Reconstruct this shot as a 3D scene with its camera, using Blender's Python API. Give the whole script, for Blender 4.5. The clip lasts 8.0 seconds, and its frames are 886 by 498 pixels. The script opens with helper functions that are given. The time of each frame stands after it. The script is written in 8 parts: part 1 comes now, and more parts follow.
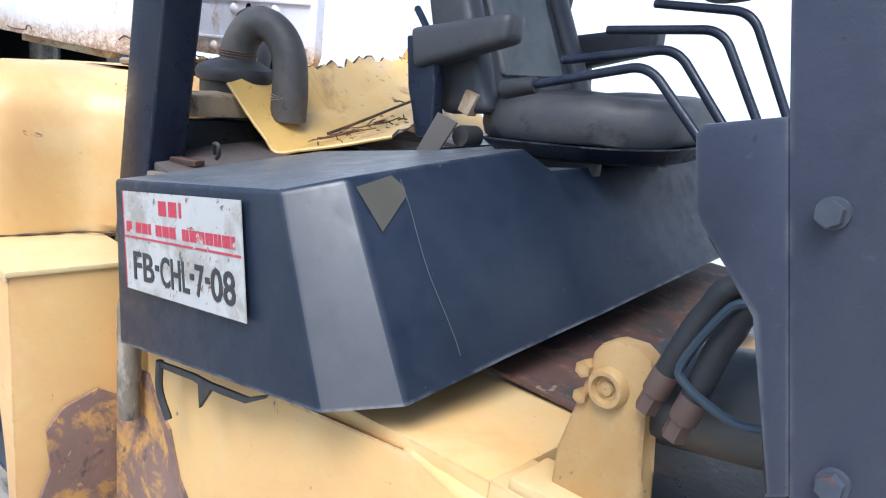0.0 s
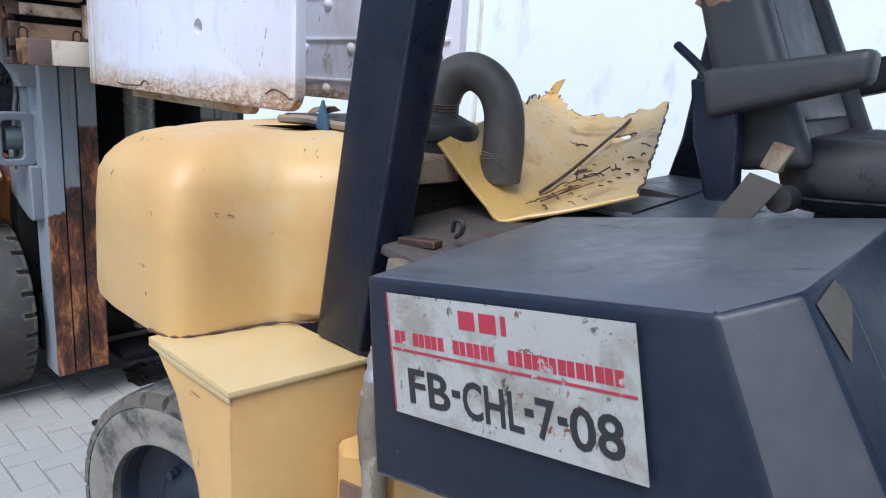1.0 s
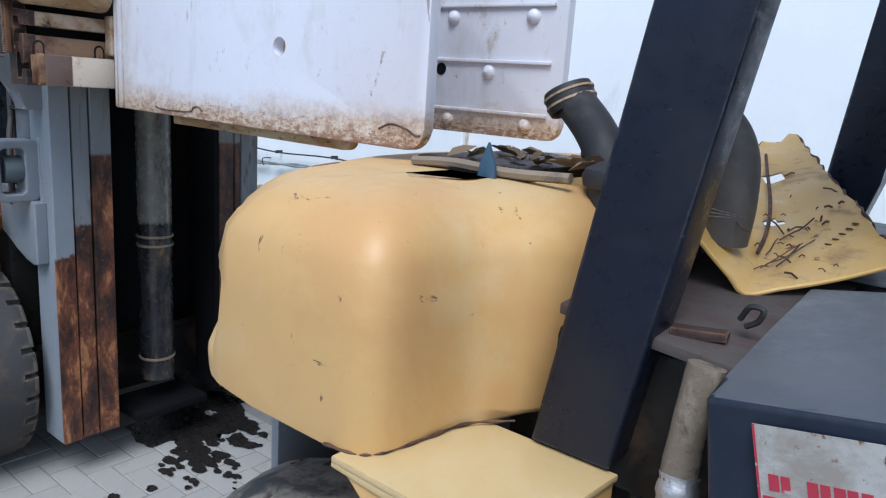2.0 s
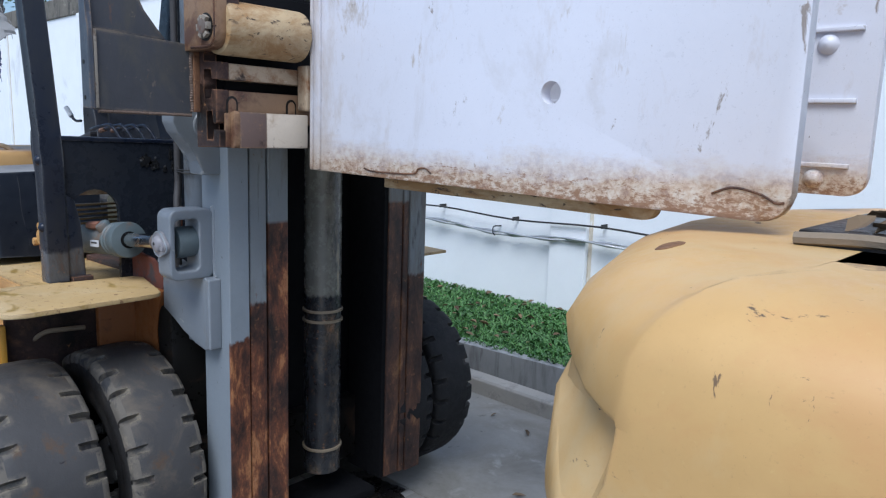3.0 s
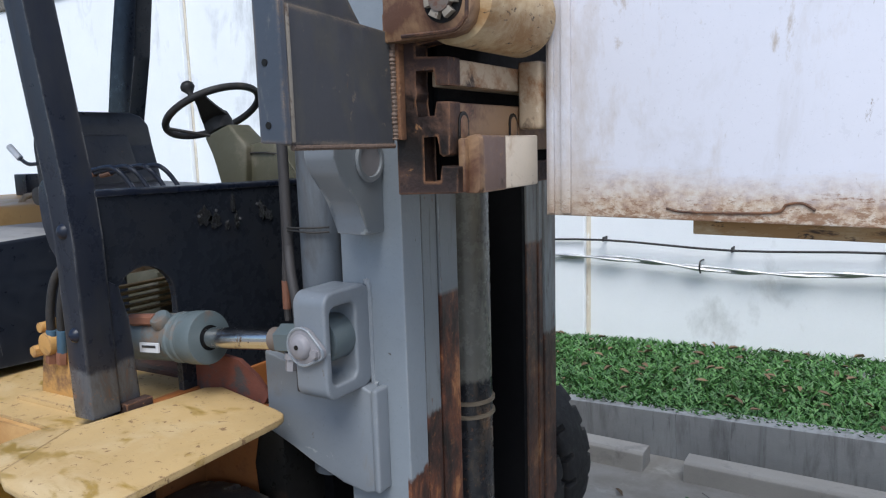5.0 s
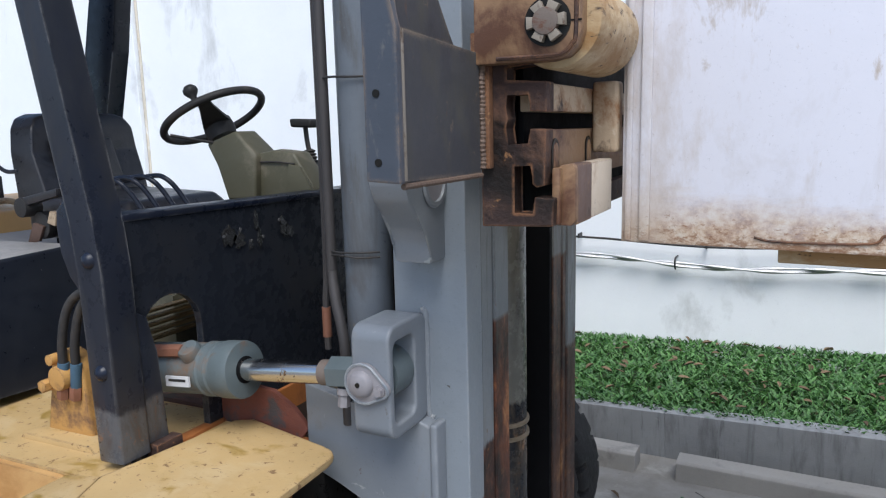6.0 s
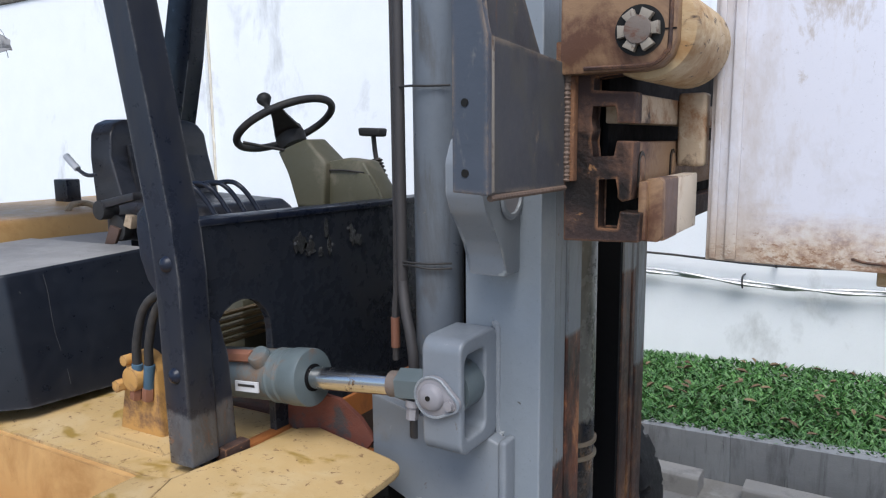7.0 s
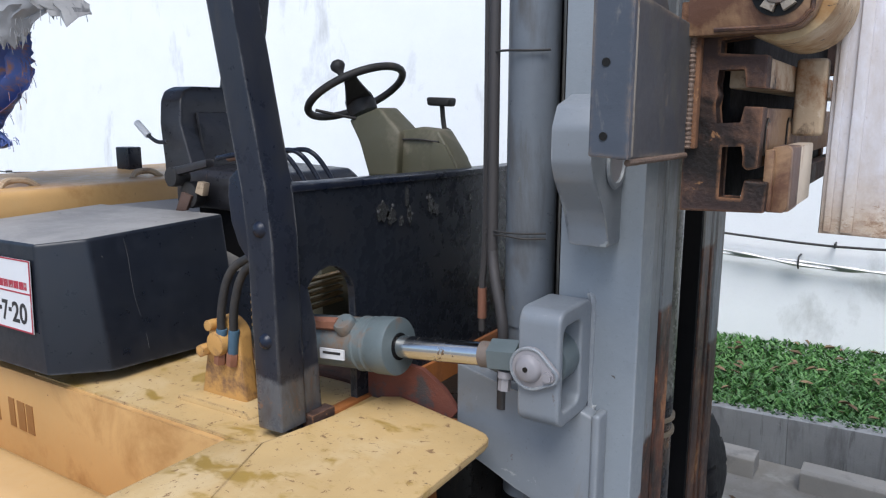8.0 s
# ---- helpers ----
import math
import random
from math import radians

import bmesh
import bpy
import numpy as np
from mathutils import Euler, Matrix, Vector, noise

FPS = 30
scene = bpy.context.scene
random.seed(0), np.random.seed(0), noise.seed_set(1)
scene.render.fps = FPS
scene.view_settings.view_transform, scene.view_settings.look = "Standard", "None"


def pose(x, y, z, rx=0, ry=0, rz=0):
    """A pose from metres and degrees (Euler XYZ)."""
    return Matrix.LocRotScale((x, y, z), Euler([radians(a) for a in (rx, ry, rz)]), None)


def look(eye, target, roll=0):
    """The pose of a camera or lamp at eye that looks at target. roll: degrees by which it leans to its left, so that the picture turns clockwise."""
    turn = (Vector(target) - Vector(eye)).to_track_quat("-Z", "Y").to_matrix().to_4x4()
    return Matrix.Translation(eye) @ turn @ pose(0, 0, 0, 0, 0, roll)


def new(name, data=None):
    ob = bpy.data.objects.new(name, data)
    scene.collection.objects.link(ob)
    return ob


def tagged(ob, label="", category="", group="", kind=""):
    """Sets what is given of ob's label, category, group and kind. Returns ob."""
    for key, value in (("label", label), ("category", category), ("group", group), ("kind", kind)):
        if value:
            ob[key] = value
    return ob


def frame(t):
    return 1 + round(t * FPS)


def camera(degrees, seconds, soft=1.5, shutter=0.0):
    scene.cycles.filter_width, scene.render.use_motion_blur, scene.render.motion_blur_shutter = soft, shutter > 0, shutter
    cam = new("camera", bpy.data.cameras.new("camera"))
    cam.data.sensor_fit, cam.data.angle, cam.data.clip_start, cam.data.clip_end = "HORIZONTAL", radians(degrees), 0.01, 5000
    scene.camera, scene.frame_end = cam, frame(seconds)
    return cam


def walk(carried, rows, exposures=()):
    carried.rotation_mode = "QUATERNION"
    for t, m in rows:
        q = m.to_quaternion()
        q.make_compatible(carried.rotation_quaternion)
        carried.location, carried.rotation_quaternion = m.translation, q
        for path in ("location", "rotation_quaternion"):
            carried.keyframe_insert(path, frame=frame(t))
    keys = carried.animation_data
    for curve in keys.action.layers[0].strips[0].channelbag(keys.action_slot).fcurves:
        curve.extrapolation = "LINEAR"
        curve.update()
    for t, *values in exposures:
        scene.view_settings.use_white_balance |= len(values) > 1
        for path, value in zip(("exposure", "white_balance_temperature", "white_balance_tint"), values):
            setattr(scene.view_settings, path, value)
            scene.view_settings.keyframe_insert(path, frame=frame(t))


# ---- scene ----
cam = camera(63.6, 8.0, 1.2)
PATH = [
    (0, (-0.248, 0.342, 1.611), (-1.556, 1.77, 1.114), 6.8),
    (0.5, (-0.505, 0.22, 1.622), (-1.784, 1.672, 1.117), 6.1),
    (1, (-0.841, 0.192, 1.633), (-2.201, 1.587, 1.178), 3.5),
    (1.5, (-1.158, 0.106, 1.63), (-2.486, 1.546, 1.227), 5.6),
    (2, (-1.493, 0.041, 1.665), (-2.709, 1.571, 1.24), 3.9),
    (2.2, (-1.647, 0.051, 1.655), (-2.904, 1.555, 1.262), 3.2),
    (3.3, (-2.395, -0.049, 1.674), (-3.761, 1.373, 1.34), 2.5),
    (3.5, (-2.504, -0.07, 1.667), (-3.876, 1.339, 1.302), 2.9),
    (4, (-2.816, -0.047, 1.65), (-4.265, 1.294, 1.329), -2.1),
    (4.5, (-3.12, -0.023, 1.682), (-4.473, 1.413, 1.357), -0.8),
    (4.7, (-3.255, -0.032, 1.68), (-4.483, 1.52, 1.389), -0.9),
    (5.8, (-3.672, -0.073, 1.769), (-4.519, 1.706, 1.428), -1.7),
    (6, (-3.695, -0.085, 1.772), (-4.598, 1.667, 1.434), -1.4),
    (6.5, (-3.728, -0.085, 1.775), (-4.691, 1.639, 1.457), -0.8),
    (7, (-3.745, -0.083, 1.772), (-4.779, 1.602, 1.465), -0.6),
    (7.5, (-3.772, -0.111, 1.771), (-4.876, 1.53, 1.474), -0.9),
    (8, (-3.87, -0.136, 1.754), (-4.966, 1.495, 1.382), 0.0),
]
walk(cam, [(t, look(eye, target, roll)) for t, eye, target, roll in PATH], [(0, 1.25, 5550, 7), (0.5, 0.68, 5400, 6), (1, 0.62, 5500, 7), (2, 0.36, 5450, 7), (3.5, 0.31, 5500, 7), (4, 0.44, 5600, 7), (4.5, 0.43, 5750, 7), (7, 0.5, 5950, 9), (8, 0.53, 5950, 9)])

# ---- light: hazy daylight ----
world = bpy.data.worlds.new("sky")
scene.world = world
world.use_nodes = True
wn = world.node_tree
wn.nodes.clear()
sky = wn.nodes.new("ShaderNodeTexSky")
sky.sky_type = "NISHITA"
sky.sun_disc = False
sky.sun_elevation, sky.sun_rotation = radians(57), radians(152)
sky.air_density, sky.dust_density, sky.ozone_density = 1.0, 2.5, 1.5
back = wn.nodes.new("ShaderNodeBackground")
back.inputs["Strength"].default_value = 0.125
wout = wn.nodes.new("ShaderNodeOutputWorld")
wn.links.new(sky.outputs[0], back.inputs["Color"])
wn.links.new(back.outputs[0], wout.inputs["Surface"])
sun_data = bpy.data.lights.new("sun", "SUN")
sun_data.energy, sun_data.angle, sun_data.color = 2.2, radians(35), (1.0, 0.95, 0.88)
sun = new("sun", sun_data)
sun.matrix_world = look((0, 0, 42), (-13, 24, 0))



# ---- materials ----
def node(tree, kind, **vals):
    n = tree.nodes.new(kind)
    for k, v in vals.items():
        n.inputs[k].default_value = v
    return n


def ramp(tree, source, stops):
    r = tree.nodes.new("ShaderNodeValToRGB")
    el = r.color_ramp.elements
    while len(el) < len(stops):
        el.new(0.5)
    for e, (p, c) in zip(el, stops):
        e.position, e.color = p, (*c, 1) if len(c) == 3 else c
    tree.links.new(source, r.inputs["Fac"])
    return r.outputs["Color"]


def mixc(tree, fac, a, b):
    m = tree.nodes.new("ShaderNodeMix")
    m.data_type = "RGBA"
    for v, sock in ((fac, m.inputs[0]), (a, m.inputs[6]), (b, m.inputs[7])):
        if isinstance(v, (int, float)):
            sock.default_value = v
        elif isinstance(v, tuple):
            sock.default_value = (*v, 1)
        else:
            tree.links.new(v, sock)
    return m.outputs[2]


def noise_tex(tree, scale, detail=6, rough=0.6, stretch=None, distort=0.0):
    co = tree.nodes.new("ShaderNodeTexCoord")
    n = node(tree, "ShaderNodeTexNoise", Scale=scale, Detail=detail, Roughness=rough, Distortion=distort)
    if stretch:
        mp = tree.nodes.new("ShaderNodeMapping")
        mp.inputs["Scale"].default_value = stretch
        tree.links.new(co.outputs["Object"], mp.inputs["Vector"])
        tree.links.new(mp.outputs[0], n.inputs["Vector"])
    else:
        tree.links.new(co.outputs["Object"], n.inputs["Vector"])
    return n.outputs["Fac"]


def surface(name, base, rough=0.5, metal=0.0, vary=0.12, patches=(), bump=0.15, bump_scale=60, grain=25, rough_vary=0.15, random=0.0, coat=0.0, specks=0.35, edge=None, spec=0.5):
    """A surface with grain, and patches of (colour, scale, from, to, roughness, stretch) over it."""
    m = bpy.data.materials.new(name)
    m.use_nodes = True
    t = m.node_tree
    b = t.nodes["Principled BSDF"]
    big = noise_tex(t, 3.0, 5)
    small = noise_tex(t, grain, 8, 0.7)
    dark = tuple(c * (1 - vary) for c in base)
    light = tuple(min(1, c * (1 + vary)) for c in base)
    col = ramp(t, big, [(0.3, dark), (0.7, light)])
    col = mixc(t, 0.35, col, ramp(t, small, [(0.3, dark), (0.7, light)]))
    if random:
        oi = t.nodes.new("ShaderNodeObjectInfo")
        col2 = ramp(t, oi.outputs["Random"], [(0.0, tuple(c * (1 - random) for c in base)), (1.0, tuple(min(1, c * (1 + random)) for c in base))])
        col = mixc(t, 0.6, col, col2)
    rr = ramp(t, small, [(0.3, (max(0.02, rough - rough_vary),) * 3), (0.7, (min(1, rough + rough_vary),) * 3)])
    for pc, scale, lo, hi, pr, stretch in patches:
        n = noise_tex(t, scale, 9, 0.68, stretch, 0.4)
        fac = ramp(t, n, [(lo, (0, 0, 0)), (hi, (1, 1, 1))])
        col = mixc(t, fac, col, pc)
        rr = mixc(t, fac, rr, (pr, pr, pr))
    if specks:
        fine = noise_tex(t, 140, 5, 0.75)
        grit = ramp(t, fine, [(0.60, (0, 0, 0)), (0.70, (specks,) * 3)])
        pale = ramp(t, noise_tex(t, 95, 4, 0.8), [(0.64, (0, 0, 0)), (0.72, (specks * 0.6,) * 3)])
        col = mixc(t, grit, col, tuple(c * 0.45 for c in base))
        col = mixc(t, pale, col, tuple(min(0.7, c * 1.5 + 0.05) for c in base))
    if edge:
        colour, radius, strength = edge
        be = t.nodes.new("ShaderNodeBevel")
        be.samples = 3
        be.inputs["Radius"].default_value = radius
        geo = t.nodes.new("ShaderNodeNewGeometry")
        dot = t.nodes.new("ShaderNodeVectorMath")
        dot.operation = "DOT_PRODUCT"
        t.links.new(be.outputs[0], dot.inputs[0])
        t.links.new(geo.outputs["Normal"], dot.inputs[1])
        worn = ramp(t, dot.outputs["Value"], [(0.86, (strength,) * 3), (0.985, (0, 0, 0))])
        spread = ramp(t, noise_tex(t, 16, 9, 0.75), [(0.42, (0, 0, 0)), (0.56, (1, 1, 1))])
        both = t.nodes.new("ShaderNodeMix")
        both.data_type = "RGBA"
        both.blend_type = "MULTIPLY"
        both.inputs[0].default_value = 1.0
        t.links.new(worn, both.inputs[6])
        t.links.new(spread, both.inputs[7])
        col = mixc(t, both.outputs[2], col, colour)
    t.links.new(col, b.inputs["Base Color"])
    t.links.new(rr, b.inputs["Roughness"])
    b.inputs["Metallic"].default_value = metal
    b.inputs["Specular IOR Level"].default_value = spec
    b.inputs["Coat Weight"].default_value = coat
    bn = t.nodes.new("ShaderNodeBump")
    bn.inputs["Strength"].default_value = bump
    bn.inputs["Distance"].default_value = 0.004
    t.links.new(noise_tex(t, bump_scale, 8, 0.65), bn.inputs["Height"])
    t.links.new(bn.outputs[0], b.inputs["Normal"])
    return m


DIRT = (0.16, 0.12, 0.08)
RUST = (0.13, 0.045, 0.02)
YELLOW = (0.57, 0.355, 0.135)
yellow_paint = surface("yellow_paint", YELLOW, 0.43, vary=0.07, bump=0.06, bump_scale=7, specks=0.22, edge=((0.20, 0.12, 0.06), 0.008, 0.7),
                       patches=[((0.55, 0.315, 0.12), 1.7, 0.47, 0.60, 0.45, None), ((0.58, 0.42, 0.21), 2.1, 0.50, 0.68, 0.6, None), ((0.17, 0.105, 0.055), 30, 0.665, 0.69, 0.7, (1, 1, 0.4)), ((0.12, 0.08, 0.05), 13, 0.665, 0.685, 0.7, (0.5, 0.5, 1.6))])
yellow_deck = surface("yellow_deck", (0.47, 0.325, 0.145), 0.6, vary=0.12, bump=0.1, bump_scale=20, specks=0.5, edge=((0.13, 0.075, 0.04), 0.009, 0.8),
                      patches=[((0.52, 0.39, 0.21), 4, 0.50, 0.66, 0.7, None), ((0.22, 0.13, 0.06), 45, 0.60, 0.64, 0.8, None), ((0.075, 0.045, 0.03), 22, 0.645, 0.68, 0.8, (1, 2.5, 1)), ((0.33, 0.215, 0.055), 7, 0.54, 0.63, 0.3, (1, 1.6, 1))])
fender_paint = surface("fender_paint", (0.53, 0.385, 0.18), 0.5, vary=0.06, bump=0.06, bump_scale=9, specks=0.15, edge=((0.20, 0.12, 0.06), 0.004, 0.7), patches=[((0.57, 0.44, 0.235), 3.0, 0.5, 0.7, 0.6, None), ((0.20, 0.13, 0.07), 34, 0.69, 0.71, 0.7, (1, 2, 1))])
chassis_orange = surface("chassis_orange", (0.52, 0.315, 0.125), 0.43, vary=0.09, bump=0.06, bump_scale=7, specks=0.22, edge=((0.18, 0.10, 0.05), 0.008, 0.7),
                         patches=[((0.37, 0.195, 0.065), 3.5, 0.52, 0.70, 0.5, None), ((0.50, 0.33, 0.15), 2.1, 0.54, 0.70, 0.6, None), ((0.15, 0.09, 0.05), 30, 0.675, 0.70, 0.7, (1, 1, 0.4))])
hood_black = surface("hood_black", (0.010, 0.0125, 0.019), 0.36, spec=0.45, vary=0.2, bump=0.15, bump_scale=14, edge=((0.12, 0.12, 0.125), 0.010, 0.7),
                     patches=[((0.016, 0.018, 0.023), 2, 0.5, 0.75, 0.45, None), ((0.13, 0.12, 0.11), 60, 0.70, 0.72, 0.8, (0.25, 1, 1))])
# Hood top and corner tones: dust and scuffs, with sky sheen painted in.
hood_dust_sheen = surface("hood_dust_sheen", (0.26, 0.25, 0.242), 0.6, vary=0.2, bump=0.2, bump_scale=20, patches=[((0.17, 0.167, 0.166), 4, 0.5, 0.70, 0.6, (0.6, 1, 1)), ((0.03, 0.033, 0.04), 14, 0.64, 0.70, 0.5, (0.4, 1, 1)), ((0.38, 0.35, 0.31), 50, 0.64, 0.70, 0.8, None)])
hood_scuff_sheen = surface("hood_scuff_sheen", (0.048, 0.046, 0.05), 0.42, vary=0.15, bump=0.15, bump_scale=14, edge=((0.20, 0.19, 0.19), 0.008, 0.9), patches=[((0.028, 0.031, 0.04), 3, 0.5, 0.7, 0.45, (1, 1, 0.5)), ((0.10, 0.095, 0.09), 45, 0.68, 0.72, 0.8, (1, 1, 0.4))])
orange_paint = surface("orange_paint", (0.27, 0.10, 0.03), 0.42, vary=0.12, bump=0.1,
                       patches=[((0.14, 0.06, 0.03), 6, 0.55, 0.7, 0.75, None), (RUST, 25, 0.64, 0.7, 0.85, None)])
black_paint = surface("black_paint", (0.0085, 0.012, 0.024), 0.32, spec=0.32, vary=0.25, bump=0.12, bump_scale=35, coat=0.0, edge=((0.13, 0.13, 0.135), 0.007, 0.8),
                      patches=[((0.016, 0.018, 0.024), 5, 0.5, 0.75, 0.5, None), ((0.14, 0.13, 0.12), 40, 0.70, 0.73, 0.7, None), ((0.1, 0.1, 0.1), 60, 0.68, 0.7, 0.7, (0.15, 1, 1))])
hood_plastic = surface("hood_plastic", (0.009, 0.014, 0.026), 0.46, spec=0.36, vary=0.2, bump=0.15, bump_scale=14, coat=0.05, edge=((0.17, 0.17, 0.18), 0.010, 0.75),
                       patches=[((0.022, 0.027, 0.038), 2, 0.5, 0.75, 0.45, None), ((0.16, 0.15, 0.14), 60, 0.69, 0.71, 0.8, (0.25, 1, 1)), ((0.20, 0.18, 0.15), 28, 0.71, 0.73, 0.8, None)])
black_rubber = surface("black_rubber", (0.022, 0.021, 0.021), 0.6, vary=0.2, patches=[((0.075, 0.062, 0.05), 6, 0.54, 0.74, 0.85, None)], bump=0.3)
tyre_rubber = surface("tyre_rubber", (0.050, 0.048, 0.048), 0.6, spec=0.35, vary=0.2, edge=((0.20, 0.17, 0.125), 0.03, 0.95), bump=0.5, bump_scale=45,
                      patches=[((0.12, 0.10, 0.078), 4, 0.52, 0.68, 0.9, None), ((0.09, 0.06, 0.04), 9, 0.58, 0.68, 0.9, None), ((0.015, 0.015, 0.015), 30, 0.66, 0.7, 0.8, (1, 0.3, 1))])
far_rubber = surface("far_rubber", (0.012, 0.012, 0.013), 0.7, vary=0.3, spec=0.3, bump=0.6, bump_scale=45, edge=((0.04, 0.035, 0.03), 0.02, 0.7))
tyre_shoulder = surface("tyre_shoulder", (0.115, 0.102, 0.085), 0.85, vary=0.3, bump=0.8, bump_scale=50, spec=0.3, patches=[((0.21, 0.18, 0.14), 9, 0.52, 0.64, 0.9, None), ((0.04, 0.04, 0.042), 14, 0.56, 0.64, 0.8, None)])
tyre_dusty = surface("tyre_dusty", (0.17, 0.165, 0.16), 0.85, vary=0.15, bump=0.5, bump_scale=45, patches=[((0.05, 0.05, 0.05), 6, 0.52, 0.66, 0.8, None)])
grey_paint = surface("grey_paint", (0.20, 0.218, 0.24), 0.42, vary=0.1, bump=0.15, bump_scale=30, edge=((0.38, 0.385, 0.38), 0.008, 0.8),
                     patches=[((0.19, 0.165, 0.14), 6, 0.58, 0.72, 0.6, (1, 1, 0.5)), ((0.11, 0.065, 0.045), 36, 0.67, 0.71, 0.8, (1, 1, 0.5)), ((0.33, 0.345, 0.35), 18, 0.66, 0.69, 0.5, None)])
grey_green = surface("grey_green_paint", (0.105, 0.13, 0.137), 0.42, vary=0.15, bump=0.1,
                     patches=[((0.16, 0.10, 0.06), 8, 0.55, 0.68, 0.75, None), ((0.24, 0.22, 0.19), 35, 0.66, 0.70, 0.7, None)])
rust_steel = surface("rust_steel", (0.048, 0.029, 0.025), 0.62, vary=0.35, bump=0.7, bump_scale=80, spec=0.3, edge=((0.26, 0.125, 0.06), 0.006, 0.85),
                     patches=[((0.13, 0.07, 0.045), 7, 0.54, 0.66, 0.7, None), ((0.012, 0.009, 0.008), 5, 0.50, 0.62, 0.4, None), ((0.25, 0.13, 0.06), 34, 0.64, 0.69, 0.8, None)])
rust_cream = surface("rust_cream", (0.46, 0.35, 0.235), 0.6, vary=0.15, bump=0.4, edge=((0.10, 0.05, 0.03), 0.006, 0.8),
                     patches=[((0.26, 0.125, 0.05), 8, 0.50, 0.62, 0.75, None), ((0.05, 0.03, 0.02), 13, 0.57, 0.66, 0.6, None), ((0.55, 0.45, 0.33), 22, 0.62, 0.68, 0.7, None)])
dark_grey_plate = surface("dark_grey_plate", (0.058, 0.059, 0.066), 0.5, vary=0.25, bump=0.2, spec=0.35, edge=((0.26, 0.20, 0.14), 0.014, 0.95), patches=[((0.085, 0.08, 0.068), 5, 0.50, 0.70, 0.7, (2, 2, 0.8)), ((0.20, 0.16, 0.12), 26, 0.63, 0.69, 0.75, None), ((0.17, 0.09, 0.05), 11, 0.63, 0.70, 0.75, (1, 1, 0.5))])
oily_black = surface("oily_black", (0.012, 0.011, 0.010), 0.34, spec=0.25, vary=0.3, bump=0.2, patches=[((0.05, 0.03, 0.02), 8, 0.55, 0.7, 0.5, None)])
chrome = surface("chrome_rod", (0.62, 0.62, 0.62), 0.16, metal=1.0, specks=0.15, vary=0.05, bump=0.02, patches=[((0.2, 0.12, 0.06), 30, 0.62, 0.66, 0.7, None)])
seat_vinyl = surface("seat_vinyl", (0.028, 0.027, 0.031), 0.36, vary=0.25, bump=0.6, bump_scale=14, patches=[((0.06, 0.055, 0.055), 5, 0.52, 0.72, 0.55, None), ((0.012, 0.012, 0.014), 11, 0.56, 0.66, 0.4, None), ((0.13, 0.075, 0.05), 16, 0.66, 0.70, 0.7, None)], edge=((0.09, 0.085, 0.08), 0.012, 0.5))
seat_worn = surface("seat_worn", (0.048, 0.047, 0.049), 0.50, spec=0.5, vary=0.25, bump=0.7, bump_scale=12, patches=[((0.075, 0.068, 0.062), 4, 0.50, 0.70, 0.6, None), ((0.02, 0.02, 0.023), 11, 0.58, 0.66, 0.4, None), ((0.12, 0.08, 0.055), 18, 0.67, 0.71, 0.7, None)], edge=((0.11, 0.10, 0.095), 0.012, 0.5))
# Grey green panel, made paler to carry the vinyl's sheen.
seat_panel = surface("seat_panel", (0.115, 0.118, 0.113), 0.45, vary=0.2, bump=0.4, bump_scale=16, patches=[((0.06, 0.06, 0.062), 5, 0.52, 0.68, 0.5, (1, 1, 0.5)), ((0.18, 0.175, 0.165), 12, 0.60, 0.70, 0.6, None)])
olive_plastic = surface("olive_plastic", (0.085, 0.08, 0.05), 0.55, vary=0.12, bump=0.1, patches=[((0.17, 0.15, 0.11), 6, 0.55, 0.7, 0.7, None)])
wall_paint = surface("wall_paint", (0.86, 0.88, 0.90), 0.75, vary=0.03, bump=0.2, bump_scale=25,
                     patches=[((0.55, 0.56, 0.56), 1.4, 0.58, 0.74, 0.8, (1, 1, 0.45)), ((0.38, 0.37, 0.35), 18, 0.72, 0.76, 0.8, (1, 1, 0.5))])
concrete = surface("concrete", (0.255, 0.263, 0.268), 0.85, vary=0.18, bump=0.4, patches=[((0.15, 0.15, 0.155), 4, 0.52, 0.70, 0.85, (3, 3, 0.4)), ((0.09, 0.09, 0.092), 9, 0.60, 0.72, 0.85, (3, 3, 0.35)), ((0.36, 0.36, 0.35), 8, 0.62, 0.7, 0.9, None)])
paver_mat = surface("paver", (0.31, 0.30, 0.28), 0.85, vary=0.1, bump=0.5, random=0.04,
                    patches=[((0.24, 0.22, 0.19), 2.2, 0.52, 0.68, 0.9, None), ((0.05, 0.047, 0.045), 3.0, 0.67, 0.72, 0.5, None)])
joint_mat = surface("paver_joint", (0.22, 0.21, 0.19), 0.95, vary=0.2, bump=0.5)
grass_soil = surface("grass_soil", (0.045, 0.07, 0.02), 0.9, vary=0.3, bump=0.8, patches=[((0.09, 0.07, 0.035), 9, 0.55, 0.7, 0.95, None)])
brown_mat = surface("floor_mat", (0.075, 0.036, 0.026), 0.8, vary=0.3, bump=1.0, bump_scale=22, patches=[((0.035, 0.028, 0.024), 9, 0.5, 0.58, 0.8, (0.5, 1, 1)), ((0.15, 0.075, 0.05), 15, 0.56, 0.64, 0.9, None), ((0.22, 0.15, 0.09), 25, 0.62, 0.7, 0.9, None)])
foil = surface("foil_tape", (0.50, 0.50, 0.50), 0.42, metal=0.8, vary=0.1, bump=1.0, bump_scale=60)
dusty_hose = surface("dusty_hose", (0.23, 0.18, 0.125), 0.85, vary=0.2, bump=0.6, patches=[((0.06, 0.055, 0.05), 9, 0.55, 0.7, 0.8, None)])
brown_plastic = surface("brown_plastic", (0.10, 0.06, 0.045), 0.55, vary=0.15)
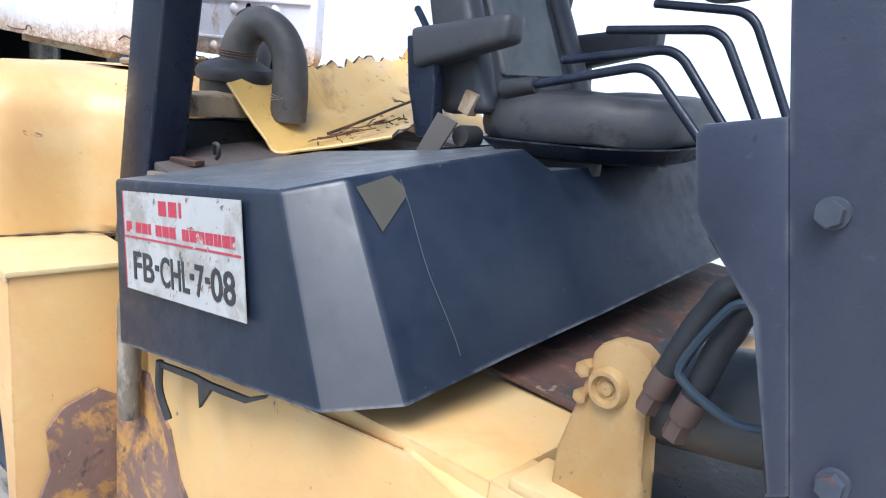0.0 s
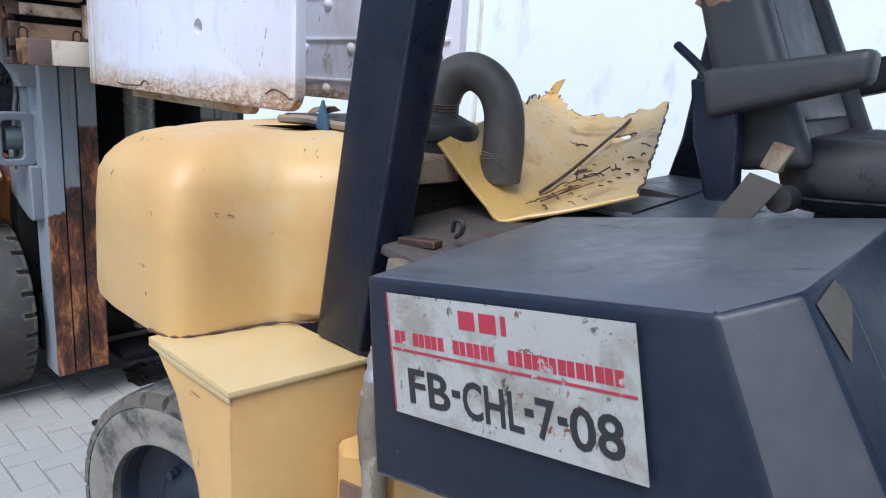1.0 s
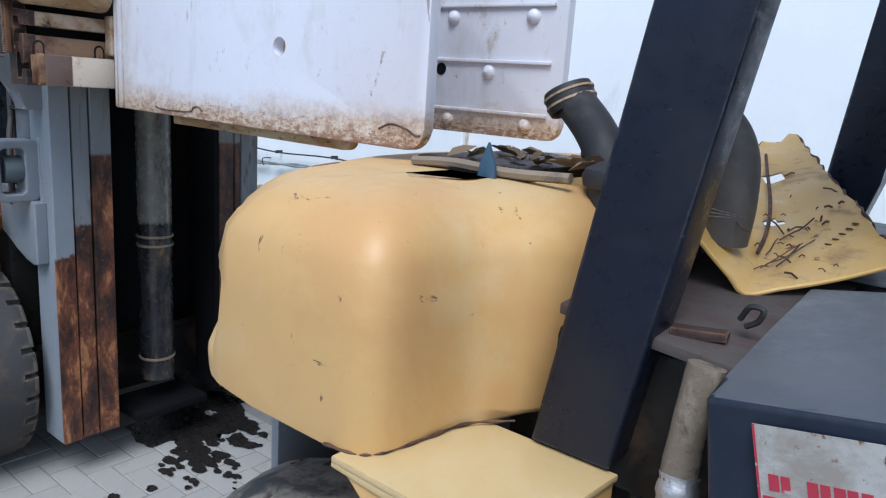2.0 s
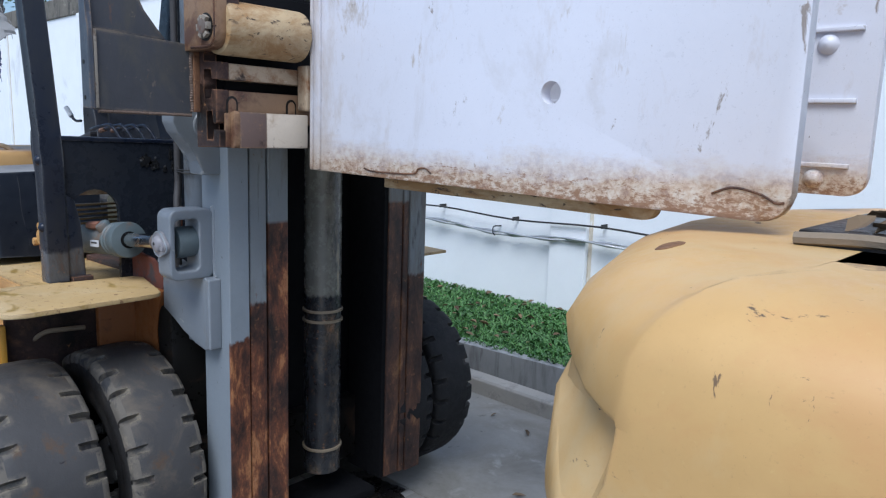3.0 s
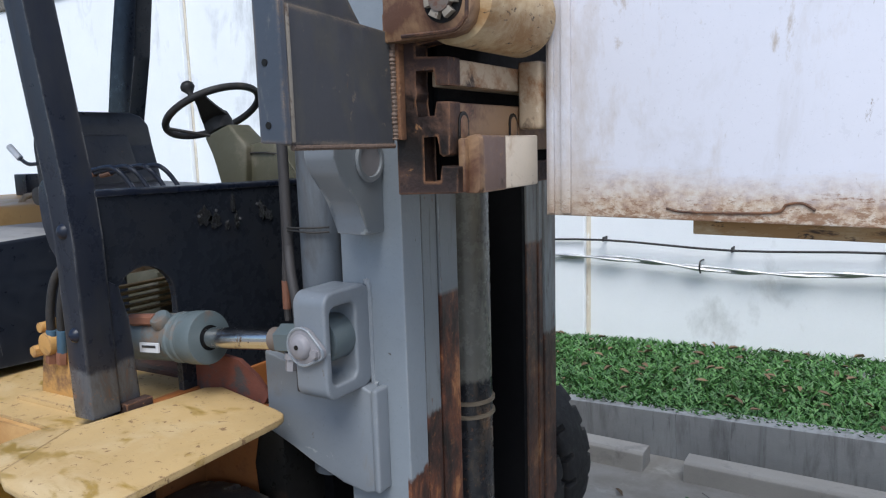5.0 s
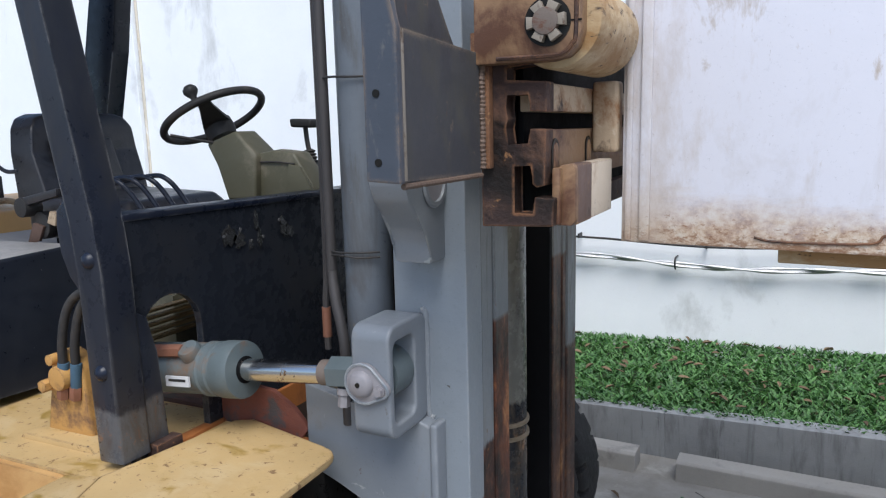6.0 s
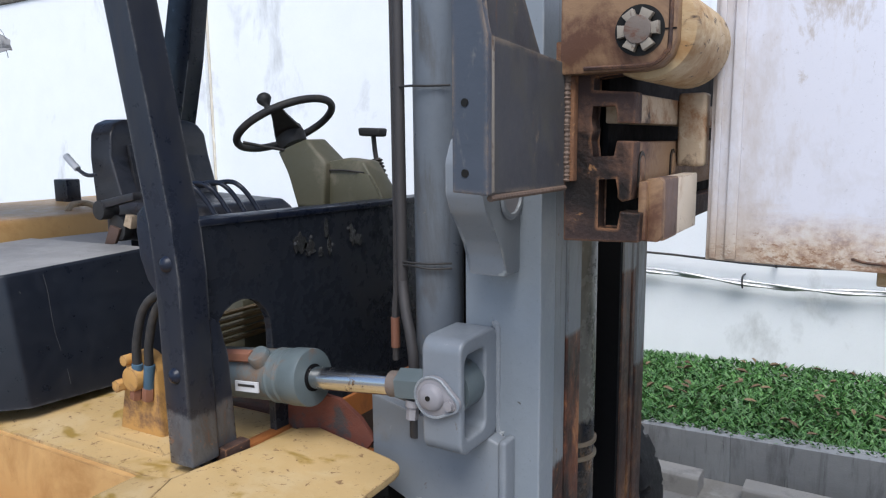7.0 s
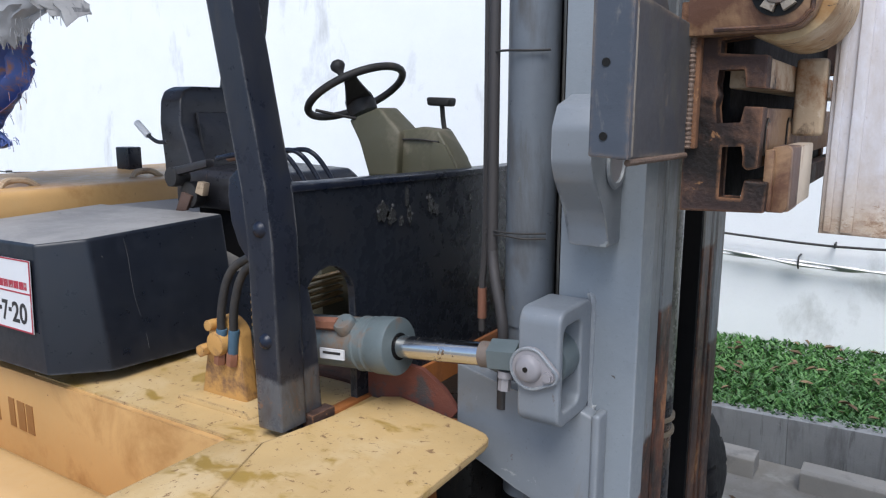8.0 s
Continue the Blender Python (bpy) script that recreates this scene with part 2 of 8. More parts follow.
label_white = surface("label_white", (0.36, 0.35, 0.325), 0.55, vary=0.12, bump=0.1, patches=[((0.25, 0.225, 0.19), 10, 0.47, 0.62, 0.7, None), ((0.07, 0.055, 0.045), 15, 0.60, 0.64, 0.8, (1, 1, 0.6)), ((0.16, 0.07, 0.04), 34, 0.60, 0.64, 0.8, None)])
label_clean = surface("label_clean", (0.62, 0.63, 0.65), 0.4, vary=0.02, bump=0.03, specks=0.1)
label_red = surface("label_red", (0.33, 0.025, 0.045), 0.5, vary=0.15, bump=0.03, patches=[((0.36, 0.33, 0.31), 26, 0.60, 0.64, 0.6, None), ((0.06, 0.03, 0.03), 17, 0.62, 0.66, 0.7, None)])
label_black = surface("label_black", (0.02, 0.02, 0.022), 0.45, vary=0.1, bump=0.03)
# Dusty slate, paler because the sky's sheen is put into the colour.
slate_dust_sheen = surface("slate_dust_sheen", (0.092, 0.098, 0.108), 0.42, vary=0.25, bump=0.2, bump_scale=20, patches=[((0.11, 0.11, 0.11), 5, 0.5, 0.72, 0.6, (0.6, 1, 1)), ((0.02, 0.024, 0.032), 14, 0.60, 0.68, 0.5, (0.4, 1, 1)), ((0.17, 0.155, 0.13), 50, 0.66, 0.70, 0.8, None)])
amber_paint = surface("amber_paint", (0.52, 0.27, 0.035), 0.45, vary=0.12, bump=0.1, patches=[((0.38, 0.17, 0.03), 6, 0.55, 0.7, 0.6, None), (RUST, 28, 0.64, 0.68, 0.85, None)])
decal_brown = surface("decal_brown", (0.30, 0.15, 0.05), 0.55, vary=0.2, bump=0.05)
tarp_grey = surface("tarp_grey", (0.26, 0.26, 0.265), 0.6, vary=0.25, bump=0.8, bump_scale=16)
tarp_blue = surface("tarp_blue", (0.06, 0.10, 0.31), 0.5, vary=0.25, bump=0.5, bump_scale=14, patches=[((0.30, 0.14, 0.08), 7, 0.53, 0.62, 0.7, None)])
bark = surface("bark", (0.10, 0.075, 0.05), 0.9, vary=0.3, bump=0.8)
leaf_mat = surface("leaf", (0.05, 0.085, 0.025), 0.6, vary=0.3, specks=0)
dry_leaf = surface("dry_leaf", (0.15, 0.10, 0.055), 0.8, vary=0.3)
grass_mat = surface("grass_blade", (0.055, 0.16, 0.032), 0.55, vary=0.35, bump=0, specks=0)
def by_island(mat, dark, light):
    """Each blade its own tone."""
    t = mat.node_tree
    b = t.nodes["Principled BSDF"]
    geo = t.nodes.new("ShaderNodeNewGeometry")
    old = b.inputs["Base Color"].links[0].from_socket
    t.links.new(mixc(t, 0.65, old, ramp(t, geo.outputs["Random Per Island"], [(0.0, dark), (0.6, tuple((p + q) / 2 for p, q in zip(dark, light))), (1.0, light)])), b.inputs["Base Color"])


by_island(grass_mat, (0.018, 0.062, 0.014), (0.13, 0.27, 0.075))
by_island(leaf_mat, (0.025, 0.045, 0.014), (0.09, 0.13, 0.04))
by_island(dry_leaf, (0.07, 0.045, 0.025), (0.27, 0.19, 0.11))


# ---- mesh helpers ----
def obj(name, bm, material, parent=None, label="", smooth=False):
    me = bpy.data.meshes.new(name)
    bmesh.ops.recalc_face_normals(bm, faces=bm.faces)
    bm.to_mesh(me)
    bm.free()
    if smooth:
        me.polygons.foreach_set("use_smooth", [True] * len(me.polygons))
        me.set_sharp_from_angle(angle=radians(38))
    me.materials.append(material)
    ob = new(name, me)
    if parent:
        attach(ob, parent)
    return tagged(ob, label)


def attach(ob, parent):
    """Parent what was built in world coordinates."""
    ob.parent = parent
    if parent.parent is None:
        ob.matrix_parent_inverse = Matrix.Translation(-parent.location)
    return ob


def part(name, bm, material, parent, label="", smooth=True):
    return obj(name, bm, material, parent, label, smooth)


def thing(name, label, category, group="", kind="", at=(0, 0, 0)):
    e = new(name)
    e.empty_display_size = 0.1
    e.location = at
    return tagged(e, label, category, group, kind)


def sub(name, parent, label=""):
    """A part that is made of several pieces."""
    e = new(name)
    e.empty_display_size = 0.05
    return tagged(attach(e, parent), label)


def bevel(bm, width, seg=2, edges=None):
    if width:
        bmesh.ops.bevel(bm, geom=edges or bm.edges[:], offset=width, segments=seg, affect="EDGES", profile=0.6, clamp_overlap=True)
    return bm


def box(x0, x1, y0, y1, z0, z1, r=0.0, seg=2, bm=None):
    b = bmesh.new()
    bmesh.ops.create_cube(b, size=1)
    for v in b.verts:
        v.co = Vector(((x0 + x1) / 2 + v.co.x * (x1 - x0), (y0 + y1) / 2 + v.co.y * (y1 - y0), (z0 + z1) / 2 + v.co.z * (z1 - z0)))
    bevel(b, r, seg)
    return join(bm, b)


def join(bm, b):
    if bm is None:
        return b
    me = bpy.data.meshes.new("tmp")
    b.to_mesh(me)
    b.free()
    bm.from_mesh(me)
    bpy.data.meshes.remove(me)
    return bm


def hexa(pts, r=0.0, seg=2, bm=None):
    """A block from its eight corners: four of the bottom, then four of the top, both in the same turn."""
    b = bmesh.new()
    v = [b.verts.new(p) for p in pts]
    for f in ((3, 2, 1, 0), (4, 5, 6, 7), (0, 1, 5, 4), (1, 2, 6, 5), (2, 3, 7, 6), (3, 0, 4, 7)):
        b.faces.new([v[i] for i in f])
    bevel(b, r, seg)
    return join(bm, b)


def prism(poly, axis, a, b_, r=0.0, seg=2, bm=None, rim_only=False):
    """A polygon drawn out along an axis: for "y" its points are (x, z), for "x" (y, z), for "z" (x, y)."""
    def place(p, h):
        return {"y": (p[0], h, p[1]), "x": (h, p[0], p[1]), "z": (p[0], p[1], h)}[axis]
    b = bmesh.new()
    lo = [b.verts.new(place(p, a)) for p in poly]
    hi = [b.verts.new(place(p, b_)) for p in poly]
    n = len(poly)
    b.faces.new(lo)
    b.faces.new(hi[::-1])
    for i in range(n):
        b.faces.new((lo[i], lo[(i + 1) % n], hi[(i + 1) % n], hi[i]))
    if r:
        rim = [e for e in b.edges if (e.verts[0] in lo) == (e.verts[1] in lo)] if rim_only else b.edges[:]
        bevel(b, r, seg, rim)
    return join(bm, b)


def cyl(p, q, r, r2=None, n=24, r_edge=0.0, bm=None):
    b = bmesh.new()
    p, q = Vector(p), Vector(q)
    bmesh.ops.create_cone(b, cap_ends=True, segments=n, radius1=r, radius2=r if r2 is None else r2, depth=(q - p).length)
    if r_edge:
        bevel(b, r_edge, 2, [e for e in b.edges if len(e.link_faces) == 2 and min(len(f.verts) for f in e.link_faces) == 4 and max(len(f.verts) for f in e.link_faces) > 4])
    m = Matrix.Translation((p + q) / 2) @ (q - p).to_track_quat("Z", "Y").to_matrix().to_4x4()
    bmesh.ops.transform(b, matrix=m, verts=b.verts)
    return join(bm, b)


def smooth_path(pts, n=8):
    """Catmull-Rom through the points."""
    p = [Vector(q) for q in pts]
    p = [p[0] * 2 - p[1]] + p + [p[-1] * 2 - p[-2]]
    out = []
    for i in range(1, len(p) - 2):
        for k in range(n):
            t = k / n
            a, b, c, d = p[i - 1], p[i], p[i + 1], p[i + 2]
            out.append(0.5 * ((2 * b) + (c - a) * t + (2 * a - 5 * b + 4 * c - d) * t * t + (3 * b - a - 3 * c + d) * t ** 3))
    out.append(p[-2])
    return out


def tube(pts, r, n=12, bm=None, smooth=8, closed=False, radii=None):
    path = smooth_path(pts, smooth) if smooth else [Vector(q) for q in pts]
    b = bmesh.new()
    rings = []
    up = Vector((0.13, 0.21, 0.97))
    k = len(path)
    for i, p in enumerate(path):
        if closed:
            d = (path[(i + 1) % k] - path[i - 1]).normalized()
        else:
            d = (path[min(i + 1, k - 1)] - path[max(i - 1, 0)]).normalized()
        side = d.cross(up)
        if side.length < 0.05:
            side = d.cross(Vector((1, 0.1, 0)))
        side.normalize()
        up = side.cross(d).normalized()
        rad = radii(i / (k - 1)) if radii else r
        rings.append([b.verts.new(p + (side * math.cos(a) + up * math.sin(a)) * rad) for a in (2 * math.pi * j / n for j in range(n))])
    for i in range(k if closed else k - 1):
        a, c = rings[i], rings[(i + 1) % k]
        for j in range(n):
            b.faces.new((a[j], a[(j + 1) % n], c[(j + 1) % n], c[j]))
    if not closed:
        b.faces.new(rings[0][::-1])
        b.faces.new(rings[-1])
    return join(bm, b)


def lathe(profile, centre, axis, n=48, bm=None):
    """Turn (radius, height) points about an axis through centre."""
    b = bmesh.new()
    q = Vector(axis).to_track_quat("Z", "Y").to_matrix().to_4x4()
    m = Matrix.Translation(centre) @ q
    rings = [[b.verts.new(m @ Vector((r * math.cos(a), r * math.sin(a), h))) for a in (2 * math.pi * j / n for j in range(n))] for r, h in profile]
    for a, c in zip(rings, rings[1:]):
        for j in range(n):
            b.faces.new((a[j], a[(j + 1) % n], c[(j + 1) % n], c[j]))
    return join(bm, b)


def sheet(grid, thick, bm=None):
    """A thin bent sheet from rows of points."""
    b = bmesh.new()
    rows = [[Vector(p) for p in row] for row in grid]
    R, C = len(rows), len(rows[0])
    nor = []
    for i in range(R):
        line = []
        for j in range(C):
            du = rows[min(i + 1, R - 1)][j] - rows[max(i - 1, 0)][j]
            dv = rows[i][min(j + 1, C - 1)] - rows[i][max(j - 1, 0)]
            line.append(du.cross(dv).normalized())
        nor.append(line)
    top = [[b.verts.new(rows[i][j] + nor[i][j] * thick / 2) for j in range(C)] for i in range(R)]
    bot = [[b.verts.new(rows[i][j] - nor[i][j] * thick / 2) for j in range(C)] for i in range(R)]
    for i in range(R - 1):
        for j in range(C - 1):
            b.faces.new((top[i][j], top[i][j + 1], top[i + 1][j + 1], top[i + 1][j]))
            b.faces.new((bot[i][j], bot[i + 1][j], bot[i + 1][j + 1], bot[i][j + 1]))
    rim = [(0, j) for j in range(C)] + [(i, C - 1) for i in range(1, R)] + [(R - 1, j) for j in range(C - 2, -1, -1)] + [(i, 0) for i in range(R - 2, 0, -1)]
    for k in range(len(rim)):
        a, c = rim[k], rim[(k + 1) % len(rim)]
        b.faces.new((top[a[0]][a[1]], top[c[0]][c[1]], bot[c[0]][c[1]], bot[a[0]][a[1]]))
    return join(bm, b)


def lerp(a, b, t):
    return Vector(a) * (1 - t) + Vector(b) * t


def text_mesh(body, size, place, material, parent, name, extrude=0.0006, bold=0.0, width=None):
    """Letters as flat meshes on a surface; place maps their x, y, z to the world."""
    cu = bpy.data.curves.new("letters", "FONT")
    cu.body, cu.size, cu.extrude, cu.offset, cu.resolution_u = body, size, extrude, bold, 3
    ob = bpy.data.objects.new("letters", cu)
    scene.collection.objects.link(ob)
    bpy.context.view_layer.update()
    me = bpy.data.meshes.new_from_object(ob.evaluated_get(bpy.context.evaluated_depsgraph_get()))
    bpy.data.objects.remove(ob)
    xs = [v.co.x for v in me.vertices]
    k = width / (max(xs) - min(xs)) if width else 1
    for v in me.vertices:
        v.co.x = (v.co.x - min(xs)) * k
    me.transform(place)
    me.materials.clear()
    me.materials.append(material)
    return attach(new(name, me), parent)


# ---- setting ----
stop_concrete = surface("stop_concrete", (0.31, 0.295, 0.27), 0.85, vary=0.12, bump=0.4, patches=[((0.2, 0.19, 0.18), 6, 0.55, 0.7, 0.9, None)])
old_concrete = surface("old_concrete", (0.16, 0.145, 0.12), 0.9, vary=0.3, bump=0.6, patches=[((0.05, 0.048, 0.045), 3, 0.48, 0.64, 0.9, (2, 2, 1)), ((0.30, 0.28, 0.24), 7, 0.58, 0.7, 0.9, None)])
damp_stain = surface("damp_stain", (0.66, 0.60, 0.50), 0.85, vary=0.12, bump=0.3, patches=[((0.42, 0.36, 0.28), 9, 0.52, 0.66, 0.9, (2, 1, 0.4)), ((0.82, 0.82, 0.80), 14, 0.56, 0.66, 0.8, (2, 1, 0.5))])
def setting():
    g = bmesh.new()
    bmesh.ops.create_grid(g, x_segments=1, y_segments=1, size=150)
    for v in g.verts:
        v.co.z = -0.0035
    tagged(obj("ground", g, joint_mat), "sandy dark joint bed under the paved yard", "ground", kind="structure")
    # planting strip
    kerb = thing("kerb_wall", "low stained grey concrete kerb wall along the lawn", "kerb", kind="structure", at=(-7, 3.68, 0))
    block = bpy.data.meshes.new("kerb_block")
    kb = box(-0.5997, 0.5997, -0.06, 0.06, -0.05, 0.295, 0.003)
    kb.to_mesh(block)
    kb.free()
    block.materials.append(concrete)
    for i in range(30):
        k = new("kerb_block", block)
        x = -25.3 + 1.2 * i
        k.location = (x, 3.68 + (0.0015 if i % 3 == 0 else 0.0), -0.036 + max(-0.06, min(0.03, 0.033 * (x + 4.0))) - 0.001 * (i % 2))
        k.rotation_euler.y = -0.033 if -5.8 < x < -3.1 else 0.0
        attach(k, kerb)
    tagged(obj("lawn_soil", hexa([(-40, 3.74, -0.05), (25, 3.74, -0.05), (25, 5.12, -0.05), (-40, 5.12, -0.05), (-40, 3.74, 0.175), (25, 3.74, 0.175), (25, 5.12, 0.115), (-40, 5.12, 0.115)]), grass_soil), "dark soil of the raised lawn strip", "soil", kind="structure")
    wall = obj("wall_north", box(-45, 30, 5.12, 5.32, -0.05, 3.52, 0.01), wall_paint)
    tagged(wall, "tall white painted boundary wall with grey weather stains", "wall", kind="structure")
    cop = obj("wall_coping", box(-45, 30, 5.09, 5.36, 3.52, 3.87, 0.02), old_concrete)
    tagged(cop, "dirty grey brown concrete beam on top of the white wall", "coping", kind="structure")
    for i, x in enumerate((-20.4, -15.95, -9.93, -5.54, -0.3, 4.9)):
        tagged(obj("wall_pillar", box(x - 0.18, x + 0.18, 5.065, 5.118, 0.05, 3.52, 0.008), wall_paint), "shallow white pillar of the boundary wall", "pillar", "wall pillars", "structure")
        tagged(obj("pillar_stain", box(x + 0.181, x + 0.215, 5.114, 5.1185, 0.08, 3.51, 0.001), damp_stain), "brownish damp streak beside the wall pillar", "stain", "pillar stains", "structure")
    # wheel stops
    for i, x in enumerate((-7.9, -6.65, -5.42, -4.21, -2.96, -1.7)):
        ln = 1.01
        tagged(obj("wheel_stop", prism([(3.375, -0.01), (3.525, -0.01), (3.515, 0.09), (3.50, 0.102), (3.40, 0.102), (3.385, 0.09)], "x", x, x + ln, 0.006), stop_concrete), "low weathered concrete wheel stop on the paving", "wheel stop", "wheel stops")
    # cables on the wall
    pts = [(-16 + 0.9 * i, 5.042 + 0.006 * math.sin(i), 0.93 + (-0.02 if i % 2 else 0.012)) for i in range(24)]
    c = thing("wall_cable", "thin black cable clipped along the white wall", "cable")
    part("cable", tube(pts, 0.008, 8, smooth=4), black_rubber, c)
    for i, p in enumerate(pts):
        part("clip", box(p[0] - 0.005, p[0] + 0.005, 5.03, 5.12, p[2] - 0.012, p[2] + 0.022, 0.002), black_rubber, c)
    c2 = thing("foil_cable", "cable bundle wrapped in silver foil, strung along the wall", "cable")
    b = bmesh.new()
    rnd = random.Random(4)
    for k in range(2):
        pp = []
        for i in range(110):
            x = -16 + 0.18 * i
            a = i * 0.9 + k * math.pi
            z = 0.79 + 0.02 * math.sin(i * 0.55) + 0.012 * math.sin(a)
            pp.append((x, 5.042 + 0.012 * math.cos(a), z))
        tube(pp, 0.011, 7, bm=b, smooth=3, radii=lambda u: 0.011 + 0.004 * math.sin(u * 400))
    part("cable", b, foil, c2)
    for i in range(9):
        x = -15.3 + 1.8 * i
        part("hook", tube([(x, 5.12, 0.825), (x, 5.015, 0.825), (x, 5.005, 0.775), (x, 5.03, 0.745)], 0.006, 6), black_rubber, c2)
    # grass blades
    rnd = random.Random(7)
    n = 48000
    vs, fs = [], []
    for i in range(n):
        x = rnd.uniform(-9.5, 0.5)
        y = rnd.uniform(3.70, 5.1)
        if i < 4000:
            y = rnd.uniform(3.66, 3.76)
        h = rnd.uniform(0.018, 0.045)
        a = rnd.uniform(0, 6.28)
        w = rnd.uniform(0.005, 0.012)
        lx, ly = rnd.uniform(-0.055, 0.055), rnd.uniform(-0.055, 0.055)
        z0 = 0.238 - 0.018 * (y - 3.7) + max(-0.05, min(0.03, 0.033 * (x + 4.0))) + 0.012 * math.sin(x * 3) * math.cos(y * 4)
        k = len(vs)
        c_, s_ = math.cos(a) * w, math.sin(a) * w
        vs += [(x - c_, y - s_, z0), (x + c_, y + s_, z0), (x + lx * 0.5 + c_ * 0.8, y + ly * 0.5 + s_ * 0.8, z0 + h * 0.7), (x + lx * 0.5 - c_ * 0.8, y + ly * 0.5 - s_ * 0.8, z0 + h * 0.7), (x + lx, y + ly, z0 + h)]
        fs += [(k, k + 1, k + 2, k + 3), (k + 3, k + 2, k + 4)]
    me = bpy.data.meshes.new("grass")
    me.from_pydata(vs, [], fs)
    me.materials.append(grass_mat)
    tagged(new("grass", me), "short green carpet grass on the raised strip", "grass", kind="stuff")
    vs, fs = [], []
    for i in range(330):
        x, y = rnd.uniform(-9, 0), rnd.uniform(3.75, 5.08)
        z = 0.262 - 0.018 * (y - 3.7) + max(-0.05, min(0.03, 0.033 * (x + 4.0))) + rnd.uniform(0, 0.02)
        if i > 278:
            x, y, z = rnd.uniform(-6, -2.0), rnd.uniform(2.3, 3.37), 0.012
        if i > 300:
            x, y, z = rnd.uniform(-2.55, -2.2), rnd.uniform(1.37, 1.6), 1.53
        a, L = rnd.uniform(0, 6.28), rnd.uniform(0.02, 0.045)
        k = len(vs)
        d, e = Vector((math.cos(a), math.sin(a), rnd.uniform(-0.3, 0.3))) * L, Vector((-math.sin(a), math.cos(a), rnd.uniform(-0.2, 0.4))) * L * 0.4
        p = Vector((x, y, z))
        up = Vector((0, 0, L * rnd.uniform(0.15, 0.5)))
        vs += [p - d, p - d * 0.3 - e + up, p + d * 0.45 - e * 0.7 + up, p + d + up * rnd.uniform(-0.3, 0.9), p + d * 0.3 + e * 0.9 + up, p - d * 0.4 + e * 0.8 + up, p + d * 0.05]
        fs += [(k, k + 1, k + 6), (k + 1, k + 2, k + 6), (k + 2, k + 3, k + 6), (k + 3, k + 4, k + 6), (k + 4, k + 5, k + 6), (k + 5, k, k + 6)]
    me = bpy.data.meshes.new("dry_leaves")
    me.from_pydata([tuple(v) for v in vs], [], fs)
    me.materials.append(dry_leaf)
    tagged(new("dry_leaves", me), "scattered dry brown leaves on grass and paving", "leaves", kind="stuff")


setting()


# ---- parts shared by the two trucks ----
def hood(parent, front_low, front_top, rear_top, rear_low, scratch, paint, top_tone, corner):
    """The dark engine cover, as four long lines of points from its near side to its far one; its first bay is the cut corner."""
    b = bmesh.new()
    lines = [[b.verts.new(p) for p in line] for line in (front_low, front_top, rear_top, rear_low)]
    n = len(front_low)
    for i in range(n - 1):
        for k in range(4):
            a, c = lines[k], lines[(k + 1) % 4]
            b.faces.new((a[i], a[i + 1], c[i + 1], c[i]))
    b.faces.new([line[0] for line in lines])
    b.faces.new([line[-1] for line in lines][::-1])
    low = set(lines[0]) | set(lines[3])
    sharp = [e for e in b.edges if not (e.verts[0] in low and e.verts[1] in low) and (len({v for v in e.verts} & set(lines[1])) == 2 or len({v for v in e.verts} & set(lines[2])) == 2 or lines[1][0] in e.verts or lines[1][1] in e.verts or lines[2][0] in e.verts)]
    bevel(b, 0.010, 3, sharp)
    h = part("engine_hood", b, paint, parent, "dark navy moulded engine hood, scuffed")
    h.data.materials.append(top_tone)
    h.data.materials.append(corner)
    # Faces toward the sky get the paler tones: dust, scuffs and painted sheen.
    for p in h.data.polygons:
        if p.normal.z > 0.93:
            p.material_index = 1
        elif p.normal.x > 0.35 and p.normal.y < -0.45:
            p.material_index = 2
    def on_front(y, f):
        """A point on the front face: y, and its share of the height."""
        for k in range(1, n - 1):
            if front_low[k][1] <= y <= front_low[k + 1][1]:
                w = (y - front_low[k][1]) / (front_low[k + 1][1] - front_low[k][1])
                return lerp(lerp(front_low[k], front_low[k + 1], w), lerp(front_top[k], front_top[k + 1], w), f) + Vector((0.0015, 0, 0.0005))
    y0 = front_top[1][1] + scratch
    part("scratch", tube([on_front(y0 + 0.02 * (1 - f) + 0.004 * math.sin(f * 9), f) for f in (0.1, 0.2, 0.35, 0.5, 0.65, 0.8, 0.95)], 0.0005, 4, smooth=3), grey_scuff, h)
    return h, on_front


grey_scuff = surface("grey_scuff", (0.09, 0.09, 0.095), 0.7, vary=0.2)


